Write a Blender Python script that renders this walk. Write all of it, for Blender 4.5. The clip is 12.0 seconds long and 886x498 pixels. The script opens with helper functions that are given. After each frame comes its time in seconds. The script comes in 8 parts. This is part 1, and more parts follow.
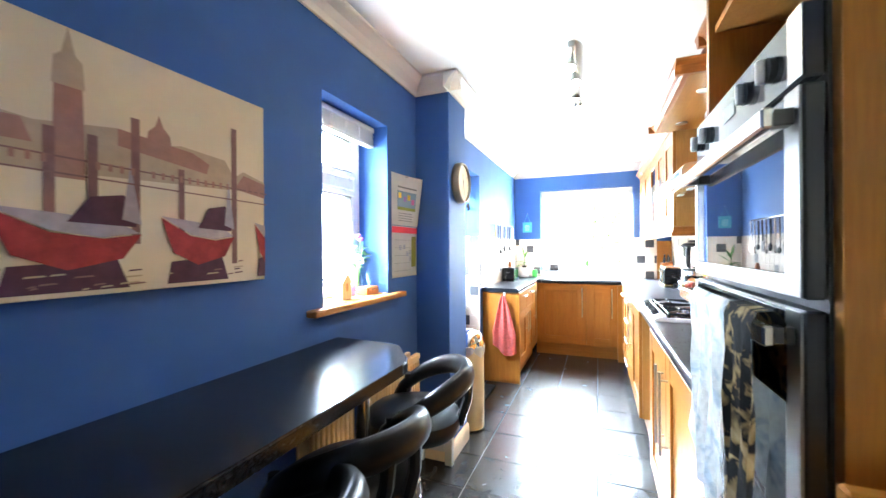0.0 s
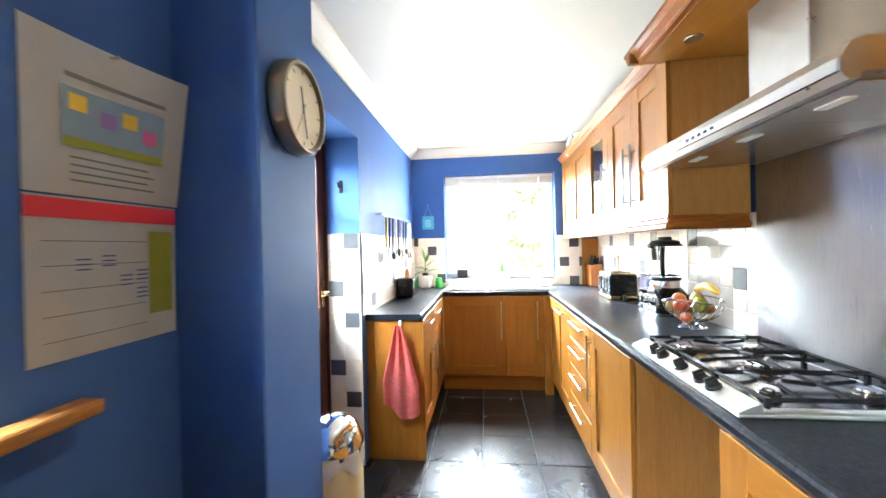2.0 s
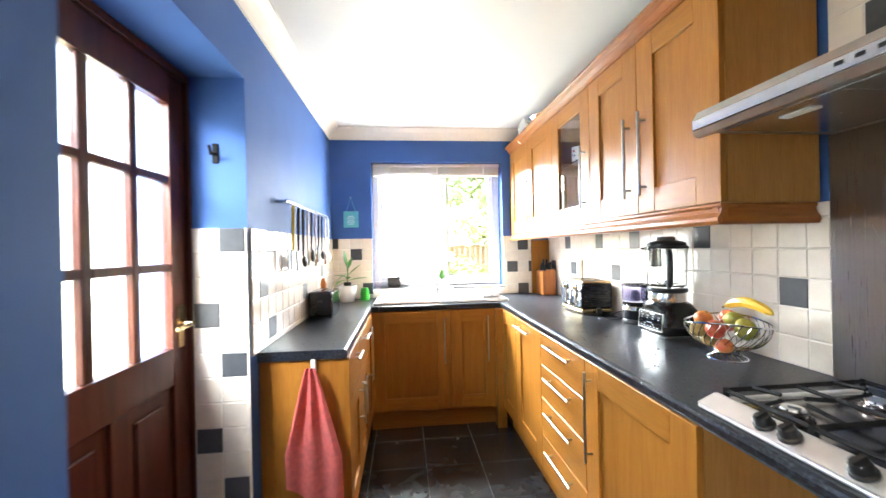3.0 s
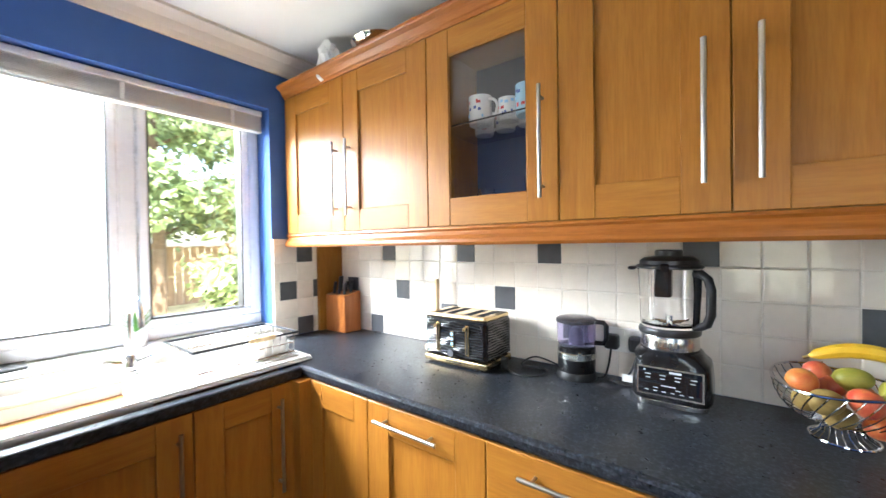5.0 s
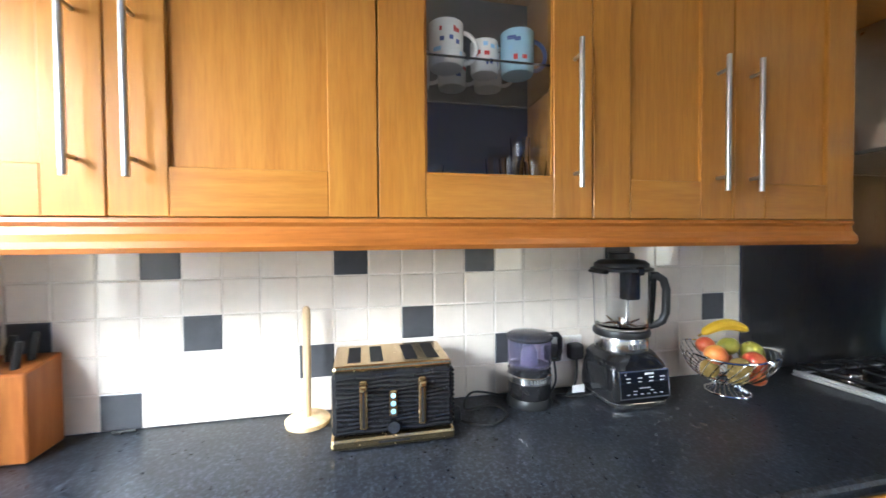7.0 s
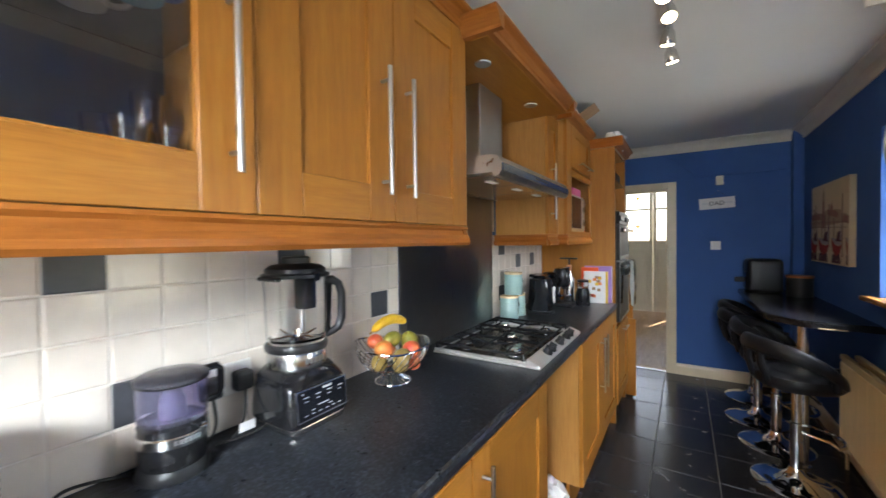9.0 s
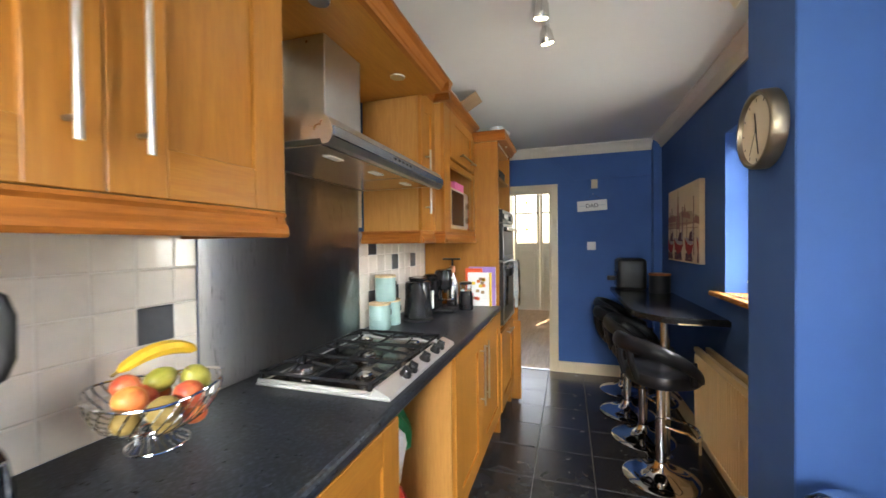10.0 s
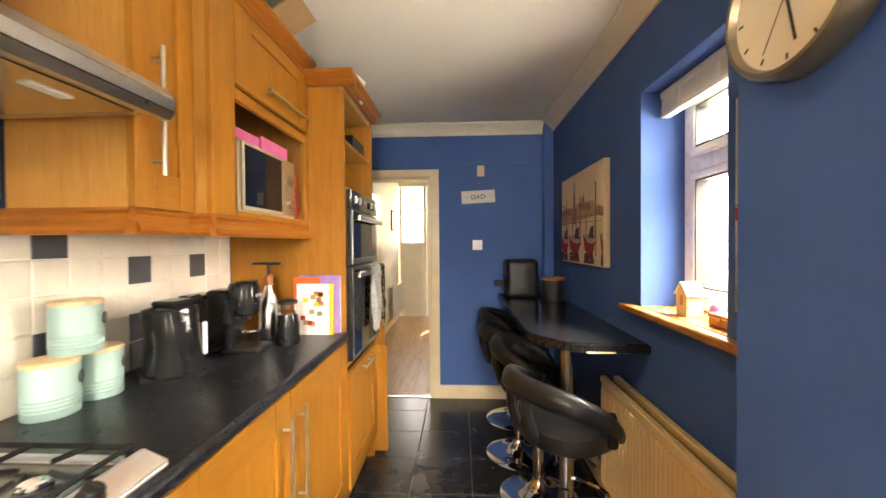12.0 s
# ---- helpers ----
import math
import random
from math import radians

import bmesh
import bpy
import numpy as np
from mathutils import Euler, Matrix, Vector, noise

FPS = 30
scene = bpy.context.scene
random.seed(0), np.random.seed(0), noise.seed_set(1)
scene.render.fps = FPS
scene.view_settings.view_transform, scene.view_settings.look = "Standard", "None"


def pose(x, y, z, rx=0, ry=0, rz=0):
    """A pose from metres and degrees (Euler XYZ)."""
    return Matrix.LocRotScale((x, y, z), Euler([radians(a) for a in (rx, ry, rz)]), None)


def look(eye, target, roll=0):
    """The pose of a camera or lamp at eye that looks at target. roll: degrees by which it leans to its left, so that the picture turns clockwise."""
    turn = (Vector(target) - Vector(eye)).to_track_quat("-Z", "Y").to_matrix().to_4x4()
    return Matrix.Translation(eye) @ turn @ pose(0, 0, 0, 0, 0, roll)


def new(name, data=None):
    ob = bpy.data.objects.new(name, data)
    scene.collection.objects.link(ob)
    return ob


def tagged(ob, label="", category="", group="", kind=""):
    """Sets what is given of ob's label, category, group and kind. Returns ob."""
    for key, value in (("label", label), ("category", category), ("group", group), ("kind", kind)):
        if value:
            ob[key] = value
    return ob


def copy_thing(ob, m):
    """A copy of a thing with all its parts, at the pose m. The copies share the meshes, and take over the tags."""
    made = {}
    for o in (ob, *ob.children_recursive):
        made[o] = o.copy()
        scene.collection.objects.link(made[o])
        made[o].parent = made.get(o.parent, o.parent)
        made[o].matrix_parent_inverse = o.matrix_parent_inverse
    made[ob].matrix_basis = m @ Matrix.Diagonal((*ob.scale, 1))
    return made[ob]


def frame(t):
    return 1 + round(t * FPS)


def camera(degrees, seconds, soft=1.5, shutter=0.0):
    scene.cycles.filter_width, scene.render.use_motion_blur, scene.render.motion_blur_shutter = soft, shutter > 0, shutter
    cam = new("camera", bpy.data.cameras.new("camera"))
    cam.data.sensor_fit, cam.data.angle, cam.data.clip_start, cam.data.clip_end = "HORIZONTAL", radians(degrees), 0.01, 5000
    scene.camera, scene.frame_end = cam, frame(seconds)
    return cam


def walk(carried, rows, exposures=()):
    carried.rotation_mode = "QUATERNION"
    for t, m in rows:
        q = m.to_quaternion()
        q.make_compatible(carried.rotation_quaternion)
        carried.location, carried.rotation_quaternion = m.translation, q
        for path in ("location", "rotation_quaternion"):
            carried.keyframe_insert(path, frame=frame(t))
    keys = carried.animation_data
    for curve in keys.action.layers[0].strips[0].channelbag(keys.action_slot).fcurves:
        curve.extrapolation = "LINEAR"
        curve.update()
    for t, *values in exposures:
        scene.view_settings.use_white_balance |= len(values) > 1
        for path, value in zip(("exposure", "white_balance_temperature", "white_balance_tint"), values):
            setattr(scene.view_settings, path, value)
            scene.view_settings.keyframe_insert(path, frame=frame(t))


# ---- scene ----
cam = camera(98.5, 12.0, soft=1.5, shutter=0.3)
PATH = [
    (0, (-0.851, -5.455, 1.34), (-1.603, -3.601, 1.338), -0.4),
    (0.5, (-0.928, -5.175, 1.337), (-1.574, -3.282, 1.34), -0.7),
    (1, (-1.062, -4.843, 1.346), (-1.565, -2.907, 1.344), -0.8),
    (1.5, (-1.141, -4.52, 1.345), (-1.501, -2.553, 1.342), -1.0),
    (2, (-1.163, -4.109, 1.366), (-1.383, -2.121, 1.355), -1.3),
    (2.5, (-1.238, -3.763, 1.359), (-1.285, -1.764, 1.356), -1.2),
    (3, (-1.32, -3.389, 1.364), (-1.117, -1.399, 1.36), -1.2),
    (4.8, (-1.449, -2.065, 1.428), (0.0, -0.686, 1.387), -1.0),
    (5, (-1.459, -1.903, 1.426), (0.129, -0.687, 1.397), -0.9),
    (5.5, (-1.435, -1.582, 1.447), (0.393, -0.769, 1.413), -0.9),
    (6, (-1.369, -1.28, 1.452), (0.593, -0.892, 1.412), -0.8),
    (6.5, (-1.26, -1.033, 1.447), (0.74, -1.037, 1.401), -0.6),
    (8.5, (-1.035, -0.889, 1.427), (0.294, -2.383, 1.393), -0.7),
    (9, (-1.03, -1.066, 1.433), (0.038, -2.757, 1.394), -0.7),
    (9.5, (-1.044, -1.238, 1.431), (-0.215, -3.057, 1.392), -0.5),
    (10, (-1.064, -1.476, 1.399), (-0.442, -3.377, 1.372), -0.6),
    (10.5, (-1.085, -1.708, 1.391), (-0.617, -3.652, 1.362), -0.6),
    (11, (-1.135, -1.939, 1.386), (-0.82, -3.914, 1.359), -0.6),
    (11.5, (-1.147, -2.161, 1.38), (-0.954, -4.151, 1.348), -0.4),
    (12, (-1.149, -2.407, 1.375), (-1.058, -4.404, 1.347), -0.4),
]
EXPOSURES = [(0, 5.3, 5600, 4), (0.5, 5.1, 5700, 4), (1.0, 4.9, 5700, 4), (1.5, 4.7, 5800, 4), (2.5, 4.1, 6100, 6), (3, 3.9, 6300, 8), (5, 3.15, 6100, 8), (6.5, 2.8, 5900, 8), (8.5, 2.75, 6100, 10), (9.5, 3.3, 6200, 9), (10.5, 3.7, 7100, 10), (11, 3.8, 7500, 11), (12, 4.15, 8700, 14)]
walk(cam, [(t, look(eye, target, roll)) for t, eye, target, roll in PATH], EXPOSURES)

# ---- world, sun, daylight through the openings, fill lamps ----
world = bpy.data.worlds.new("sky")
scene.world = world
world.use_nodes = True
wn = world.node_tree.nodes
sky = wn.new("ShaderNodeTexSky")
sky.sky_type, sky.sun_disc = "NISHITA", False
sky.sun_elevation, sky.sun_rotation = radians(48), radians(200)
sky.air_density, sky.dust_density, sky.ozone_density = 1.2, 3.0, 1.0
wn["Background"].inputs["Strength"].default_value = 0.15
world.node_tree.links.new(sky.outputs["Color"], wn["Background"].inputs["Color"])

sun = new("sun", bpy.data.lights.new("sun", "SUN"))
sun.data.energy, sun.data.angle, sun.data.color = 5.0, radians(0.6), (1.0, 0.95, 0.87)
sun.matrix_world = look((-3, -9, 12), (0, 0, 0))


def area_light(name, eye, target, w, h, watts, color=(1, 1, 1)):
    ob = new(name, bpy.data.lights.new(name, "AREA"))
    ob.data.shape, ob.data.size, ob.data.size_y = "RECTANGLE", w, h
    ob.data.energy, ob.data.color = watts, color
    ob.matrix_world = look(eye, target)
    return ob


# Area lamps at the openings stand in for the light of the sky.
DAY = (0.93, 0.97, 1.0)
area_light("daylight_far_window", (-1.265, 0.285, 1.56), (-1.265, -3, 1.56), 0.60, 1.02, 3.4, DAY)
# Extra fill lamp, unseen above the garden window, shifted to spare the left wall.
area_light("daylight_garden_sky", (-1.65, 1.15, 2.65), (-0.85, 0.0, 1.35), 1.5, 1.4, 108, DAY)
# Extra fill lamp, unseen above the side window, aimed down onto bar and sill.
area_light("daylight_side_window", (-2.95, -3.86, 2.65), (-1.95, -3.86, 1.40), 2.4, 1.4, 84, DAY)
area_light("daylight_door_glass", (-2.225, -2.166, 1.465), (0, -2.166, 1.465), 0.56, 0.92, 0.42, DAY)
area_light("daylight_side_opening", (-2.235, -3.857, 1.56), (0, -3.857, 1.56), 0.50, 0.86, 2.1, DAY)

# ---- materials ----
def mat(name, base=(0.8, 0.8, 0.8), rough=0.5, metal=0.0, spec=0.5, trans=0.0, ior=1.45, coat=0.0):
    m = bpy.data.materials.new(name)
    m.use_nodes = True
    b = m.node_tree.nodes["Principled BSDF"]
    b.inputs["Base Color"].default_value = (*base, 1)
    b.inputs["Roughness"].default_value = rough
    b.inputs["Metallic"].default_value = metal
    b.inputs["Specular IOR Level"].default_value = spec
    b.inputs["Transmission Weight"].default_value = trans
    b.inputs["IOR"].default_value = ior
    b.inputs["Coat Weight"].default_value = coat
    return m


def nodes_of(m):
    return m.node_tree.nodes, m.node_tree.links, m.node_tree.nodes["Principled BSDF"]


def coords(m, scale=(1, 1, 1), shuffle=True):
    """Object coordinates, shifted at random for each object."""
    n, l, _ = nodes_of(m)
    tc = n.new("ShaderNodeTexCoord")
    mp = n.new("ShaderNodeMapping")
    mp.inputs["Scale"].default_value = scale
    if shuffle:
        oi = n.new("ShaderNodeObjectInfo")
        mu = n.new("ShaderNodeMath")
        mu.operation, mu.inputs[1].default_value = "MULTIPLY", 37.0
        ad = n.new("ShaderNodeVectorMath")
        l.new(oi.outputs["Random"], mu.inputs[0])
        l.new(tc.outputs["Object"], ad.inputs[0])
        l.new(mu.outputs[0], ad.inputs[1])
        l.new(ad.outputs[0], mp.inputs["Vector"])
    else:
        l.new(tc.outputs["Object"], mp.inputs["Vector"])
    return mp.outputs["Vector"]


def noise_node(m, vec, scale, detail=4.0, rough=0.6, distort=0.0):
    n, l, _ = nodes_of(m)
    t = n.new("ShaderNodeTexNoise")
    t.inputs["Scale"].default_value, t.inputs["Detail"].default_value = scale, detail
    t.inputs["Roughness"].default_value, t.inputs["Distortion"].default_value = rough, distort
    l.new(vec, t.inputs["Vector"])
    return t.outputs["Fac"]


def ramp(m, fac, stops):
    n, l, _ = nodes_of(m)
    r = n.new("ShaderNodeValToRGB")
    el = r.color_ramp.elements
    while len(el) < len(stops):
        el.new(0.5)
    for e, (p, c) in zip(el, stops):
        e.position, e.color = p, (*c, 1)
    l.new(fac, r.inputs["Fac"])
    return r.outputs["Color"]


def mix(m, fac, a, b, blend="MIX"):
    n, l, _ = nodes_of(m)
    x = n.new("ShaderNodeMix")
    x.data_type, x.blend_type = "RGBA", blend
    for sock, v in ((x.inputs["Factor"], fac), (x.inputs["A"], a), (x.inputs["B"], b)):
        if isinstance(v, (int, float)):
            sock.default_value = v
        elif isinstance(v, tuple):
            sock.default_value = (*v, 1)
        else:
            l.new(v, sock)
    return x.outputs["Result"]


def bump(m, fac, strength=0.2, dist=0.002):
    n, l, b = nodes_of(m)
    bp = n.new("ShaderNodeBump")
    bp.inputs["Strength"].default_value, bp.inputs["Distance"].default_value = strength, dist
    l.new(fac, bp.inputs["Height"])
    l.new(bp.outputs["Normal"], b.inputs["Normal"])


def set_color(m, col):
    n, l, b = nodes_of(m)
    l.new(col, b.inputs["Base Color"])


def set_rough(m, fac, lo, hi):
    n, l, b = nodes_of(m)
    r = n.new("ShaderNodeMapRange")
    r.inputs["To Min"].default_value, r.inputs["To Max"].default_value = lo, hi
    l.new(fac, r.inputs["Value"])
    l.new(r.outputs["Result"], b.inputs["Roughness"])


def speckled(name, base, vary=0.08, rough=0.5, scale=9, fine=160, bumpy=0.08, metal=0.0, coat=0.0, spec=0.5):
    """A painted or moulded surface: soft patches, fine grain and slight relief."""
    m = mat(name, base, rough, metal, spec, coat=coat)
    v = coords(m)
    lo = tuple(c * (1 - vary) for c in base)
    hi = tuple(min(1, c * (1 + vary)) for c in base)
    set_color(m, ramp(m, noise_node(m, v, scale, 5), [(0.3, lo), (0.7, hi)]))
    f = noise_node(m, v, fine, 3)
    bump(m, f, bumpy, 0.001)
    set_rough(m, noise_node(m, v, scale * 2.3, 4), max(0.02, rough - 0.07), min(1, rough + 0.07))
    return m


def wood(name, axis, dark, mid, light, rough=0.38, stretch=14.0):
    """Straight-grained wood: the grain runs along the axis."""
    m = mat(name, mid, rough, spec=0.3)
    sc = [stretch] * 3
    sc[axis] = 1.0
    v = coords(m, tuple(sc))
    a = noise_node(m, v, 2.2, 6, 0.62, 0.6)
    b = noise_node(m, v, 14.0, 4, 0.6)
    c = ramp(m, a, [(0.28, dark), (0.5, mid), (0.75, light)])
    f = ramp(m, b, [(0.35, (0.86, 0.84, 0.80)), (0.62, (1, 1, 1))])
    c = mix(m, 1.0, c, f, "MULTIPLY")
    set_color(m, c)
    set_rough(m, b, rough - 0.06, rough + 0.08)
    bump(m, b, 0.12, 0.0006)
    return m


BEECH = ((0.295, 0.112, 0.015), (0.335, 0.134, 0.018), (0.38, 0.162, 0.025))
wood_x, wood_y, wood_z = (wood("beech_" + n, i, *BEECH) for i, n in enumerate("xyz"))
TRIM = ((0.23, 0.070, 0.010), (0.30, 0.098, 0.016), (0.37, 0.135, 0.025))
trim_x, trim_y, trim_z = (wood("cherry_trim_" + n, i, *TRIM, rough=0.3) for i, n in enumerate("xyz"))
CARC = ((0.38, 0.175, 0.040), (0.42, 0.20, 0.050), (0.46, 0.23, 0.062))
carcass = wood("beech_laminate", 2, *CARC, rough=0.45)
mahogany = wood("mahogany", 2, (0.045, 0.012, 0.008), (0.075, 0.02, 0.012), (0.11, 0.032, 0.018), rough=0.3)
oak_floor_wood = wood("pale_oak_laminate", 1, (0.40, 0.25, 0.13), (0.52, 0.34, 0.19), (0.62, 0.43, 0.25), rough=0.35, stretch=9)
sill_wood = wood("varnished_sill_pine", 1, (0.33, 0.13, 0.03), (0.46, 0.21, 0.06), (0.58, 0.30, 0.10), rough=0.25)
pale_wood = wood("pale_bare_wood", 2, (0.55, 0.38, 0.2), (0.68, 0.5, 0.29), (0.76, 0.58, 0.36), rough=0.55)
block_wood = wood("knife_block_wood", 2, (0.30, 0.09, 0.02), (0.42, 0.14, 0.035), (0.5, 0.19, 0.05), rough=0.35)

blue_paint = speckled("blue_wall_paint", (0.056, 0.128, 0.355), 0.07, 0.62, 2.2, 240, 0.10, spec=0.22)
white_ceiling = speckled("white_ceiling_paint", (0.72, 0.70, 0.66), 0.03, 0.6, 1.5, 200, 0.08)
coving_paint = speckled("cream_coving_paint", (0.74, 0.68, 0.58), 0.04, 0.5, 3, 200, 0.06)
cream_gloss = speckled("cream_gloss_paint", (0.72, 0.60, 0.40), 0.05, 0.3, 6, 120, 0.05)
hall_paint = speckled("hall_white_paint", (0.78, 0.74, 0.66), 0.04, 0.55, 2, 200, 0.06)
upvc = speckled("white_upvc", (0.82, 0.83, 0.85), 0.02, 0.28, 8, 100, 0.02)
tile_white = speckled("white_glazed_tile", (0.74, 0.665, 0.57), 0.05, 0.17, 14, 30, 0.10, coat=0.3)
tile_dark = speckled("slate_glazed_tile", (0.065, 0.068, 0.075), 0.15, 0.32, 18, 60, 0.15)
grout = speckled("cream_grout", (0.74, 0.69, 0.61), 0.08, 0.85, 20, 300, 0.3)
floor_grout = speckled("dark_floor_grout", (0.12, 0.115, 0.11), 0.2, 0.85, 20, 300, 0.3)
steel = speckled("brushed_steel", (0.55, 0.54, 0.52), 0.06, 0.30, 12, 300, 0.03, metal=1.0)
splash_steel = mat("brushed_splashback_steel", (0.30, 0.29, 0.28), 0.3, 1.0)
_v = coords(splash_steel, (60, 60, 1.2))
set_color(splash_steel, ramp(splash_steel, noise_node(splash_steel, _v, 4, 5, 0.7), [(0.3, (0.325, 0.32, 0.315)), (0.7, (0.375, 0.37, 0.36))]))
set_rough(splash_steel, noise_node(splash_steel, _v, 9, 4), 0.26, 0.30)
_b = nodes_of(splash_steel)[2]
_b.inputs["Anisotropic"].default_value, _b.inputs["Anisotropic Rotation"].default_value = 0.9, 0.25
bright_steel = speckled("satin_steel", (0.66, 0.65, 0.62), 0.04, 0.24, 20, 300, 0.02, metal=1.0)
handle_steel = speckled("satin_nickel", (0.46, 0.44, 0.41), 0.04, 0.36, 20, 300, 0.0, metal=1.0)
hob_steel = speckled("white_satin_hob_steel", (0.80, 0.79, 0.77), 0.03, 0.34, 20, 300, 0.02, metal=0.75)
polished_steel = speckled("polished_dark_steel", (0.22, 0.20, 0.185), 0.10, 0.18, 8, 200, 0.02, metal=1.0)
chrome = mat("chrome", (0.80, 0.80, 0.80), 0.06, 1.0)
brass = speckled("champagne_gold_metal", (0.62, 0.46, 0.24), 0.05, 0.25, 20, 200, 0.02, metal=1.0)
black_gloss = speckled("black_gloss_plastic", (0.012, 0.012, 0.013), 0.2, 0.12, 10, 100, 0.01)
black_plastic = speckled("black_matt_plastic", (0.012, 0.012, 0.013), 0.2, 0.36, 15, 300, 0.05)
black_iron = speckled("black_cast_iron", (0.014, 0.014, 0.015), 0.25, 0.62, 30, 400, 0.2, spec=0.1)
oven_steel = speckled("brushed_oven_steel", (0.30, 0.295, 0.285), 0.06, 0.32, 12, 300, 0.03, metal=1.0)
oven_panel = mat("smoky_grey_panel", (0.035, 0.036, 0.038), 0.06)
black_glass = mat("black_oven_glass", (0.008, 0.009, 0.012), 0.02, 0.0, 0.5, ior=1.5)
leather = speckled("black_faux_leather", (0.009, 0.009, 0.010), 0.25, 0.33, 20, 420, 0.15, spec=0.35)
smoke_dark = mat("smoky_dark_plastic", (0.05, 0.05, 0.055), 0.12, 0.0, 0.5, 0.55, 1.3)
rubber = speckled("black_rubber_cable", (0.015, 0.015, 0.015), 0.2, 0.55, 30, 200, 0.05)
glass = mat("clear_glass", (1, 1, 1), 0.0, 0.0, 0.5, 1.0, 1.45)
tank_glass = mat("smoked_tank_plastic", (0.20, 0.20, 0.22), 0.08, 0.0, 0.5, 0.7, 1.3)
smoke_glass = mat("tinted_glass", (0.78, 0.78, 0.80), 0.02, 0.0, 0.5, 1.0, 1.3)
frost_glass = mat("textured_door_glass", (0.95, 0.97, 1.0), 0.25, 0.0, 0.5, 1.0, 1.3)
lilac_plastic = mat("lilac_clear_plastic", (0.80, 0.77, 0.95), 0.05, 0.0, 0.5, 0.96, 1.2)
ceramic = speckled("white_ceramic", (0.82, 0.80, 0.76), 0.02, 0.12, 8, 60, 0.02, coat=0.4)
white_plastic = speckled("white_plastic", (0.78, 0.76, 0.71), 0.03, 0.35, 12, 150, 0.03)
mint_tin = speckled("mint_enamel", (0.26, 0.39, 0.36), 0.03, 0.3, 10, 120, 0.03)
paper = speckled("white_paper", (0.80, 0.79, 0.77), 0.03, 0.75, 10, 200, 0.06)
pink_cloth = speckled("coral_terry_cloth", (0.74, 0.19, 0.17), 0.15, 0.95, 40, 520, 0.8)
leaf_green = speckled("green_leaf", (0.08, 0.22, 0.04), 0.3, 0.4, 25, 200, 0.1)

# speckled dark worktop laminate
worktop_mat = mat("charcoal_worktop_laminate", (0.03, 0.034, 0.042), 0.34, spec=0.32)
_v = coords(worktop_mat, shuffle=False)
_c = ramp(worktop_mat, noise_node(worktop_mat, _v, 105, 5, 0.75), [(0.38, (0.005, 0.0055, 0.007)), (0.50, (0.013, 0.015, 0.019)), (0.60, (0.036, 0.043, 0.055)), (0.70, (0.075, 0.088, 0.11))])
_d = ramp(worktop_mat, noise_node(worktop_mat, _v, 9, 4), [(0.3, (0.7, 0.7, 0.72)), (0.7, (1.15, 1.15, 1.15))])
set_color(worktop_mat, mix(worktop_mat, 1.0, _c, _d, "MULTIPLY"))
set_rough(worktop_mat, noise_node(worktop_mat, _v, 60, 4), 0.24, 0.34)
bump(worktop_mat, noise_node(worktop_mat, _v, 220, 3), 0.12, 0.0006)

# smooth black bar laminate, with a faint fleck
bar_laminate = mat("black_bar_laminate", (0.014, 0.014, 0.016), 0.16)
_v = coords(bar_laminate, shuffle=False)
set_color(bar_laminate, ramp(bar_laminate, noise_node(bar_laminate, _v, 120, 4, 0.75), [(0.4, (0.009, 0.009, 0.010)), (0.6, (0.018, 0.019, 0.022)), (0.75, (0.040, 0.044, 0.052))]))
set_rough(bar_laminate, noise_node(bar_laminate, _v, 40, 4), 0.18, 0.26)
bump(bar_laminate, noise_node(bar_laminate, _v, 260, 2), 0.06, 0.0004)

# riven slate-effect floor tile
floor_tile_mat = mat("charcoal_slate_floor_tile", (0.03, 0.03, 0.032), 0.3)
_v = coords(floor_tile_mat)
_a = noise_node(floor_tile_mat, _v, 7, 8, 0.6, 0.8)
set_color(floor_tile_mat, ramp(floor_tile_mat, _a, [(0.3, (0.020, 0.019, 0.020)), (0.55, (0.027, 0.026, 0.027)), (0.75, (0.038, 0.037, 0.038))]))
set_rough(floor_tile_mat, noise_node(floor_tile_mat, _v, 9, 5), 0.22, 0.30)
bump(floor_tile_mat, noise_node(floor_tile_mat, _v, 5, 5, 0.5, 0.3), 0.03, 0.003)

# ---- building helpers ----
def thing(name, loc, label, category, group="", kind="", rz=0):
    ob = new(name)
    ob.matrix_world = pose(*loc, 0, 0, rz)
    ob.empty_display_size = 0.05
    return tagged(ob, label, category, group, kind)


def root_place(ob):
    p = Vector((0, 0, 0))
    while ob is not None:
        p += ob.location
        ob = ob.parent
    return p


def part(name, bm, material, parent=None, label="", world=True, smooth=False):
    """Links a bmesh as one mesh object. world: its vertices are in world metres and are moved into the parent's frame."""
    if parent is not None and world:
        bmesh.ops.translate(bm, verts=bm.verts, vec=-root_place(parent))
    me = bpy.data.meshes.new(name)
    bmesh.ops.recalc_face_normals(bm, faces=bm.faces)
    if smooth:
        for f in bm.faces:
            f.smooth = True
        for e in bm.edges:
            if len(e.link_faces) == 2 and e.calc_face_angle() > radians(38):
                e.smooth = False
    bm.to_mesh(me)
    bm.free()
    for m in material if isinstance(material, (list, tuple)) else (material,):
        me.materials.append(m)
    ob = new(name, me)
    ob.parent = parent
    if label:
        ob["label"] = label
    return ob


def structure(name, bm, material, label="", category=""):
    return tagged(part(name, bm, material), label, category, kind="structure")


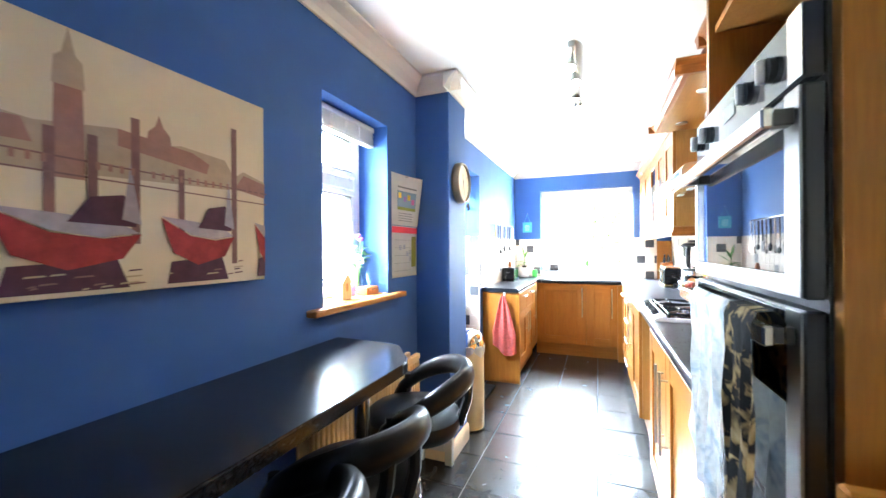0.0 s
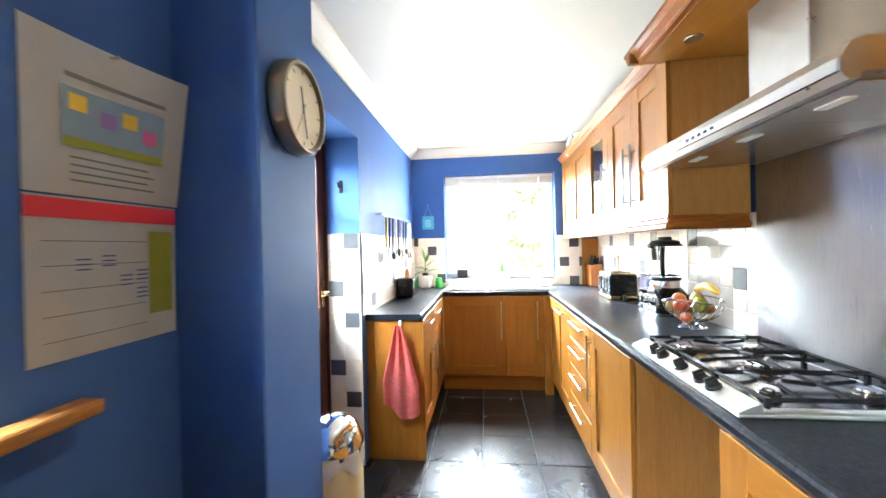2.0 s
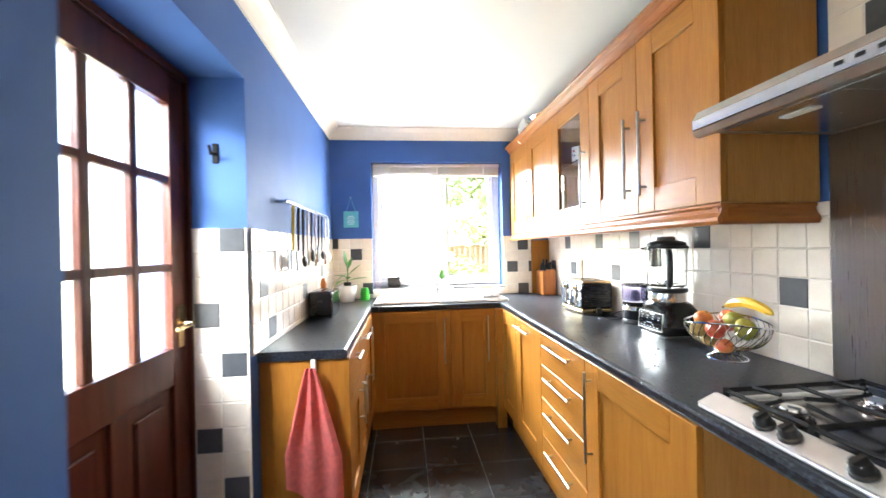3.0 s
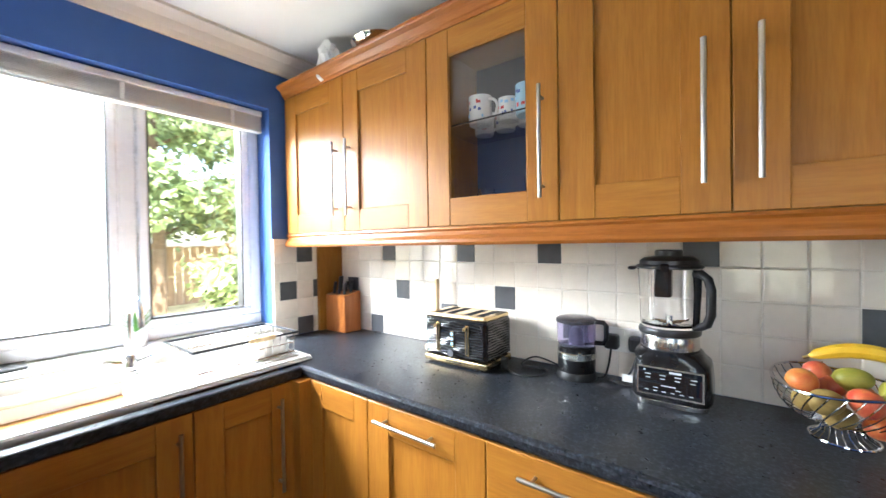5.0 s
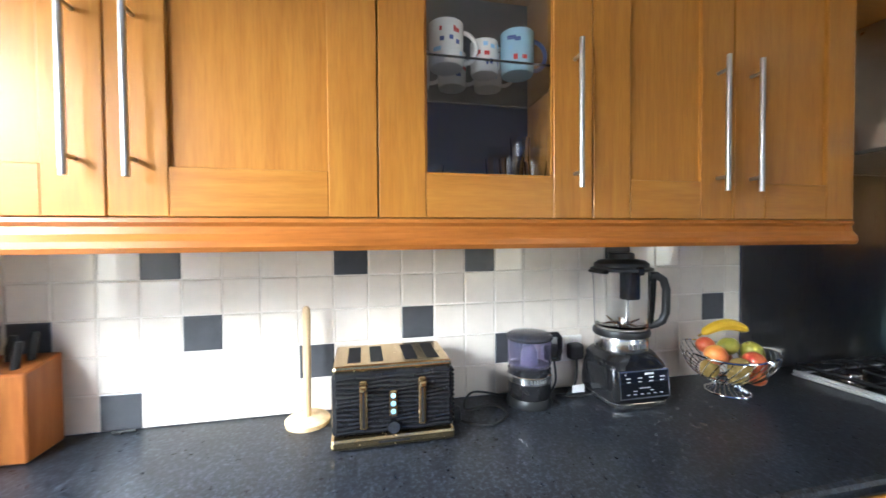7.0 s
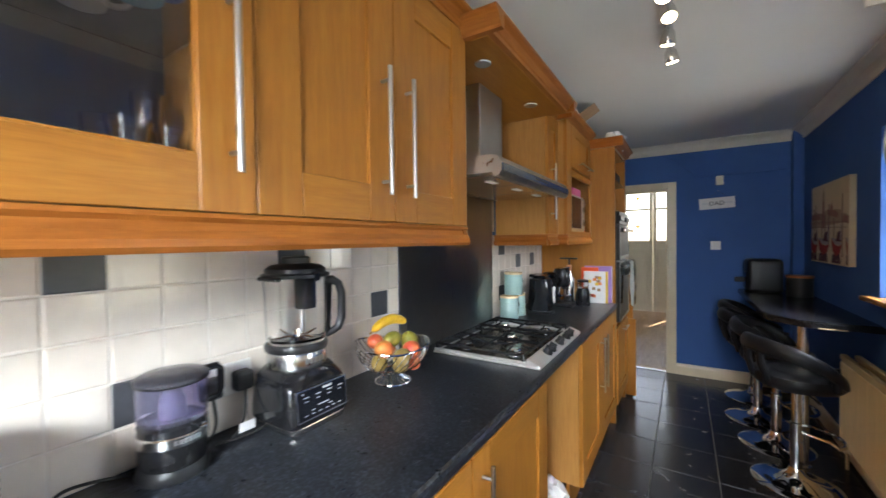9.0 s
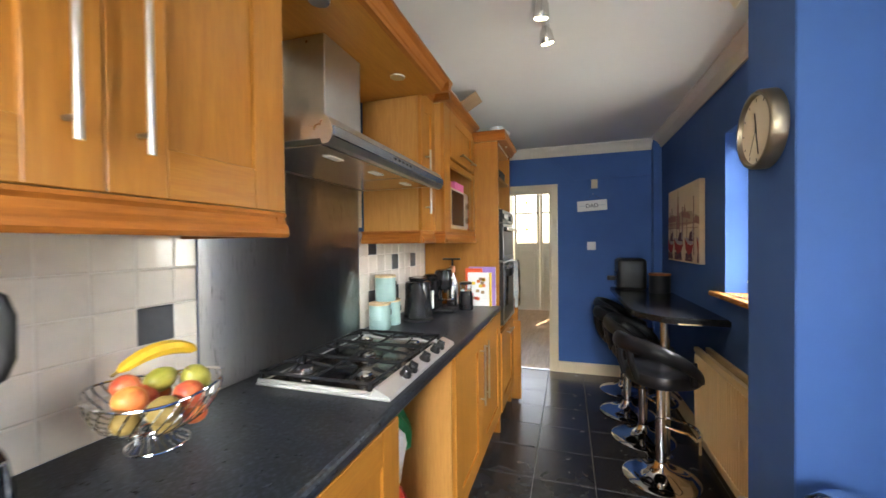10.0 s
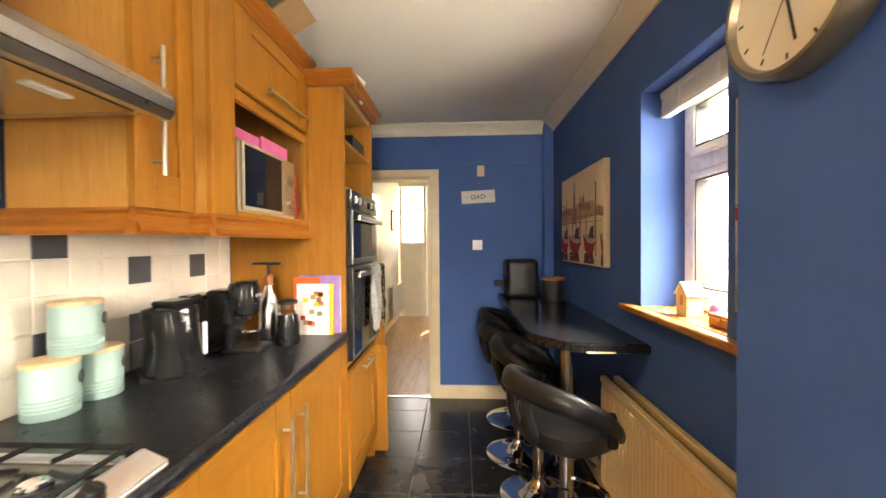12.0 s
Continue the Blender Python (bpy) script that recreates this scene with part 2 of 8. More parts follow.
def box(bm, x0, x1, y0, y1, z0, z1, bevel=0.0, mi=0, seg=1):
    x0, x1, y0, y1, z0, z1 = min(x0, x1), max(x0, x1), min(y0, y1), max(y0, y1), min(z0, z1), max(z0, z1)
    vs = [bm.verts.new(p) for p in ((x0, y0, z0), (x1, y0, z0), (x1, y1, z0), (x0, y1, z0), (x0, y0, z1), (x1, y0, z1), (x1, y1, z1), (x0, y1, z1))]
    fs = [bm.faces.new([vs[i] for i in q]) for q in ((3, 2, 1, 0), (4, 5, 6, 7), (0, 1, 5, 4), (1, 2, 6, 5), (2, 3, 7, 6), (3, 0, 4, 7))]
    for f in fs:
        f.material_index = mi
    if bevel > 0:
        es = list({e for f in fs for e in f.edges})
        r = bmesh.ops.bevel(bm, geom=es, offset=bevel, segments=seg, affect="EDGES", profile=0.5)
        for f in r["faces"]:
            f.material_index = mi
    return vs


def new_box(*a, **k):
    bm = bmesh.new()
    box(bm, *a, **k)
    return bm


def lathe(bm, profile, cx=0, cy=0, seg=24, mi=0, caps=True):
    """Turns (radius, z) pairs about a vertical axis."""
    rings = []
    for r, z in profile:
        rings.append([bm.verts.new((cx + r * math.cos(2 * math.pi * i / seg), cy + r * math.sin(2 * math.pi * i / seg), z)) for i in range(seg)])
    for a, b in zip(rings, rings[1:]):
        for i in range(seg):
            bm.faces.new((a[i], a[(i + 1) % seg], b[(i + 1) % seg], b[i])).material_index = mi
    if caps:
        bm.faces.new(list(reversed(rings[0]))).material_index = mi
        bm.faces.new(rings[-1]).material_index = mi
    return bm


def tube(bm, pts, r, seg=8, mi=0, closed=False):
    """A round bar along points; r may be one radius or one for each point."""
    pts = [Vector(p) for p in pts]
    rr = r if isinstance(r, (list, tuple)) else [r] * len(pts)
    n = len(pts)
    rings, up = [], None
    for i, p in enumerate(pts):
        if closed:
            d = pts[(i + 1) % n] - pts[i - 1]
        else:
            d = pts[min(i + 1, n - 1)] - pts[max(i - 1, 0)]
        d.normalize()
        if up is None:
            up = Vector((0, 0, 1)) if abs(d.z) < 0.9 else Vector((1, 0, 0))
        s = d.cross(up)
        s.normalize()
        up = s.cross(d)
        up.normalize()
        rings.append([bm.verts.new(p + rr[i] * (math.cos(2 * math.pi * k / seg) * s + math.sin(2 * math.pi * k / seg) * up)) for k in range(seg)])
    pairs = list(zip(rings, rings[1:])) + ([(rings[-1], rings[0])] if closed else [])
    for a, b in pairs:
        for k in range(seg):
            bm.faces.new((a[k], a[(k + 1) % seg], b[(k + 1) % seg], b[k])).material_index = mi
    if not closed:
        bm.faces.new(list(reversed(rings[0]))).material_index = mi
        bm.faces.new(rings[-1]).material_index = mi
    return bm


def new_tube(pts, r, seg=8):
    return tube(bmesh.new(), pts, r, seg)


def extrude_profile(bm, prof, place, length_a, length_b, mi=0):
    """Sweeps a closed 2D profile from length_a to length_b; place(u, v, s) gives the world point."""
    a = [bm.verts.new(place(u, v, length_a)) for u, v in prof]
    b = [bm.verts.new(place(u, v, length_b)) for u, v in prof]
    n = len(prof)
    for i in range(n):
        bm.faces.new((a[i], a[(i + 1) % n], b[(i + 1) % n], b[i])).material_index = mi
    bm.faces.new(list(reversed(a))).material_index = mi
    bm.faces.new(b).material_index = mi


def facing(side, front, start):
    """Maps (u along the run, v up, w outwards) to the world for fronts that face a side of the room."""
    if side == "-x":
        return lambda u, v, w: (front - w, start - u, v)
    if side == "+x":
        return lambda u, v, w: (front + w, start + u, v)
    if side == "-y":
        return lambda u, v, w: (start + u, front - w, v)
    return lambda u, v, w: (start - u, front + w, v)


def mapped_box(bm, F, u0, u1, v0, v1, w0, w1, bevel=0.0, mi=0):
    a, b = F(u0, v0, w0), F(u1, v1, w1)
    box(bm, a[0], b[0], a[1], b[1], a[2], b[2], bevel, mi)


# ---- the room ----
XL, YF, YB, CEIL = -1.945, 0.0, -5.795, 2.42
T = 0.26

# floor: grout bed, tiles follow at the end
floor = structure("floor", new_box(XL - 0.5, 0.2, YB, 0.15, -0.12, -0.004), floor_grout, "charcoal slate-effect tiled kitchen floor", "floor")

# ceiling
structure("ceiling", new_box(XL - T, T, YB - 0.13, T, CEIL, CEIL + 0.15), white_ceiling, "white painted plaster ceiling", "ceiling")

# right wall
wall_right = structure("wall_right", new_box(0.010, T, YB, 0.0, 0, CEIL), blue_paint, "blue painted wall behind the kitchen units", "wall")

# far wall with its window opening
WX0, WX1, WZ0, WZ1 = -1.595, -0.425, 1.0, 2.135
bm = bmesh.new()
box(bm, XL - T, WX0, 0.010, T, 0, CEIL)
box(bm, WX1, T, 0.010, T, 0, CEIL)
box(bm, WX0, WX1, 0.010, T, 0, WZ0)
box(bm, WX0, WX1, 0.010, T, WZ1, CEIL)
wall_far = structure("wall_far", bm, blue_paint, "blue painted end wall with the garden window", "wall")

# left wall: dining window, pier, door recess, tiled end
LW0, LW1, LWZ0, LWZ1 = -4.130, -3.583, 1.095, 2.03
DR0, DR1, DRZ = -2.898, -1.780, 2.065
PIER0, PX = -3.218, -1.715
bm = bmesh.new()
xo, xi = XL - T, XL
box(bm, xo, xi, YB, LW0, 0, CEIL)
box(bm, xo, xi, LW0, LW1, 0, LWZ0 - 0.03)
box(bm, xo, xi, LW0, LW1, LWZ1, CEIL)
box(bm, xo, xi, LW1, PIER0, 0, CEIL)
box(bm, xo - 0.24, PX, PIER0, DR0, 0, CEIL, 0.004)
box(bm, xo - 0.24, XL, DR0, DR1, DRZ, CEIL)
box(bm, xo - 0.24, XL, DR1, 0.0, 0, CEIL)
wall_left = structure("wall_left", bm, blue_paint, "blue painted wall with a window, a projecting pier and a door recess", "wall")

# back wall with the doorway to the hall
HX0, HX1, HZ = -0.890, -0.12, 1.965
bm = bmesh.new()
box(bm, xo, HX0, YB - 0.13, YB, 0, CEIL)
box(bm, HX1, T, YB - 0.13, YB, 0, CEIL)
box(bm, HX0, HX1, YB - 0.13, YB, HZ, CEIL)
box(bm, -1.2, 0.16, YB - 0.13, YB, CEIL + 0.1505, CEIL + 0.3)
box(bm, XL, -1.868, YB, YB + 0.09, 0, CEIL, 0.003)
wall_back = structure("wall_back", bm, blue_paint, "blue painted wall with the doorway to the hall", "wall")

# coving round the ceiling
COVE = [(0, 0), (0, -0.095), (0.012, -0.095), (0.022, -0.07), (0.045, -0.04), (0.075, -0.02), (0.088, -0.014), (0.088, 0)]
bm = bmesh.new()
Z = CEIL
extrude_profile(bm, COVE, lambda u, v, s: (XL + u, s, Z + v), YB, PIER0)
extrude_profile(bm, COVE, lambda u, v, s: (s, PIER0 - u, Z + v), XL, PX + 0.088)
extrude_profile(bm, COVE, lambda u, v, s: (PX + u, s, Z + v), PIER0 - 0.088, DR0)
extrude_profile(bm, COVE, lambda u, v, s: (XL + u, s, Z + v), DR0, 0.01)
extrude_profile(bm, COVE, lambda u, v, s: (s, 0.01 - u, Z + v), XL, 0.01)
extrude_profile(bm, COVE, lambda u, v, s: (s, YB + u, Z + v), XL, 0.01)
extrude_profile(bm, COVE, lambda u, v, s: (0.01 - u, s, Z + v), YB, 0.01)
structure("trim_coving", bm, coving_paint, "cream plaster coving along the ceiling", "coving")

# skirting on the back wall, left wall and pier
SK = [(0, 0), (0.018, 0), (0.018, 0.085), (0.013, 0.105), (0.004, 0.115), (0, 0.115)]
bm = bmesh.new()
extrude_profile(bm, SK, lambda u, v, s: (s, YB + u, v), -1.868, HX0 - 0.072)
extrude_profile(bm, SK, lambda u, v, s: (XL + u, s, v), YB + 0.09, PIER0)
extrude_profile(bm, SK, lambda u, v, s: (s, PIER0 - u, v), XL + 0.018, PX + 0.018)
extrude_profile(bm, SK, lambda u, v, s: (PX + u, s, v), PIER0, DR0)
structure("baseboard", bm, cream_gloss, "cream gloss painted skirting board", "skirting")

# architrave and lining of the hall doorway
bm = bmesh.new()
box(bm, HX0 - 0.072, HX0, YB, YB + 0.022, 0, HZ + 0.065, 0.004)
box(bm, HX1, HX1 + 0.072, YB, YB + 0.022, 0, HZ + 0.065, 0.004)
box(bm, HX0, HX1, YB, YB + 0.022, HZ, HZ + 0.065, 0.004)
box(bm, HX0 + 0.0, HX0 + 0.022, YB - 0.13, YB - 0.001, 0, HZ)
box(bm, HX1 - 0.022, HX1, YB - 0.13, YB - 0.001, 0, HZ)
box(bm, HX0 + 0.022, HX1 - 0.022, YB - 0.13, YB - 0.001, HZ - 0.022, HZ)
structure("trim_doorway", bm, cream_gloss, "cream gloss door frame and architrave", "door frame")

# ---- the hall beyond ----
HY = -9.60
HC = 2.62
bm = bmesh.new()
box(bm, 0.02, 0.16, HY, YB - 0.131, 0, HC)
box(bm, -1.20, -1.06, HY, YB - 0.131, 0, HC)
box(bm, -1.20, 0.16, HY - 0.12, HY, 2.47, HC)
structure("wall_hall", bm, hall_paint, "off-white hallway walls", "wall")
# Runs on unseen past the front door, added to keep sun off its glass.
structure("ceiling_hall", new_box(-1.2, 0.16, HY - 1.45, YB - 0.131, HC, HC + 0.1), white_ceiling, "white hallway ceiling, run on past the front door to block sun", "ceiling")
floor_hall = structure("floor_hall", new_box(-1.2, 0.16, HY - 0.12, YB - 0.0, -0.1, -0.003), oak_floor_wood, "pale oak laminate hallway floor", "floor")
structure("trim_threshold", new_box(HX0 + 0.022, HX1 - 0.022, YB - 0.03, YB + 0.01, -0.003, 0.006, 0.002), bright_steel, "metal threshold strip", "threshold")

# ---- windows ----
def window(name, F, w, z0, z1, depth, mull, transom, label, gasket=True):
    """A white plastic frame in an opening w wide; mull: mullion places; transom: height of the cross bar or None, for each light."""
    win = tagged(new(name), label, "window", kind="structure")
    bm = bmesh.new()
    fr = 0.055
    mapped_box(bm, F, 0, w, z0, z0 + fr, 0, depth, 0.006)
    mapped_box(bm, F, 0, w, z1 - fr, z1, 0, depth, 0.006)
    mapped_box(bm, F, 0, fr, z0 + fr, z1 - fr, 0, depth, 0.006)
    mapped_box(bm, F, w - fr, w, z0 + fr, z1 - fr, 0, depth, 0.006)
    for m0 in mull:
        mapped_box(bm, F, m0 - 0.03, m0 + 0.03, z0 + fr, z1 - fr, 0, depth, 0.006)
    part("window_frame", bm, upvc, win)
    edges = [fr] + [e for m0 in mull for e in (m0 - 0.03, m0 + 0.03)] + [w - fr]
    for i in range(0, len(edges), 2):
        u0, u1 = edges[i], edges[i + 1]
        rows = [(z0 + fr, z1 - fr)]
        t0 = transom[i // 2]
        if t0:
            rows = [(z0 + fr, t0 - 0.03), (t0 + 0.03, z1 - fr)]
            part("transom", (lambda b: (mapped_box(b, F, u0, u1, t0 - 0.03, t0 + 0.03, 0.002, depth - 0.002, 0.005), b)[1])(bmesh.new()), upvc, win)
        for v0, v1 in rows:
            s = 0.038
            bm = bmesh.new()
            mapped_box(bm, F, u0 + 0.003, u1 - 0.003, v0 + 0.003, v0 + s, 0.008, depth + 0.012, 0.007)
            mapped_box(bm, F, u0 + 0.003, u1 - 0.003, v1 - s, v1 - 0.003, 0.008, depth + 0.012, 0.007)
            mapped_box(bm, F, u0 + 0.003, u0 + s, v0 + s, v1 - s, 0.008, depth + 0.012, 0.007)
            mapped_box(bm, F, u1 - s, u1 - 0.003, v0 + s, v1 - s, 0.008, depth + 0.012, 0.007)
            sash = part("sash", bm, upvc, win)
            bm = bmesh.new()
            for a in ((u0 + s, u1 - s, v0 + s, v0 + s + 0.006), (u0 + s, u1 - s, v1 - s - 0.006, v1 - s), (u0 + s, u0 + s + 0.006, v0 + s + 0.006, v1 - s - 0.006), (u1 - s - 0.006, u1 - s, v0 + s + 0.006, v1 - s - 0.006)):
                mapped_box(bm, F, *a, 0.02, depth + 0.008)
            part("gasket", bm, rubber, sash, "black rubber glazing seal")
            bm = bmesh.new()
            mapped_box(bm, F, u0 + s + 0.001, u1 - s - 0.001, v0 + s + 0.001, v1 - s - 0.001, 0.030, 0.036)
            pane = part("pane", bm, glass, sash)
            pane.visible_shadow = False
    return win


def blind(name, F, w, ztop, drop, label):
    """A slatted blind drawn up under its head rail."""
    th = tagged(new(name), label, "blind")
    th.location = F(w / 2, ztop - drop, 0.03)
    bm = bmesh.new()
    mapped_box(bm, F, 0.012, w - 0.012, ztop - 0.034, ztop - 0.004, 0.0, 0.04, 0.004)
    part("head_rail", bm, white_plastic, th)
    n = int((drop - 0.05) / 0.0065)
    rnd = random.Random(4)
    for i in range(n):
        z = ztop - 0.038 - i * 0.0065
        t = rnd.uniform(-0.002, 0.002)
        bm = bmesh.new()
        mapped_box(bm, F, 0.015, w - 0.015, z - 0.0022, z, 0.0 + t, 0.036 + t)
        part("slat", bm, white_plastic, th)
    bm = bmesh.new()
    mapped_box(bm, F, 0.014, w - 0.014, ztop - drop, ztop - drop + 0.013, 0.0, 0.038, 0.003)
    part("bottom_rail", bm, white_plastic, th)
    for u in (0.16, w / 2, w - 0.16):
        bm = bmesh.new()
        mapped_box(bm, F, u - 0.008, u + 0.008, ztop - drop + 0.013, ztop - 0.035, 0.0385, 0.0395)
        part("ladder_tape", bm, white_plastic, th)
    return th


wf = WX1 - WX0
F_far = facing("-y", 0.20, WX0)
window("window_1", F_far, wf, WZ0 + 0.02, WZ1, 0.07, [0.61], [None, None], "white plastic garden window with two lights")
structure("window_sill_garden", new_box(WX0, WX1, 0.0, 0.20, WZ0 - 0.004, WZ0 + 0.018, 0.003), ceramic, "white tiled window ledge behind the sink", "window sill")
blind("venetian_blind", facing("-y", 0.095, WX0), wf, WZ1 - 0.003, 0.115, "white slatted blind drawn up at the window head")

wl = LW1 - LW0
F_left = facing("+x", -2.20, LW0)
window("window_2", F_left, wl, LWZ0, LWZ1, 0.07, [], [1.70], "white plastic side window with an opening top light")
bm = bmesh.new()
box(bm, -2.2, XL + 0.001, LW0, LW1, LWZ0 - 0.03, LWZ0 - 0.001)
box(bm, XL, XL + 0.055, LW0 - 0.11, LW1 + 0.13, LWZ0 - 0.032, LWZ0 - 0.001, 0.010, seg=3)
structure("window_sill", bm, sill_wood, "varnished wooden window sill", "window sill")
blind("venetian_blind", facing("+x", -2.06, LW0), wl, LWZ1 - 0.003, 0.115, "white slatted blind drawn up in the side window")

# ---- kitchen units ----
GRAIN = {"-x": wood_y, "+x": wood_y, "-y": wood_x, "+y": wood_x}
TRIMH = {"-x": trim_y, "+x": trim_y, "-y": trim_x, "+y": trim_x}


def bar_handle(parent, F, u, v0, v1, w, horizontal=False, r=0.006, u1=None):
    """A straight steel bar handle on two pegs."""
    out = w + 0.030
    bm = bmesh.new()
    if horizontal:
        pts = [F(u, v0, out), F(u + 0.002, v0, out), F(u1 - 0.002, v0, out), F(u1, v0, out)]
        pegs = [u + 0.035, u1 - 0.035]
        tube(bm, pts, r, 10)
        for p in pegs:
            tube(bm, [F(p, v0, w - 0.001), F(p, v0, out)], 0.0045, 8)
    else:
        tube(bm, [F(u, v0, out), F(u, v0 + 0.002, out), F(u, v1 - 0.002, out), F(u, v1, out)], r, 12)
        for p in (v0 + 0.035, v1 - 0.035):
            tube(bm, [F(u, p, w - 0.001), F(u, p, out)], 0.0045, 8)
    return part("handle", bm, handle_steel, parent, "brushed steel bar handle", smooth=True)


def shaker_door(parent, F, side, u0, u1, v0, v1, handle=None, glazed=False, stile=0.10, rail=0.095, name="door"):
    """A framed door with a sunk panel. handle: ('v', u, v0, v1) or ('h', u0, u1, v)."""
    g = 0.0015
    u0, u1, v0, v1 = u0 + g, u1 - g, v0 + g, v1 - g
    d = 0.021
    st = min(stile, (u1 - u0) * 0.3)
    bm = bmesh.new()
    if glazed:
        for q in ((u0 + st - 0.002, u1 - st + 0.002, v0 + rail - 0.002, v0 + rail + 0.004), (u0 + st - 0.002, u1 - st + 0.002, v1 - rail - 0.004, v1 - rail + 0.002),
                  (u0 + st - 0.002, u0 + st + 0.004, v0 + rail + 0.004, v1 - rail - 0.004), (u1 - st - 0.004, u1 - st + 0.002, v0 + rail + 0.004, v1 - rail - 0.004)):
            mapped_box(bm, F, *q, 0.011, d - 0.004)
    else:
        mapped_box(bm, F, u0 + st - 0.004, u1 - st + 0.004, v0 + rail - 0.004, v1 - rail + 0.004, 0.002, d - 0.010)
    door = part(name, bm, wood_z, parent)
    for q, m, n in (((u0, u0 + st, v0, v1, 0, d), wood_z, "stile"), ((u1 - st, u1, v0, v1, 0, d), wood_z, "stile"),
                    ((u0 + st, u1 - st, v0, v0 + rail, 0, d - 0.0006), GRAIN[side], "rail"), ((u0 + st, u1 - st, v1 - rail, v1, 0, d - 0.0006), GRAIN[side], "rail")):
        bm = bmesh.new()
        mapped_box(bm, F, *q, 0.0018)
        part(n, bm, m, door)
    if glazed:
        bm = bmesh.new()
        mapped_box(bm, F, u0 + st - 0.004, u1 - st + 0.004, v0 + rail - 0.004, v1 - rail + 0.004, 0.006, 0.010)
        pane = part("pane", bm, glass, door, "clear glass pane")
        pane.visible_shadow = False
    if handle:
        if handle[0] == "v":
            bar_handle(door, F, handle[1], handle[2], handle[3], d)
        else:
            bar_handle(door, F, handle[1], handle[3], 0, d, True, u1=handle[2])
    return door


def drawer_front(parent, F, side, u0, u1, v0, v1, hw=0.2):
    g = 0.0015
    bm = bmesh.new()
    mapped_box(bm, F, u0 + g, u1 - g, v0 + g, v1 - g, 0, 0.021, 0.003, 0)
    dr = part("drawer_front", bm, [GRAIN[side]], parent)
    m = (u0 + u1) / 2
    bar_handle(dr, F, m - hw / 2, v1 - 0.05, 0, 0.021, True, u1=m + hw / 2)
    return dr


def carcass_box(parent, F, u0, u1, v0, v1, depth, open_front=False, name="body", mats=None):
    """Sides, top, bottom and back of a unit; depth goes back from the front plane."""
    t, e = 0.018, 0.001
    for n, q in (("side_panel", (u0 + e, u0 + t, v0, v1, -depth, -0.001)), ("side_panel", (u1 - t, u1 - e, v0, v1, -depth, -0.001)),
                 ("bottom_panel", (u0 + t, u1 - t, v0, v0 + t, -depth, -0.002)), ("top_panel", (u0 + t, u1 - t, v1 - t, v1, -depth, -0.002)),
                 ("back_panel", (u0 + t, u1 - t, v0 + t, v1 - t, -depth, -depth + 0.008))):
        bm = bmesh.new()
        mapped_box(bm, F, *q)
        part(n, bm, carcass, parent)


def unit(name, F, u0, u1, v0, v1, depth, label, category, group):
    th = thing(name, F((u0 + u1) / 2, v0, -depth / 2), label, category, group)
    carcass_box(th, F, u0, u1, v0, v1, depth)
    return th


WT = 0.94            # worktop top
BF = -0.570          # front plane of the base units on the tiled side
WF = -0.330          # front plane of the wall units (door face 21 mm further)
BASE0, BASE1 = 0.15, 0.898
G_WALL, G_BASE = "beech wall units", "beech base units"

# wall units by the garden window
Fw = facing("-x", WF, -0.012)
Z0, Z1 = 1.487, 2.195
hz0, hz1 = 1.558, 1.894
u = unit("wall_cabinet", Fw, 0.0, 0.975, Z0, Z1, 0.318, "double-door beech wall cabinet beside the garden window", "cabinet", G_WALL)
shaker_door(u, Fw, "-x", 0.0, 0.482, Z0, Z1, ("v", 0.435, hz0, hz1))
shaker_door(u, Fw, "-x", 0.482, 0.975, Z0, Z1, ("v", 0.530, hz0, hz1))
u = unit("glazed_wall_cabinet", Fw, 0.975, 1.478, Z0, Z1, 0.318, "beech wall cabinet with a glass door showing mugs and glasses", "cabinet", G_WALL)
shaker_door(u, Fw, "-x", 0.975, 1.478, Z0, Z1, ("v", 1.430, hz0, hz1), True)
bm = bmesh.new()
mapped_box(bm, Fw, 0.995, 1.458, 1.855, 1.861, -0.300, -0.02)
part("glass_shelf", bm, glass, u, "glass shelf")
bm = bmesh.new()
mapped_box(bm, Fw, 0.995, 1.458, 1.574, 1.580, -0.300, -0.02)
part("glass_shelf", bm, glass, u, "lower glass shelf")
# Grey sheet added before the beech back: its colour paints the interior's shade.
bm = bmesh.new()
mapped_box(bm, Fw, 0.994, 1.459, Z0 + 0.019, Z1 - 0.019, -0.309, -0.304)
part("back_lining", bm, speckled("grey_interior_shade", (0.13, 0.12, 0.11), 0.06, 0.5), u, "added grey sheet in place of the dim interior")
u = unit("wall_cabinet", Fw, 1.478, 2.302, Z0, Z1, 0.318, "double-door beech wall cabinet beside the cooker hood", "cabinet", G_WALL)
shaker_door(u, Fw, "-x", 1.478, 1.886, Z0, Z1, ("v", 1.834, hz0, hz1))
shaker_door(u, Fw, "-x", 1.886, 2.302, Z0, Z1, ("v", 1.938, hz0, hz1))

PEL = [(0, 0.066), (0.024, 0.066), (0.026, 0.058), (0.020, 0.050), (0.024, 0.036), (0.034, 0.022), (0.036, 0.010), (0.030, 0.0), (0, 0.0)]
CORN = [(0, 0), (0.024, 0), (0.028, 0.010), (0.034, 0.014), (0.046, 0.036), (0.062, 0.046), (0.066, 0.052), (0.066, 0.062), (0, 0.062)]


def run_trim(name, prof, F, side, u0, u1, v, label, ret=None, w_off=0.0):
    """A moulding along the front of a run, with returns to the wall of depth ret at its ends."""
    bm = bmesh.new()
    extrude_profile(bm, prof, lambda a, b, s: F(s, v + b, w_off + a - 0.002), u0, u1, 0)
    ob = part(name, bm, [TRIMH[side]])
    return tagged(ob, label, "moulding", kind="structure")


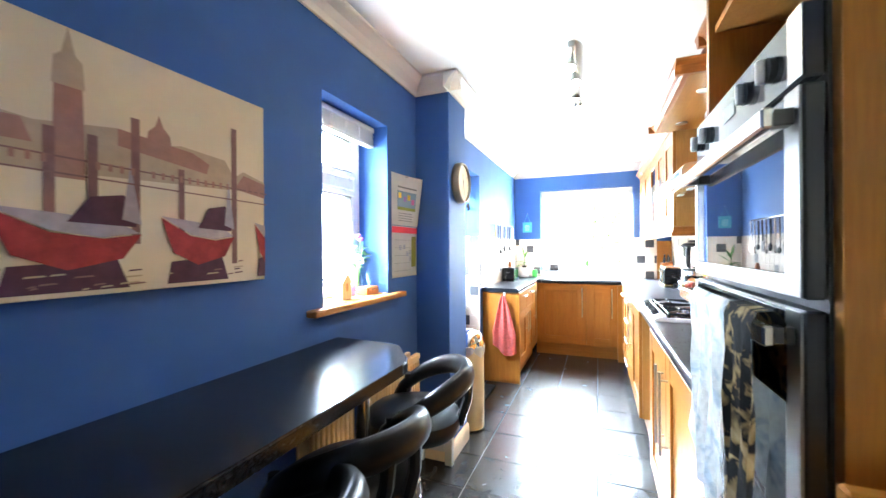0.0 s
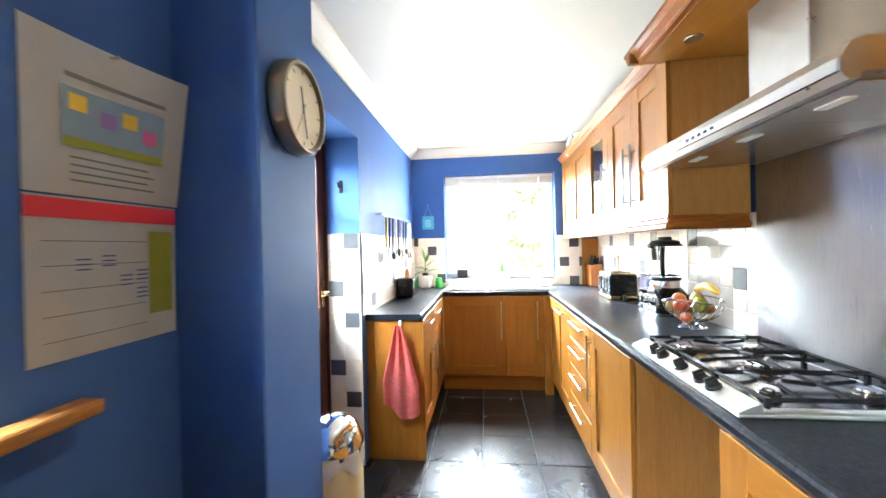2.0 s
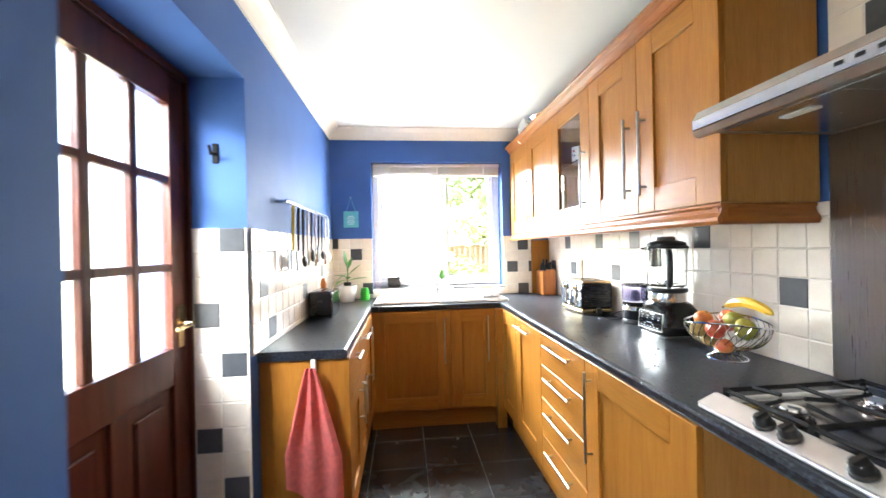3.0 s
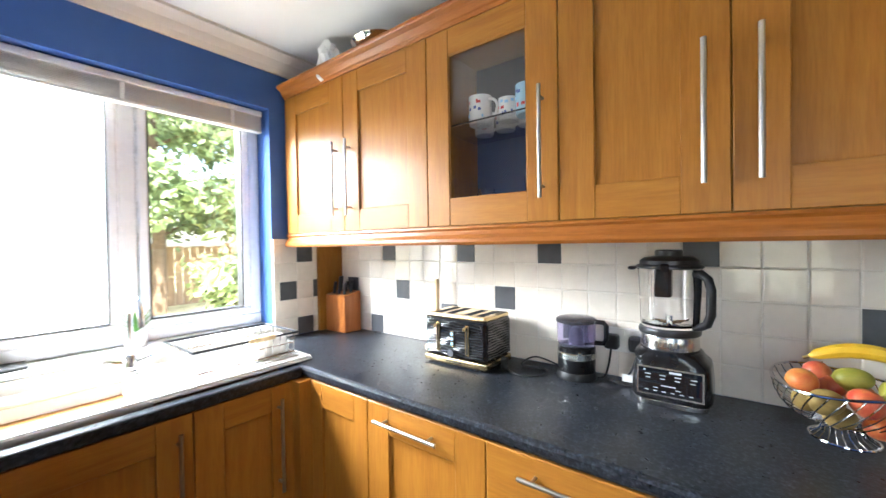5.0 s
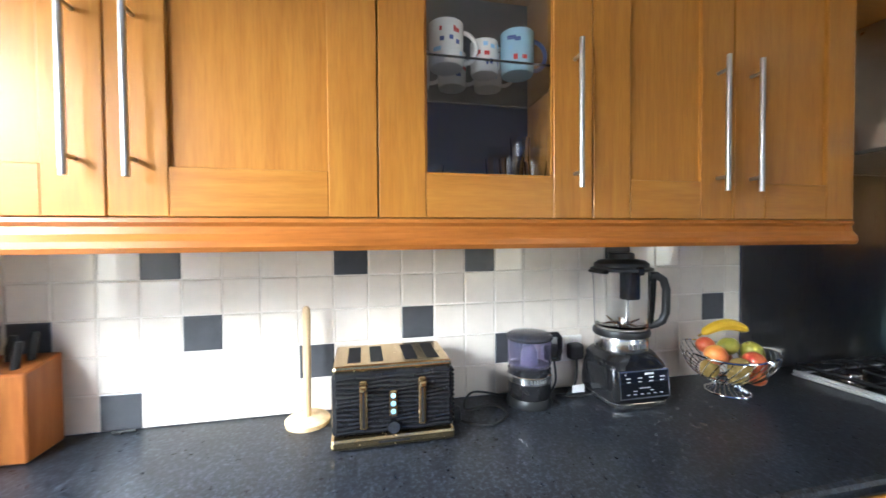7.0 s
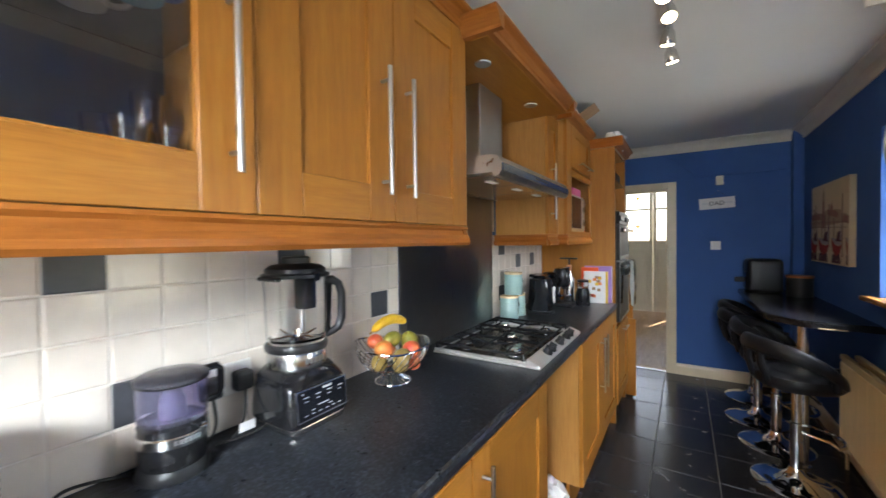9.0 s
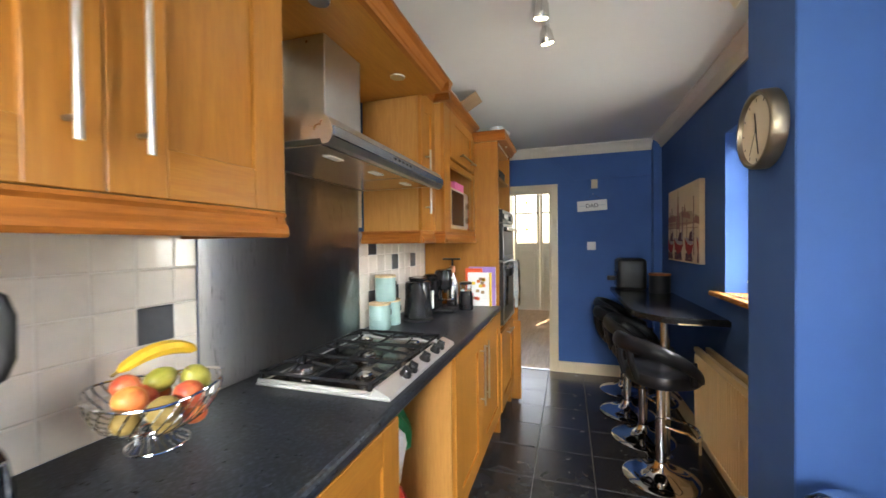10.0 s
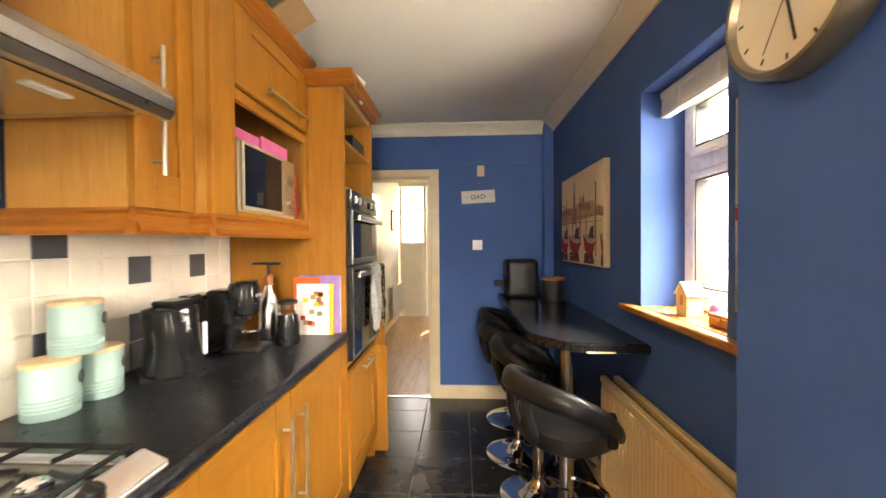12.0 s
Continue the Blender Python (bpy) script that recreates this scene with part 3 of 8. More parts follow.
def trim_return(name, prof, F, u, sign, v, w0, w1, label):
    bm = bmesh.new()
    extrude_profile(bm, prof, lambda a, b, s: F(u + sign * a, v + b, s), w0, w1)
    return tagged(part(name, bm, [trim_x]), label, "moulding", kind="structure")


run_trim("trim_pelmet", PEL, Fw, "-x", -0.0, 2.30, Z0 - 0.067, "cherry-stained light pelmet under the wall units")
trim_return("trim_pelmet", PEL, Fw, 2.268, 1, Z0 - 0.067, -0.318, 0.022, "cherry-stained light pelmet return")
run_trim("trim_cornice", CORN, Fw, "-x", 0.0, 2.302, Z1 + 0.001, "beech cornice along the wall units")

# canopy board over the hood, with its cornice
Fc = facing("-x", -0.440, -2.314)
cz = 2.165
bm = new_box(-0.440, -0.004, -3.311, -2.316, cz, cz + 0.022, 0.002)
canopy = thing("canopy_shelf", (-0.22, -2.8, cz), "beech canopy board above the cooker hood with two downlights", "shelf")
part("board", bm, wood_y, canopy)
for yy in (-2.50, -3.08):
    bm = bmesh.new()
    lathe(bm, [(0.0, cz - 0.004), (0.026, cz - 0.004), (0.032, cz - 0.006), (0.034, cz - 0.002), (0.034, cz - 0.0005)], -0.33, yy, 24, caps=False)
    part("downlight", bm, steel, canopy, "steel recessed downlight, unlit", smooth=True)
run_trim("trim_cornice", CORN, Fc, "-x", -0.0, 0.996, cz + 0.001, "beech cornice of the hood canopy")
trim_return("trim_cornice", CORN, Fc, 0.0, -1, cz + 0.001, -0.10, 0.064, "cornice return of the hood canopy")
trim_return("trim_cornice", CORN, Fc, 0.996, 1, cz + 0.001, -0.10, 0.064, "cornice return of the hood canopy")

# wall units towards the hall
Fw2 = facing("-x", WF, -3.313)
Z0b = 1.470
u = unit("wall_cabinet", Fw2, 0.0, 0.215, Z0b, Z1, 0.318, "narrow beech wall cabinet between hood and microwave", "cabinet", G_WALL)
shaker_door(u, Fw2, "-x", 0.0, 0.215, Z0b, Z1, ("v", 0.058, hz0, hz1), stile=0.062)
Fm = facing("-x", -0.385, -3.528)
u = unit("microwave_cabinet", Fm, 0.0, 0.730, Z0b, Z1, 0.373, "beech open cabinet holding the microwave, lift-up door above", "cabinet", G_WALL)
shaker_door(u, Fm, "-x", 0.122, 0.720, 1.915, Z1, ("h", 0.295, 0.655, 1.962), rail=0.06)
bm = bmesh.new()
mapped_box(bm, Fm, 0.0, 0.120, Z0b, Z1, -0.002, 0.020, 0.002)
mapped_box(bm, Fm, 0.690, 0.730, Z0b, 1.90, -0.002, 0.020, 0.002)
mapped_box(bm, Fm, 0.120, 0.690, 1.862, 1.900, -0.002, 0.020, 0.002)
mapped_box(bm, Fm, 0.120, 0.690, Z0b, Z0b + 0.020, -0.002, 0.020, 0.002)
part("front_frame", bm, [wood_z], u)
run_trim("trim_pelmet", PEL, Fw2, "-x", 0.0, 0.215, Z0b - 0.067, "cherry-stained light pelmet")
run_trim("trim_pelmet", PEL, Fm, "-x", -0.0, 0.730, Z0b - 0.067, "cherry-stained light pelmet under the microwave cabinet")
trim_return("trim_pelmet", PEL, Fm, 0.0, -1, Z0b - 0.067, -0.05, 0.03, "cherry-stained pelmet return")
trim_return("trim_pelmet", PEL, Fw2, 0.0, -1, Z0b - 0.067, -0.318, 0.022, "cherry-stained pelmet return")
run_trim("trim_cornice", CORN, Fw2, "-x", 0.0, 0.215, Z1 + 0.001, "beech cornice")
run_trim("trim_cornice", CORN, Fm, "-x", 0.0, 0.730, Z1 + 0.001, "beech cornice over the microwave cabinet")
trim_return("trim_cornice", CORN, Fm, 0.0, -1, Z1 + 0.001, -0.05, 0.062, "beech cornice return")

# tall oven housing
Ft = facing("-x", -0.580, -4.260)
TW = 0.60
tall = thing("oven_housing", (-0.3, -4.56, 0), "tall beech housing with the built-in double oven and open shelves above", "cabinet")
TZ1 = 2.145
bm = bmesh.new()
mapped_box(bm, Ft, 0.0, 0.020, 0.0, TZ1, -0.575, 0.002)
part("side_panel", bm, [wood_z], tall)
bm = bmesh.new()
mapped_box(bm, Ft, TW - 0.020, TW, 0.0, TZ1, -0.575, 0.002)
part("side_panel", bm, [wood_z], tall)
bm = bmesh.new()
mapped_box(bm, Ft, 0.02, TW - 0.02, 0.1, TZ1, -0.575, -0.560)
part("back_panel", bm, carcass, tall)
for zz in (0.745, 1.652, 1.89, TZ1 - 0.02):
    bm = bmesh.new()
    mapped_box(bm, Ft, 0.02, TW - 0.02, zz, zz + 0.018, -0.559, -0.012)
    part("shelf", bm, carcass, tall)
shaker_door(tall, Ft, "-x", 0.0, TW, 0.15, 0.74, ("h", 0.2, 0.4, 0.70))
bm = bmesh.new()
mapped_box(bm, Ft, 0.02, TW - 0.02, 0.0, 0.145, -0.06, -0.045)
part("plinth", bm, wood_y, tall)
run_trim("trim_cornice", CORN, Ft, "-x", 0.0, TW, TZ1 + 0.001, "beech cornice of the oven housing")
trim_return("trim_cornice", CORN, Ft, 0.0, -1, TZ1 + 0.001, -0.24, 0.064, "beech cornice return of the oven housing")
# open panel standing at the end of the tall unit, and the board beyond it
panel = thing("end_panel", (-0.62, -4.88, 0), "narrow beech door standing open beyond the oven housing", "panel")
part("board", new_box(-0.665, -0.56, -4.893, -4.873, 0.02, 0.715, 0.002), wood_z, panel)
sboard = thing("wooden_board", (-0.33, -4.96, 0), "brown wooden board standing behind the oven housing", "board")
part("board", new_box(-0.632, -0.03, -4.975, -4.955, 0.001, 1.105, 0.003), wood_z, sboard)

# base units, tiled side
Fb = facing("-x", BF, 0.0)
BD = 0.555


def base_unit(name, u0, u1, label):
    th = thing(name, Fb((u0 + u1) / 2, 0, -BD / 2), label, "cabinet", G_BASE)
    carcass_box(th, Fb, u0, u1, BASE0, BASE1, BD)
    bm = bmesh.new()
    mapped_box(bm, Fb, u0 + 0.001, u1 - 0.001, 0.0, BASE0 - 0.002, -0.065, -0.047)
    part("plinth", bm, wood_y, th)
    return th


u = base_unit("base_cabinet", 0.55, 0.90, "narrow beech base cabinet in the corner")
shaker_door(u, Fb, "-x", 0.57, 0.90, BASE0, BASE1, stile=0.07)
u = base_unit("dishwasher_cabinet", 0.90, 1.37, "beech base cabinet with a horizontal bar handle")
shaker_door(u, Fb, "-x", 0.90, 1.37, BASE0, BASE1, ("h", 0.96, 1.22, BASE1 - 0.05))
u = base_unit("drawer_unit", 1.37, 1.885, "beech drawer unit with four drawers")
zs = [BASE0, 0.345, 0.545, 0.725, BASE1]
for a, b in zip(zs, zs[1:]):
    drawer_front(u, Fb, "-x", 1.37, 1.885, a, b, 0.30)
u = base_unit("base_cabinet", 1.885, 2.49, "wide beech base cabinet beside the open bay")
shaker_door(u, Fb, "-x", 1.885, 2.49, BASE0, BASE1, ("v", 1.94, 0.50, 0.86))
u = base_unit("base_cabinet", 3.085, 3.625, "beech base cabinet under the worktop")
shaker_door(u, Fb, "-x", 3.085, 3.625, BASE0, BASE1, ("v", 3.570, 0.49, 0.83))
u = base_unit("base_cabinet", 3.625, 4.255, "beech base cabinet next to the oven housing")
shaker_door(u, Fb, "-x", 3.625, 4.255, BASE0, BASE1, ("v", 3.680, 0.49, 0.83))
# back of the open bay
structure("trim_bay_panel", new_box(-0.5, -0.02, -3.084, -2.491, 0.0, 0.012), carcass, "beech board on the floor of the open bay", "panel")

# sink run under the garden window
Fs = facing("-y", -0.500, -1.585)
SU0, SU1 = -1.585, -0.595
u = thing("sink_cabinet", (-1.1, -0.25, 0), "beech sink cabinet under the garden window", "cabinet", G_BASE)
carcass_box(u, Fs, 0.0, 0.985, BASE0, BASE1, 0.485)
bm = bmesh.new()
mapped_box(bm, Fs, 0.0, 0.985, 0.0, BASE0 - 0.002, -0.060, -0.042)
part("plinth", bm, wood_x, u)
shaker_door(u, Fs, "-y", 0.01, 0.600, BASE0, BASE1, ("v", 0.555, 0.50, 0.85))
shaker_door(u, Fs, "-y", 0.600, 0.950, BASE0, BASE1, ("v", 0.885, 0.50, 0.85), stile=0.09)

part("corner_filler", new_box(-0.640, -0.5715, -0.569, -0.501, 0.0, BASE1), wood_z, u, "beech corner filler post")

# shallow units on the left wall
LFX = -1.590
Fl = facing("+x", LFX, -1.703)
u = thing("shallow_cabinet", (-1.76, -0.85, 0), "shallow beech cabinet run with a plain end panel", "cabinet", G_BASE)
carcass_box(u, Fl, 0.02, 1.68, BASE0, BASE1, 0.335)
bm = bmesh.new()
box(bm, XL + 0.004, LFX + 0.024, -1.703, -1.685, 0.0, BASE1, 0.0015)
part("end_panel", bm, wood_z, u, "plain beech end panel")
bm = bmesh.new()
mapped_box(bm, Fl, 0.02, 1.2, 0.0, BASE0 - 0.002, -0.06, -0.045)
part("plinth", bm, wood_y, u)
shaker_door(u, Fl, "+x", 0.02, 0.42, BASE0, 0.70, ("v", 0.36, 0.45, 0.66), stile=0.08)
shaker_door(u, Fl, "+x", 0.42, 0.82, BASE0, 0.70, ("v", 0.48, 0.45, 0.66), stile=0.08)
shaker_door(u, Fl, "+x", 0.82, 1.18, BASE0, BASE1, ("v", 0.88, 0.5, 0.85), stile=0.08)
drawer_front(u, Fl, "+x", 0.02, 0.42, 0.70, BASE1, 0.15)
drawer_front(u, Fl, "+x", 0.42, 0.82, 0.70, BASE1, 0.15)

# worktops with rolled front edges
def worktop(name, F, u0, u1, depth, back, label, z=WT):
    prof = [(-back, z - 0.040), (-back, z), (depth - 0.012, z), (depth - 0.004, z - 0.004), (depth, z - 0.012), (depth, z - 0.028), (depth - 0.004, z - 0.036), (depth - 0.012, z - 0.040)]
    bm = bmesh.new()
    extrude_profile(bm, prof, lambda a, b, s: F(s, b, a), u0, u1)
    return tagged(part(name, bm, worktop_mat), label, "worktop")


Fwt = facing("-x", 0.0, 0.0)
worktop("worktop", Fwt, 0.005, 4.259, 0.595, -0.001, "charcoal speckled laminate worktop on the tiled side")
worktop("worktop", facing("+x", XL, -1.715), 0.0, 1.709, 0.372, -0.001, "charcoal speckled laminate worktop on the shallow units")
bm = bmesh.new()
box(bm, -1.572, -1.515, -0.527, -0.002, WT - 0.04, WT - 0.0005)
box(bm, -1.515, -0.597, -0.527, -0.478, WT - 0.04, WT, 0.008, seg=2)
box(bm, -1.515, -0.597, -0.045, -0.002, WT - 0.04, WT - 0.0005)
tagged(part("worktop", bm, worktop_mat), "charcoal speckled laminate worktop round the sink", "worktop")

# ---- fixtures on the tiled side ----
structure("trim_corner_board", new_box(-0.165, -0.003, -0.022, 0.009, WT + 0.0005, Z0 - 0.069, 0.001), wood_z, "upright beech filler board in the corner", "panel")
splash = thing("steel_splashback", (0, -2.8, WT), "brushed stainless steel splashback behind the hob", "splashback")
part("sheet", new_box(-0.0075, -0.0045, -3.268, -2.336, WT + 0.0005, 1.690, 0.001), splash_steel, splash)

# cooker hood
hood = thing("cooker_hood", (-0.2, -2.79, 1.68), "stainless steel chimney cooker hood over the hob", "cooker hood")
HY0, HY1 = -3.290, -2.350
bm = bmesh.new()
prof = [(-0.460, 1.672), (-0.472, 1.688), (-0.470, 1.722), (-0.456, 1.745), (-0.430, 1.752), (-0.010, 1.752), (-0.010, 1.686), (-0.436, 1.686), (-0.440, 1.672)]
extrude_profile(bm, prof, lambda a, b, s: (a, s, b), HY0, HY1)
part("canopy", bm, steel, hood)
part("front_visor", new_box(-0.4765, -0.4705, HY0 + 0.002, HY1 - 0.002, 1.688, 1.720, 0.003), bright_steel, hood, "polished steel front lip")
part("chimney", new_box(-0.235, -0.012, -2.910, -2.660, 1.7525, 2.164, 0.003), steel, hood)
for i in range(3):
    y0 = HY0 + 0.04 + i * 0.288
    f = part("grease_filter", new_box(-0.41, -0.06, y0, y0 + 0.282, 1.680, 1.6855, 0.002), bright_steel, hood, "metal mesh grease filter")
    part("filter_latch", new_box(-0.36, -0.33, y0 + 0.09, y0 + 0.17, 1.677, 1.6798, 0.001), white_plastic, f)
for i in range(5):
    part("button", new_box(-0.4775, -0.4766, -2.74 - i * 0.035, -2.725 - i * 0.035, 1.702, 1.710), black_plastic, hood)

# gas hob
hob = thing("gas_hob", (-0.30, -2.81, WT), "five-burner stainless steel gas hob with cast-iron pan supports", "hob")
HB0, HB1, HXA, HXB = -3.130, -2.470, -0.572, -0.085
bm = bmesh.new()
box(bm, HXA, HXB, HB0, HB1, WT + 0.0005, WT + 0.010, 0.004, seg=2)
part("steel_tray", bm, hob_steel, hob)
bm = bmesh.new()
f_ = [bm.verts.new((HXA + dx, yy, WT + dz)) for yy in (HB0 + 0.002, HB1 - 0.002) for dx, dz in ((0.001, 0.0102), (0.001, 0.0140), (0.048, 0.0340), (0.056, 0.0340), (0.060, 0.0102))]
bm.faces.new(f_[:5])
bm.faces.new(f_[:4:-1])
for k in range(5):
    bm.faces.new((f_[k], f_[5 + k], f_[5 + (k + 1) % 5], f_[(k + 1) % 5]))
bmesh.ops.recalc_face_normals(bm, faces=bm.faces)
part("control_fascia", bm, hob_steel, hob, "sloping satin steel control strip")
for ya_, yb_ in ((HB0 + 0.002, HB0 + 0.017), (HB1 - 0.017, HB1 - 0.002)):
    part("tray_rim", new_box(HXA + 0.0605, HXB - 0.002, ya_, yb_, WT + 0.0102, WT + 0.022, 0.004), hob_steel, hob)
part("well", new_box(HXA + 0.062, HXB - 0.02, HB0 + 0.02, HB1 - 0.02, WT + 0.0102, WT + 0.0112), polished_steel, hob, "polished steel well")
BURN = [(-0.425, -2.585, 0.030), (-0.425, -3.015, 0.026), (-0.19, -2.585, 0.034), (-0.19, -3.015, 0.030), (-0.305, -2.800, 0.045)]
for bx, by, r in BURN:
    bm = bmesh.new()
    lathe(bm, [(r * 1.35, WT + 0.0115), (r * 1.3, WT + 0.016), (r, WT + 0.019), (r, WT + 0.026), (r * 0.9, WT + 0.028)], bx, by, 28)
    b = part("burner", bm, polished_steel, hob, "polished gas burner ring", smooth=True)
    bm = bmesh.new()
    lathe(bm, [(r * 0.82, WT + 0.0282), (r * 0.85, WT + 0.032), (r * 0.75, WT + 0.036), (r * 0.3, WT + 0.037)], bx, by, 28)
    part("burner_cap", bm, chrome, b, "steel burner cap", smooth=True)
zt = WT + 0.054
for g0, g1 in ((-2.692, -2.482), (-2.908, -2.697), (-3.118, -2.913)):
    bm = bmesh.new()
    xa, xb = HXA + 0.072, HXB - 0.015
    for yy in (g0, g1):
        tube(bm, [(xa, yy, zt - 0.012), (xb, yy, zt - 0.012)], 0.0060, 4)
    for xx in (xa, xb):
        tube(bm, [(xx, g0, zt - 0.012), (xx, g1, zt - 0.012)], 0.0060, 4)
    for (cx, cy) in ((xa, g0), (xa, g1), (xb, g0), (xb, g1)):
        tube(bm, [(cx, cy, WT + 0.011), (cx, cy, zt - 0.006)], 0.007, 6)
    ym = (g0 + g1) / 2
    for bx in (-0.425, -0.19) if abs(ym + 2.80) > 0.1 else (-0.305,):
        for dx, dy in ((1, 0), (-1, 0), (0, 1), (0, -1)):
            ex = bx + dx * (0.11 if bx != -0.305 else 0.18)
            ey = ym + dy * (g1 - g0) / 2
            ex = max(xa, min(xb, ex))
            tube(bm, [(ex, ey, zt - 0.010), (bx + dx * 0.03, ym + dy * 0.03, zt)], 0.0055, 4)
    tube(bm, [((xa + xb) / 2, g0, zt - 0.012), ((xa + xb) / 2, g1, zt - 0.012)], 0.0055, 4)
    part("pan_support", bm, black_iron, hob, "black cast-iron pan support", smooth=True)
for yy in (-2.635, -2.690, -2.815, -2.930, -2.990):
    bm = bmesh.new()
    lathe(bm, [(0.021, 0.0), (0.021, 0.007), (0.0175, 0.009), (0.0165, 0.022), (0.014, 0.025)], 0, 0, 20)
    box(bm, -0.015, 0.015, -0.0045, 0.0045, 0.024, 0.031, 0.001)
    bmesh.ops.rotate(bm, verts=bm.verts, matrix=Matrix.Rotation(radians(-23), 3, "Y"))
    bmesh.ops.translate(bm, verts=bm.verts, vec=(HXA + 0.024, yy, WT + 0.0240))
    part("control_knob", bm, black_plastic, hob, "black control knob", smooth=True)

# double oven
oven = thing("double_oven", (-0.6, -4.56, 0.78), "built-in stainless steel and black glass double oven", "oven")
OX, oy0, oy1 = -0.588, -4.839, -4.281
part("body", new_box(-0.586, -0.06, oy0, oy1, 0.782, 1.650), black_plastic, oven)
ctl = part("control_panel", new_box(OX - 0.022, OX + 0.001, oy0, oy1, 1.553, 1.650, 0.003), oven_panel, oven, "smoky grey control panel")
part("panel_end", new_box(OX - 0.0235, OX - 0.0222, oy0 + 0.001, oy0 + 0.040, 1.556, 1.648), bright_steel, ctl, "satin steel panel end")
part("display", new_box(OX - 0.0236, OX - 0.0222, oy1 - 0.30, oy1 - 0.23, 1.590, 1.618), speckled("grey_display", (0.20, 0.21, 0.22), 0.05, 0.2), ctl, "grey clock display")
for yy in (oy1 - 0.035, oy1 - 0.115, oy1 - 0.375, oy1 - 0.465):
    knob = part("control_knob", new_tube([(OX - 0.0222, yy, 1.600), (OX - 0.030, yy, 1.600)], 0.019, 20), black_plastic, ctl, smooth=True)
    part("grip", new_box(OX - 0.042, OX - 0.0302, yy - 0.0045, yy + 0.0045, 1.582, 1.618, 0.002), steel, knob, "steel knob grip")


def oven_door(z0, z1, hz, bottom_bar):
    """A black door with a mirror-dark glass, steel stiles and a flat bar handle."""
    d = part("oven_door", new_box(OX - 0.0225, OX + 0.001, oy0, oy1, z0, z1, 0.003), black_plastic, oven, "black oven door")
    f = OX - 0.0228
    part("stile", new_box(f - 0.0034, f, oy0 + 0.001, oy0 + 0.044, z0 + 0.002, z1 - 0.002, 0.001), oven_steel, d, "satin steel stile")
    part("stile", new_box(f - 0.0034, f, oy1 - 0.020, oy1 - 0.001, z0 + 0.002, z1 - 0.002, 0.001), oven_steel, d, "satin steel stile")
    part("bottom_bar", new_box(f - 0.0034, f, oy0 + 0.0445, oy1 - 0.0205, z0 + 0.002, z0 + bottom_bar, 0.001), oven_steel, d, "bright steel bottom bar")
    part("door_glass", new_box(f - 0.0024, f, oy0 + 0.0445, oy1 - 0.0205, z0 + bottom_bar + 0.0005, z1 - 0.006, 0.0006), black_glass, d, "dark reflecting oven glass")
    h = part("handle", new_box(OX - 0.064, OX - 0.050, oy0 + 0.004, oy1 - 0.004, hz - 0.014, hz + 0.014, 0.003), bright_steel, d, "flat steel bar handle")
    for yy in (oy0 + 0.012, oy1 - 0.034):
        part("bracket", new_box(OX - 0.0502, f - 0.0035, yy, yy + 0.022, hz - 0.010, hz + 0.012, 0.001), black_plastic, h)


oven_door(1.272, 1.547, 1.508, 0.030)
oven_door(0.790, 1.258, 1.222, 0.020)


def cloth(name, label, x0, width, z_top, front_drop, back_drop, yc, material, thick=0.012, category="oven glove", rounded=False):
    """A folded towel over the oven handle."""
    th = thing(name, (x0, yc, z_top - front_drop), label, category)
    bm = bmesh.new()
    rows = 26
    n = 11
    grid = []
    total = front_drop + back_drop + 0.06
    for i in range(rows + 1):
        s = total * i / rows
        r = []
        for j in range(n + 1):
            yy = yc + width * (j / n - 0.5)
            wob = 0.006 * math.sin(j * 1.9 + i * 0.25) + 0.004 * math.sin(j * 3.7)
            if s < front_drop:
                p = (x0 - 0.019 - wob * min(1, (front_drop - s) * 8), yy, z_top - front_drop + s + (0.07 * abs(2 * j / n - 1) ** 3 * max(0, 1 - s / 0.12) if rounded else 0))
            elif s < front_drop + 0.06:
                a = (s - front_drop) / 0.06 * math.pi
                p = (x0 - 0.019 * math.cos(a), yy, z_top + 0.019 * math.sin(a))
            else:
                p = (x0 + 0.019, yy, z_top - (s - front_drop - 0.06))
            r.append(bm.verts.new(p))
        grid.append(r)
    for i in range(rows):
        for j in range(n):
            bm.faces.new((grid[i][j], grid[i][j + 1], grid[i + 1][j + 1], grid[i + 1][j]))
    bmesh.ops.solidify(bm, geom=bm.faces, thickness=thick * 0.45)
    part("cloth", bm, material, th, smooth=True)
    return th


towel_mat = mat("pale_quilted_oven_cloth", (0.7, 0.68, 0.62), 0.9)
_v = coords(towel_mat)
_a = noise_node(towel_mat, _v, 16, 3, 0.5, 1.2)
_c = ramp(towel_mat, _a, [(0.36, (0.30, 0.42, 0.52)), (0.46, (0.66, 0.68, 0.68)), (0.60, (0.76, 0.75, 0.71)), (0.72, (0.58, 0.52, 0.42))])
set_color(towel_mat, mix(towel_mat, 0.35, _c, ramp(towel_mat, noise_node(towel_mat, _v, 60, 4), [(0.35, (0.60, 0.60, 0.60)), (0.6, (0.78, 0.77, 0.74))])))
_b = towel_mat.node_tree.nodes.new("ShaderNodeTexVoronoi")
_b.inputs["Scale"].default_value = 55
towel_mat.node_tree.links.new(_v, _b.inputs["Vector"])
bump(towel_mat, _b.outputs["Distance"], 0.5, 0.004)
cloth("oven_cloth", "pale quilted oven cloth hung over the oven handle", OX - 0.0570, 0.235, 1.238, 0.36, 0.10, -4.595, towel_mat, rounded=True)
dark_cloth = mat("black_and_gold_cloth", (0.02, 0.02, 0.02), 0.95)
_v = coords(dark_cloth)
_a = noise_node(dark_cloth, _v, 26, 3, 0.5, 0.8)
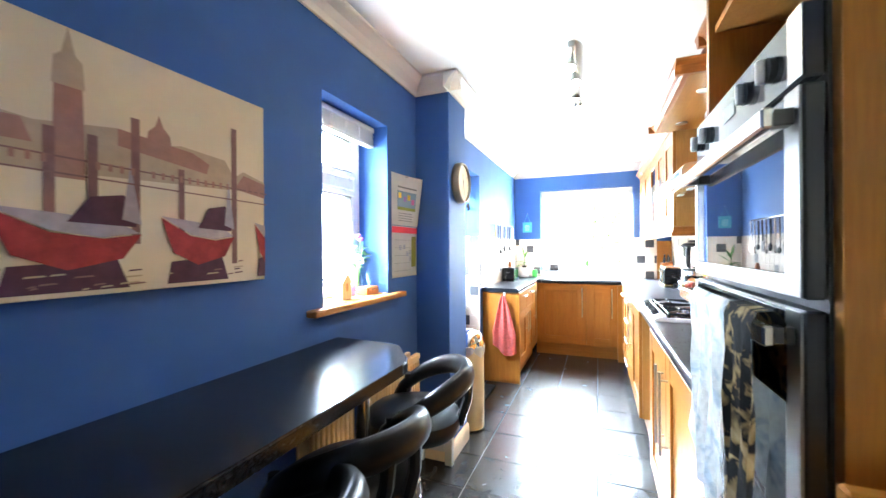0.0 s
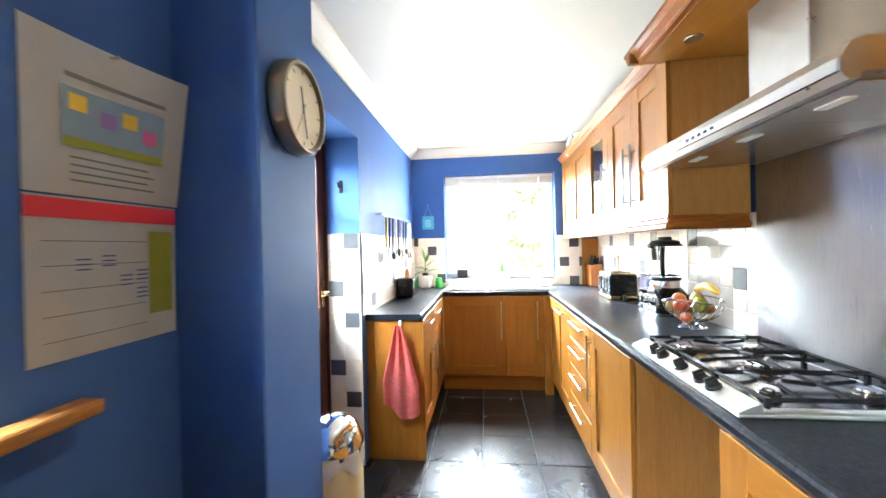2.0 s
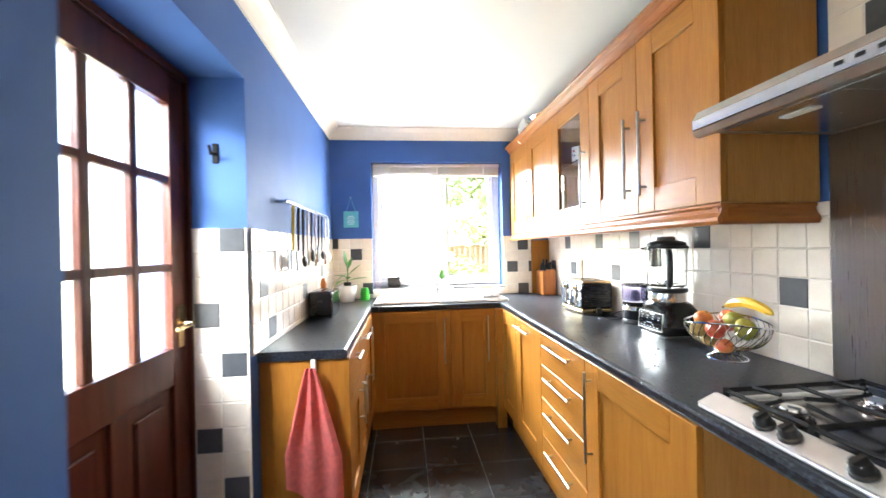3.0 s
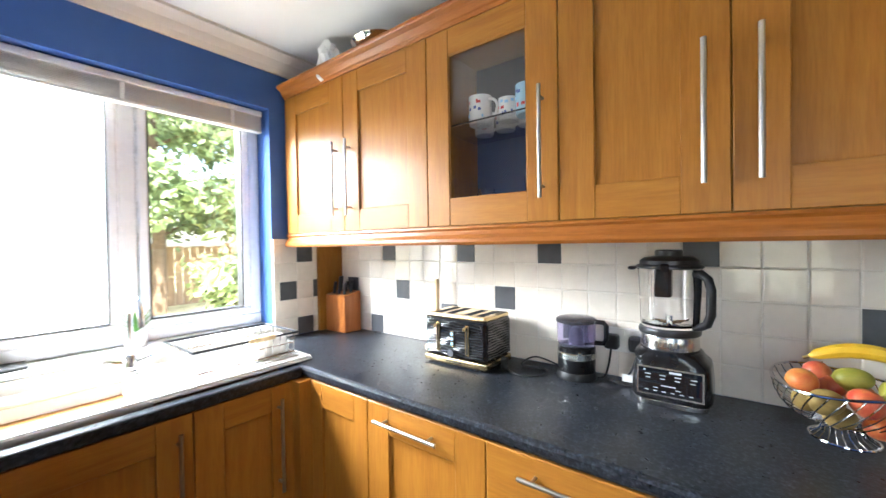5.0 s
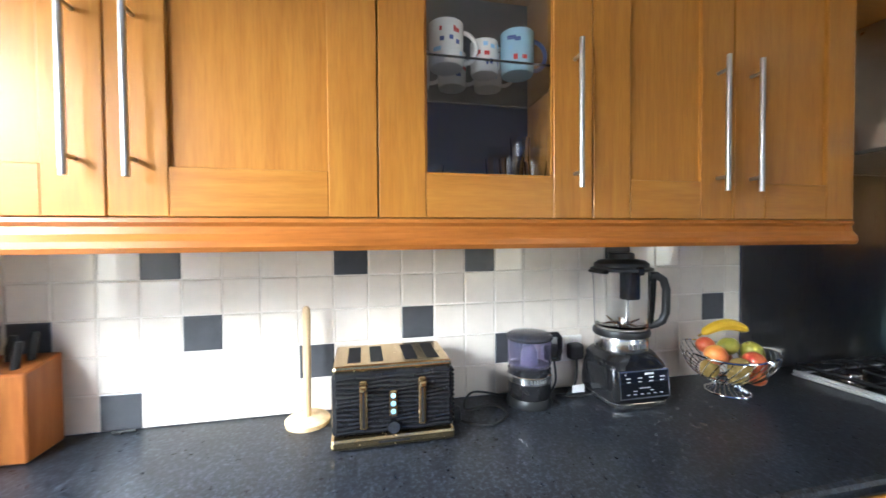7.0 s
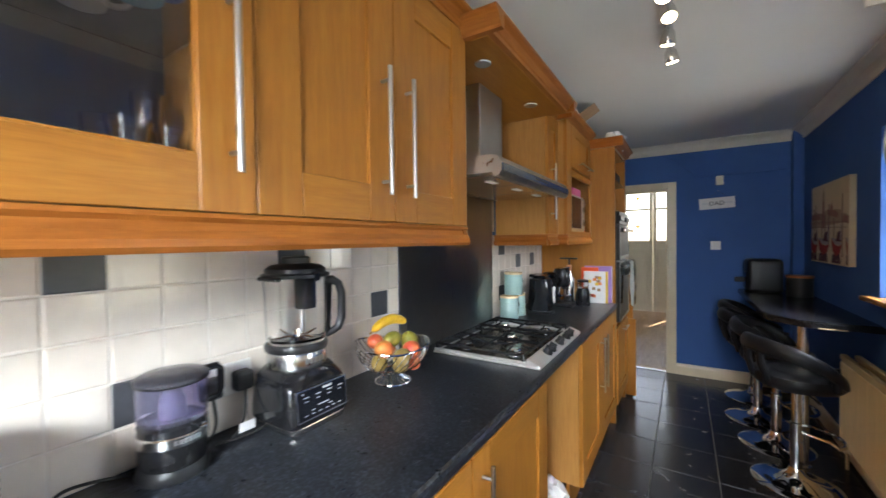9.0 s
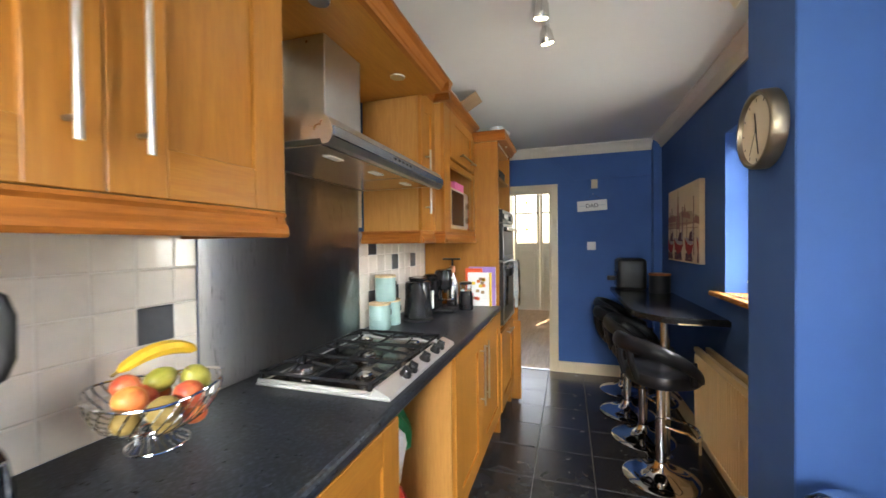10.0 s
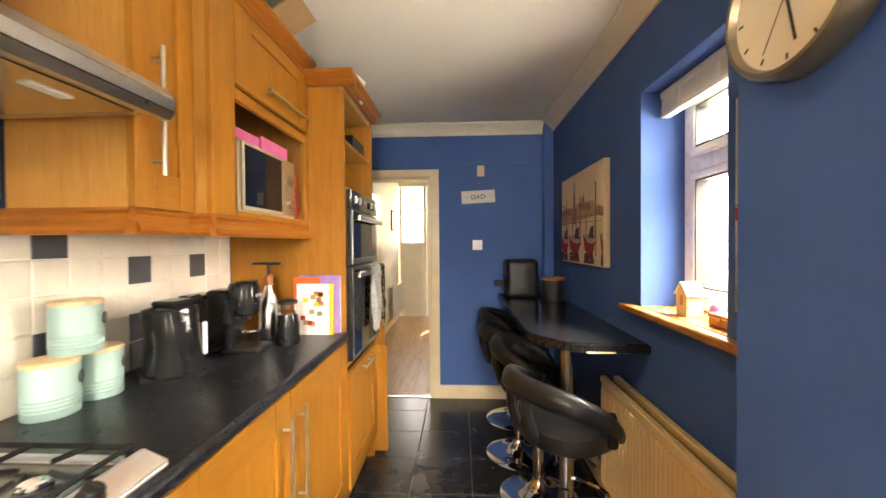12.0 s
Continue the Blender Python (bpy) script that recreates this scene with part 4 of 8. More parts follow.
set_color(dark_cloth, ramp(dark_cloth, _a, [(0.50, (0.012, 0.012, 0.013)), (0.56, (0.30, 0.21, 0.09)), (0.66, (0.42, 0.32, 0.17))]))
bump(dark_cloth, _a, 0.6, 0.004)
cloth("oven_cloth", "black glove with a gold leaf pattern hung over the oven handle", OX - 0.0570, 0.115, 1.238, 0.37, 0.10, -4.775, dark_cloth)

# microwave and boxes
champagne = speckled("champagne_casing", (0.50, 0.42, 0.30), 0.05, 0.32, metal=0.4)
mw = thing("microwave", (-0.2, -3.95, 1.489), "cream and dark microwave oven in its cabinet", "microwave")
part("case", new_box(-0.372, -0.03, -4.175, -3.72, 1.489, 1.755, 0.006), champagne, mw)
md = part("door", new_box(-0.384, -0.3722, -4.040, -3.726, 1.500, 1.747, 0.004), champagne, mw, "champagne microwave door")
part("door_glass", new_box(-0.3865, -0.3842, -4.015, -3.736, 1.516, 1.734, 0.001), black_glass, md, "dark microwave window")
pn = part("control_panel", new_box(-0.377, -0.3722, -4.165, -4.045, 1.505, 1.742, 0.002), steel, mw, "pale control panel")
for i in range(2):
    part("dial", new_tube([(-0.3772, -4.105, 1.56 + i * 0.10), (-0.395, -4.105, 1.56 + i * 0.10)], 0.022, 20), bright_steel, pn, smooth=True)
pink = speckled("pink_card", (0.62, 0.13, 0.32), 0.1, 0.6)
orange = speckled("orange_card", (0.75, 0.22, 0.05), 0.1, 0.6)
red_m = speckled("red_print", (0.6, 0.04, 0.035), 0.1, 0.5)
for y0, y1, h, m, lab in ((-3.90, -3.74, 0.045, pink, "pink cardboard packet on the microwave"), (-4.15, -3.92, 0.060, pink, "deep pink box on the microwave")):
    t = thing("cardboard_packet", (-0.25, (y0 + y1) / 2, 1.756), lab, "packet")
    part("box", new_box(-0.35, -0.12, y0, y1, 1.7555, 1.7555 + h, 0.002), m, t)
t = thing("folder", (-0.3, -4.2, 1.489), "red folder standing beside the microwave", "folder")
part("cover", new_box(-0.37, -0.1, -4.205, -4.192, 1.489, 1.72, 0.001), red_m, t)
# tins on the open shelves
for i, (yy, r, h, m, lab) in enumerate(((-4.36, 0.036, 0.09, red_m, "red tin on the open shelf"), (-4.44, 0.036, 0.09, red_m, "red tin on the open shelf"))):
    t = thing("tin", (-0.45, yy, 1.671), lab, "tin", "tins on the shelf")
    bm = bmesh.new()
    lathe(bm, [(r, 1.6705), (r, 1.6705 + h)], -0.47, yy, 24)
    part("can", bm, m, t, smooth=True)
    bm = bmesh.new()
    lathe(bm, [(r + 0.001, 1.671 + h), (r + 0.001, 1.683 + h)], -0.47, yy, 24)
    part("lid", bm, speckled("blue_lid", (0.1, 0.3, 0.5), 0.1, 0.4), t, smooth=True)
t = thing("dark_box", (-0.4, -4.65, 1.909), "dark box on the upper open shelf", "box")
part("box", new_box(-0.55, -0.3, -4.78, -4.53, 1.9085, 1.99, 0.004), black_plastic, t)

# bags and trays on top of the wall units
crumple_white = speckled("white_carrier_bag", (0.75, 0.74, 0.72), 0.08, 0.4, 20, 60, 0.8)
kraft = speckled("brown_cardboard", (0.36, 0.23, 0.12), 0.1, 0.8)


def crumpled(name, loc, size, material, label, seed, category="bag", extra=None):
    th = thing(name, loc, label, category)
    bm = bmesh.new()
    bmesh.ops.create_icosphere(bm, subdivisions=3, radius=1.0)
    rnd = random.Random(seed)
    off = Vector((rnd.uniform(0, 50), rnd.uniform(0, 50), 0))
    for v in bm.verts:
        n = noise.fractal(v.co * 1.8 + off, 1.0, 2.0, 4)
        v.co *= 1 + 0.38 * n
        v.co = Vector((v.co.x * size[0], v.co.y * size[1], max(0.0, (v.co.z + 0.8) * size[2])))
    bmesh.ops.translate(bm, verts=bm.verts, vec=loc)
    part("bag", bm, material, th)
    if extra:
        bm = bmesh.new()
        bmesh.ops.create_icosphere(bm, subdivisions=2, radius=1.0)
        for v in bm.verts:
            n = noise.fractal(v.co * 2.2 + off * 2, 1.0, 2.0, 4)
            v.co *= 1 + 0.3 * n
            v.co = Vector((v.co.x * size[0] * 0.45, v.co.y * size[1] * 0.45, v.co.z * size[2] * 0.4 + size[2] * 1.1))
        bmesh.ops.translate(bm, verts=bm.verts, vec=loc)
        part("print", bm, extra, th)
    return th


ztop = Z1 + 0.002
crumpled("carrier_bag", (-0.32, -0.36, ztop), (0.055, 0.065, 0.105), crumple_white, "white and red plastic bag on the wall cabinet", 3, extra=red_m)
t = thing("steel_bowl", (-0.27, -0.62, ztop), "shiny steel dish lying on the wall cabinet", "bowl")
bm = bmesh.new()
lathe(bm, [(0.05, ztop + 0.055), (0.10, ztop + 0.075), (0.135, ztop + 0.12), (0.14, ztop + 0.125), (0.13, ztop + 0.12), (0.095, ztop + 0.08), (0.045, ztop + 0.062)], -0.235, -0.64, 32)
part("bowl", bm, chrome, t, smooth=True)
bm = bmesh.new()
lathe(bm, [(0.09, ztop), (0.095, ztop + 0.02), (0.095, ztop + 0.054)], -0.235, -0.64, 28)
part("pan", bm, steel, t, "steel pan under the dish", smooth=True)
t = thing("wire_rack", (-0.25, -1.30, ztop), "stack of wire cooling racks leaning on the wall cabinet", "rack")
bm = bmesh.new()
for k in range(16):
    yk = -1.12 - k * 0.022
    tube(bm, [(-0.36, yk, ztop + 0.062), (-0.16, yk, ztop + 0.20)], 0.003, 5)
for xx, zz in ((-0.36, 0.062), (-0.26, 0.131), (-0.16, 0.20)):
    tube(bm, [(xx, -1.10, ztop + zz), (xx, -1.48, ztop + zz)], 0.0035, 5)
part("wires", bm, steel, t)
part("tray", new_box(-0.32, -0.05, -1.47, -1.11, ztop, ztop + 0.055, 0.008), black_iron, t, "dark baking tray")
t = thing("baking_tray", (-0.2, -1.75, ztop), "dark baking trays stacked on the wall cabinet", "tray")
part("tray", new_box(-0.34, -0.05, -2.0, -1.56, ztop, ztop + 0.018, 0.006), black_iron, t)
part("tray", new_box(-0.35, -0.06, -1.98, -1.58, ztop + 0.0185, ztop + 0.095, 0.006), steel, t)
crumpled("carrier_bag", (-0.34, -3.78, ztop), (0.07, 0.10, 0.10), crumple_white, "white plastic bag on the microwave cabinet", 9)
t = thing("cardboard_box", (-0.2, -4.02, ztop), "open brown cardboard box on the microwave cabinet", "box")
part("box", new_box(-0.38, -0.12, -4.16, -3.93, ztop, ztop + 0.14, 0.002), kraft, t)
bm = new_box(-0.13, 0.0, -0.10, 0.10, 0, 0.004)
bmesh.ops.rotate(bm, verts=bm.verts, matrix=Matrix.Rotation(radians(30), 3, "Y"))
bmesh.ops.translate(bm, verts=bm.verts, vec=(-0.382, -4.05, ztop + 0.14))
part("flap", bm, kraft, t)
crumpled("carrier_bag", (-0.54, -4.50, TZ1 + 0.003), (0.08, 0.11, 0.09), crumple_white, "white plastic bag on the oven housing", 12)

# mugs and glasses in the glazed cabinet
def mug(loc, r, h, body, trim, seed, label):
    th = thing("mug", loc, label, "mug", "mugs on the glass shelf")
    x, y, z = loc
    bm = bmesh.new()
    lathe(bm, [(r * 0.9, z), (r * 0.96, z + 0.004), (r, z + h * 0.5), (r, z + h), (r - 0.004, z + h), (r - 0.004, z + 0.01), (0.001, z + 0.008)], x, y, 28)
    b = part("cup", bm, body, th, smooth=True)
    bm = bmesh.new()
    pts = [(x - 0.006, y - r + 0.002 - 0.034 * math.sin(a), z + h * 0.5 + h * 0.36 * math.cos(a)) for a in [math.pi * k / 10 for k in range(11)]]
    tube(bm, pts, 0.0055, 8)
    part("handle", bm, trim, b, smooth=True)
    rnd = random.Random(seed)
    cols = [red_m, mug_blue, mug_navy]
    for k in range(9):
        a = math.pi + rnd.uniform(-0.9, 0.9)
        zz = z + h * (0.2 + 0.25 * (k % 3)) + rnd.uniform(-0.004, 0.004)
        w = rnd.uniform(0.006, 0.016)
        bm = bmesh.new()
        m = 4
        vs = []
        for i in range(m + 1):
            aa = a + (i / m - 0.5) * w / r
            vs.append((bm.verts.new((x + (r + 0.0006) * math.cos(aa), y + (r + 0.0006) * math.sin(aa), zz)), bm.verts.new((x + (r + 0.0006) * math.cos(aa), y + (r + 0.0006) * math.sin(aa), zz + 0.010))))
        for p, q in zip(vs, vs[1:]):
            bm.faces.new((p[0], q[0], q[1], p[1]))
        part("printed_mark", bm, cols[(k + seed) % 3], b)
    return th


mug_blue = speckled("pale_blue_print", (0.30, 0.55, 0.75), 0.1, 0.3)
mug_navy = speckled("navy_print", (0.05, 0.09, 0.32), 0.1, 0.3)
mug_body = speckled("blue_glazed_mug", (0.36, 0.58, 0.70), 0.04, 0.15)
ms = 1.8615
mug((-0.245, -1.158, ms), 0.043, 0.098, ceramic, ceramic, 1, "white mug with a colourful print")
mug((-0.225, -1.262, ms), 0.036, 0.075, ceramic, ceramic, 2, "small white mug with a speckled print")
mug((-0.240, -1.345, ms), 0.043, 0.098, mug_body, mug_navy, 3, "pale blue mug with a navy handle")
zb = 1.5806
for xx, yy, r, h in ((-0.17, -1.135, 0.032, 0.055), (-0.20, -1.345, 0.034, 0.075), (-0.13, -1.400, 0.028, 0.150), (-0.24, -1.395, 0.030, 0.060), (-0.12, -1.330, 0.030, 0.090), (-0.22, -1.165, 0.036, 0.030)):
    t = thing("drinking_glass", (xx, yy, zb), "clear drinking glass in the glazed cabinet", "glass", "glasses in the cabinet")
    bm = bmesh.new()
    lathe(bm, [(r * 0.8, zb), (r, zb + h), (r - 0.002, zb + h), (r * 0.8 - 0.003, zb + 0.006)], xx, yy, 24)
    part("glass", bm, glass, t, smooth=True)
for k, (xx, yy) in enumerate(((-0.13, -1.20), (-0.12, -1.10), (-0.14, -1.30))):
    mug((xx, yy, ms), 0.040, 0.085, ceramic, ceramic, 5 + k, "plain white mug at the back of the shelf")
t = thing("saucer", (-0.2, -1.255, zb), "white saucer on the lower glass shelf", "saucer")
bm = bmesh.new()
lathe(bm, [(0.03, zb), (0.055, zb + 0.012), (0.058, zb + 0.014), (0.03, zb + 0.006)], -0.20, -1.255, 28)
part("dish", bm, ceramic, t, smooth=True)

# ---- on the worktop, tiled side ----
ZW = WT + 0.0006
# knife block
kb = thing("knife_block", (-0.08, -0.12, ZW), "reddish wooden knife block with black-handled knives", "knife block")
bm = new_box(-0.135, -0.020, -0.205, -0.035, ZW, ZW + 0.205, 0.004)
for v in bm.verts:
    if v.co.z > ZW + 0.1:
        v.co.z += (v.co.x + 0.135) * 0.18
part("block", bm, block_wood, kb)
rnd = random.Random(8)
for i in range(6):
    yy, xx = -0.075 - 0.045 * (i % 3), -0.105 + 0.045 * (i // 3)
    zz = ZW + 0.205 + (xx + 0.135) * 0.18
    hgt = rnd.uniform(0.055, 0.10)
    bm = bmesh.new()
    tube(bm, [(xx, yy, zz - 0.01), (xx + 0.006, yy, zz + hgt * 0.5), (xx + 0.010, yy - 0.004, zz + hgt)], [0.008, 0.010, 0.008], 10)
    part("knife_handle", bm, black_plastic, kb, "black riveted knife handle", smooth=True)

# kitchen roll holder
kr = thing("kitchen_roll_holder", (-0.07, -0.80, ZW), "pale wooden kitchen roll holder, empty", "roll holder")
bm = bmesh.new()
lathe(bm, [(0.058, ZW), (0.060, ZW + 0.012), (0.052, ZW + 0.018), (0.012, ZW + 0.020)], -0.07, -0.80, 28)
part("base", bm, pale_wood, kr, smooth=True)
bm = bmesh.new()
lathe(bm, [(0.010, ZW + 0.018), (0.011, ZW + 0.30), (0.010, ZW + 0.315), (0.005, ZW + 0.322)], -0.07, -0.80, 14)
part("rod", bm, pale_wood, kr, smooth=True)

# toaster
ts = thing("toaster", (-0.15, -1.02, ZW), "black and gold four-slice toaster with wavy sides", "toaster")
ty0, ty1, tx0, tx1 = -1.170, -0.876, -0.250, -0.055
part("base", new_box(tx0 - 0.003, tx1 + 0.003, ty0 - 0.003, ty1 + 0.003, ZW + 0.006, ZW + 0.034, 0.008, seg=2), brass, ts, "champagne gold base band")
part("feet", new_box(tx0 + 0.01, tx1 - 0.01, ty0 + 0.02, ty1 - 0.02, ZW, ZW + 0.0065), rubber, ts)
part("body", new_box(tx0, tx1, ty0, ty1, ZW + 0.034, ZW + 0.190, 0.014, seg=3), black_gloss, ts, "black ribbed body")
for i in range(13):
    zz = ZW + 0.048 + i * 0.0105
    bm = bmesh.new()
    pts = [(tx0 - 0.001, ty0 + 0.012 + (ty1 - ty0 - 0.024) * k / 14, zz + 0.0018 * math.sin(k * 1.2 + i)) for k in range(15)]
    tube(bm, pts, 0.0042, 6)
    part("rib", bm, black_gloss, ts, smooth=True)
    bm = bmesh.new()
    pts = [(tx0 + 0.012 + (tx1 - tx0 - 0.024) * k / 8, ty0 - 0.001, zz + 0.0018 * math.sin(k * 1.2 + i)) for k in range(9)]
    tube(bm, pts, 0.0042, 6)
    part("rib", bm, black_gloss, ts, smooth=True)
part("top_plate", new_box(tx0 + 0.003, tx1 - 0.003, ty0 + 0.003, ty1 - 0.003, ZW + 0.186, ZW + 0.203, 0.007, seg=2), brass, ts, "champagne gold top")
for i, y0 in enumerate((-1.140, -1.085, -1.000, -0.945)):
    part("slot", new_box(tx0 + 0.03, tx1 - 0.03, y0, y0 + 0.032, ZW + 0.198, ZW + 0.2035), black_iron, ts, "dark bread slot")
for yy in (-1.090, -0.950):
    lv = part("lever_track", new_box(tx0 - 0.009, tx0 - 0.004, yy - 0.009, yy + 0.009, ZW + 0.055, ZW + 0.170, 0.003), brass, ts, "gold lever track")
    part("slit", new_box(tx0 - 0.0102, tx0 - 0.0091, yy - 0.0025, yy + 0.0025, ZW + 0.06, ZW + 0.15), black_plastic, lv)
    part("lever", new_box(tx0 - 0.028, tx0 - 0.009, yy - 0.008, yy + 0.008, ZW + 0.150, ZW + 0.164, 0.003), brass, lv)
pn = part("button_panel", new_box(tx0 - 0.0085, tx0 - 0.004, -1.029, -1.011, ZW + 0.080, ZW + 0.142, 0.003), brass, ts)
for i in range(3):
    part("button", new_tube([(tx0 - 0.0086, -1.020, ZW + 0.092 + i * 0.019), (tx0 - 0.0105, -1.020, ZW + 0.092 + i * 0.019)], 0.006, 14), mug_blue, pn, "blue-lit button")
part("dial", new_tube([(tx0 - 0.004, -1.020, ZW + 0.058), (tx0 - 0.020, -1.020, ZW + 0.058)], 0.014, 20), chrome, ts, "chrome browning dial", smooth=True)
part("badge", new_box(tx0 - 0.0042, tx0 - 0.0032, -1.06, -0.985, ZW + 0.017, ZW + 0.022), black_plastic, ts)

# mini chopper
ch = thing("mini_chopper", (-0.085, -1.448, ZW), "small food chopper with a lilac bowl on a black base", "food chopper")
cx, cy = -0.085, -1.448


def chopper_part(name, prof, m, label="", seg=36):
    bm = bmesh.new()
    lathe(bm, [(r * 1.17, ZW + z * 1.06) for r, z in prof], cx, cy, seg)
    return part(name, bm, m, ch, label, smooth=True)


chopper_part("foot", [(0.058, 0), (0.060, 0.006), (0.056, 0.020), (0.054, 0.024)], black_plastic)
chopper_part("base", [(0.0535, 0.0242), (0.055, 0.030), (0.0555, 0.066), (0.0555, 0.104), (0.050, 0.110)], black_gloss)
band = chopper_part("band", [(0.0558, 0.068), (0.0575, 0.070), (0.0575, 0.088), (0.0558, 0.090)], bright_steel, "steel name band")
for k in range(6):
    a = math.pi + (k - 2.5) * 0.13
    bx, by = cx + 0.0676 * math.cos(a), cy + 0.0676 * math.sin(a)
    part("embossed_mark", new_box(bx - 0.0006, bx + 0.0006, by - 0.0025, by + 0.0025, ZW + 0.080, ZW + 0.089), steel, band)
part("pulse_switch", new_box(cx - 0.070, cx - 0.054, cy - 0.040, cy - 0.026, ZW + 0.098, ZW + 0.106, 0.003), chrome, ch, "chrome pulse switch")
chopper_part("bowl", [(0.0525, 0.1105), (0.056, 0.118), (0.0575, 0.186), (0.0555, 0.186), (0.054, 0.120), (0.020, 0.114)], lilac_plastic, "clear lilac bowl")
chopper_part("blade_hub", [(0.022, 0.1145), (0.021, 0.15), (0.014, 0.165), (0.010, 0.168)], speckled("grey_violet_hub", (0.16, 0.15, 0.22), 0.05, 0.3), "violet-grey blade hub", 16)
chopper_part("lid", [(0.0585, 0.1865), (0.0600, 0.190), (0.0595, 0.197), (0.050, 0.203), (0.020, 0.2045)], lilac_plastic, "clear lid")
chopper_part("lid_rim", [(0.0602, 0.1885), (0.0608, 0.190), (0.0602, 0.1915)], black_gloss, "dark lid rim")
bm = bmesh.new()
tube(bm, [(cx, cy - 0.066, ZW + 0.204), (cx, cy - 0.094, ZW + 0.204), (cx, cy - 0.103, ZW + 0.194), (cx, cy - 0.103, ZW + 0.148), (cx, cy - 0.094, ZW + 0.132), (cx, cy - 0.066, ZW + 0.130)], 0.0085, 10)
part("handle", bm, black_gloss, ch, smooth=True)

# sockets and plugs
def socket(yc, zc, label):
    th = thing("double_socket", (0.0, yc, zc), label, "socket")
    x = -0.003
    part("plate", new_box(x - 0.010, x, yc - 0.073, yc + 0.073, zc - 0.043, zc + 0.043, 0.003), white_plastic, th)
    for k in (-1, 1):
        part("switch", new_box(x - 0.014, x - 0.0102, yc + k * 0.012 - 0.006, yc + k * 0.012 + 0.006, zc + 0.016, zc + 0.034, 0.001), white_plastic, th)
    return th


socket(-1.60, 1.075, "white double wall socket between chopper and blender")
for yy in (-1.555, -1.635):
    t = thing("power_plug", (-0.02, yy, 1.065), "black mains plug in the wall socket", "plug", "plugs in the wall socket")
    part("body", new_box(-0.052, -0.0135, yy - 0.024, yy + 0.024, 1.045, 1.098, 0.010, seg=2), black_plastic, t)


def cable(name, pts, label, r=0.0035, m=None):
    th = thing(name, pts[0], label, "cable")
    c = [Vector(p) for p in pts]
    out = []
    for i in range(len(c) - 1):
        p0, p1, p2, p3 = c[max(i - 1, 0)], c[i], c[i + 1], c[min(i + 2, len(c) - 1)]
        for k in range(8):
            s = k / 8
            out.append(0.5 * ((2 * p1) + (-p0 + p2) * s + (2 * p0 - 5 * p1 + 4 * p2 - p3) * s * s + (-p0 + 3 * p1 - 3 * p2 + p3) * s ** 3))
    out.append(c[-1])
    part("cord", new_tube(out, r, 8), m or rubber, th, smooth=True)
    return th


z = ZW + 0.0036
cable("power_cable", [(-0.04, -1.555, 1.05), (-0.06, -1.55, 0.99), (-0.05, -1.53, z), (-0.07, -1.49, z)], "black cable of the chopper")
cable("power_cable", [(-0.035, -1.64, 1.045), (-0.06, -1.62, 0.98), (-0.07, -1.58, z), (-0.06, -1.55, z), (-0.09, -1.60, z + 0.004), (-0.08, -1.66, z)], "black cable of the blender")
cable("power_cable", [(-0.12, -1.175, z + 0.02), (-0.17, -1.22, z), (-0.20, -1.29, z), (-0.15, -1.35, z), (-0.09, -1.33, z + 0.002), (-0.10, -1.24, z + 0.004), (-0.05, -1.28, z + 0.03), (-0.04, -1.40, z)], "black toaster cable coiled on the worktop")
cable("power_cable", [(-0.03, -0.335, z), (-0.02, -0.31, z + 0.001), (-0.018, -0.36, z)], "short black cable end by the knife block")
t = thing("power_plug", (-0.16, -1.195, ZW), "black mains plug lying beside the toaster", "plug")
part("body", new_box(-0.175, -0.145, -1.21, -1.185, ZW + 0.001, ZW + 0.045, 0.008, seg=2), black_plastic, t)
t = thing("cable_label", (-0.075, -1.62, 0.965), "white care label on the blender cable", "label")
part("label", new_box(-0.078, -0.0765, -1.640, -1.598, ZW + 0.012, ZW + 0.036), paper, t)

# jug blender
bl = thing("jug_blender", (-0.12, -1.752, ZW), "black jug blender with a glass jug and touch panel", "blender")
BY, jx, jy = -1.752, -0.118, -1.742


def loft(rings, seg=44):
    """Rounded-box rings, from the bottom up: (z, centre x, centre y, half depth, half width, squareness)."""
    bm = bmesh.new()
    rows = []
    for z, x0, y0, rx, ry, e in rings:
        row = []
        for i in range(seg):
            a = 2 * math.pi * i / seg
            c, s_ = math.cos(a), math.sin(a)
            row.append(bm.verts.new((x0 + rx * math.copysign(abs(c) ** (2 / e), c), y0 + ry * math.copysign(abs(s_) ** (2 / e), s_), ZW + z)))
        rows.append(row)
    for a, b in zip(rows, rows[1:]):
        for i in range(seg):
            bm.faces.new((a[i], a[(i + 1) % seg], b[(i + 1) % seg], b[i]))
    bm.faces.new(list(reversed(rows[0])))
    bm.faces.new(rows[-1])
    return bm


part("foot_band", loft([(0.001, -0.118, BY, 0.084, 0.086, 6), (0.004, -0.118, BY, 0.090, 0.092, 6), (0.018, -0.118, BY, 0.091, 0.094, 6), (0.021, -0.118, BY, 0.088, 0.092, 6)]), bright_steel, bl, "steel foot band", smooth=True)
part("motor_base", loft([(0.0215, -0.118, BY, 0.091, 0.097, 7), (0.030, -0.118, BY, 0.095, 0.102, 7), (0.060, -0.118, BY, 0.094, 0.102, 7), (0.112, -0.116, BY, 0.087, 0.098, 6), (0.126, -0.115, BY, 0.084, 0.095, 5),
                         (0.140, jx, jy, 0.084, 0.092, 4), (0.153, jx, jy, 0.081, 0.087, 3), (0.160, jx, jy, 0.078, 0.081, 2.4)]), black_gloss, bl, smooth=True)


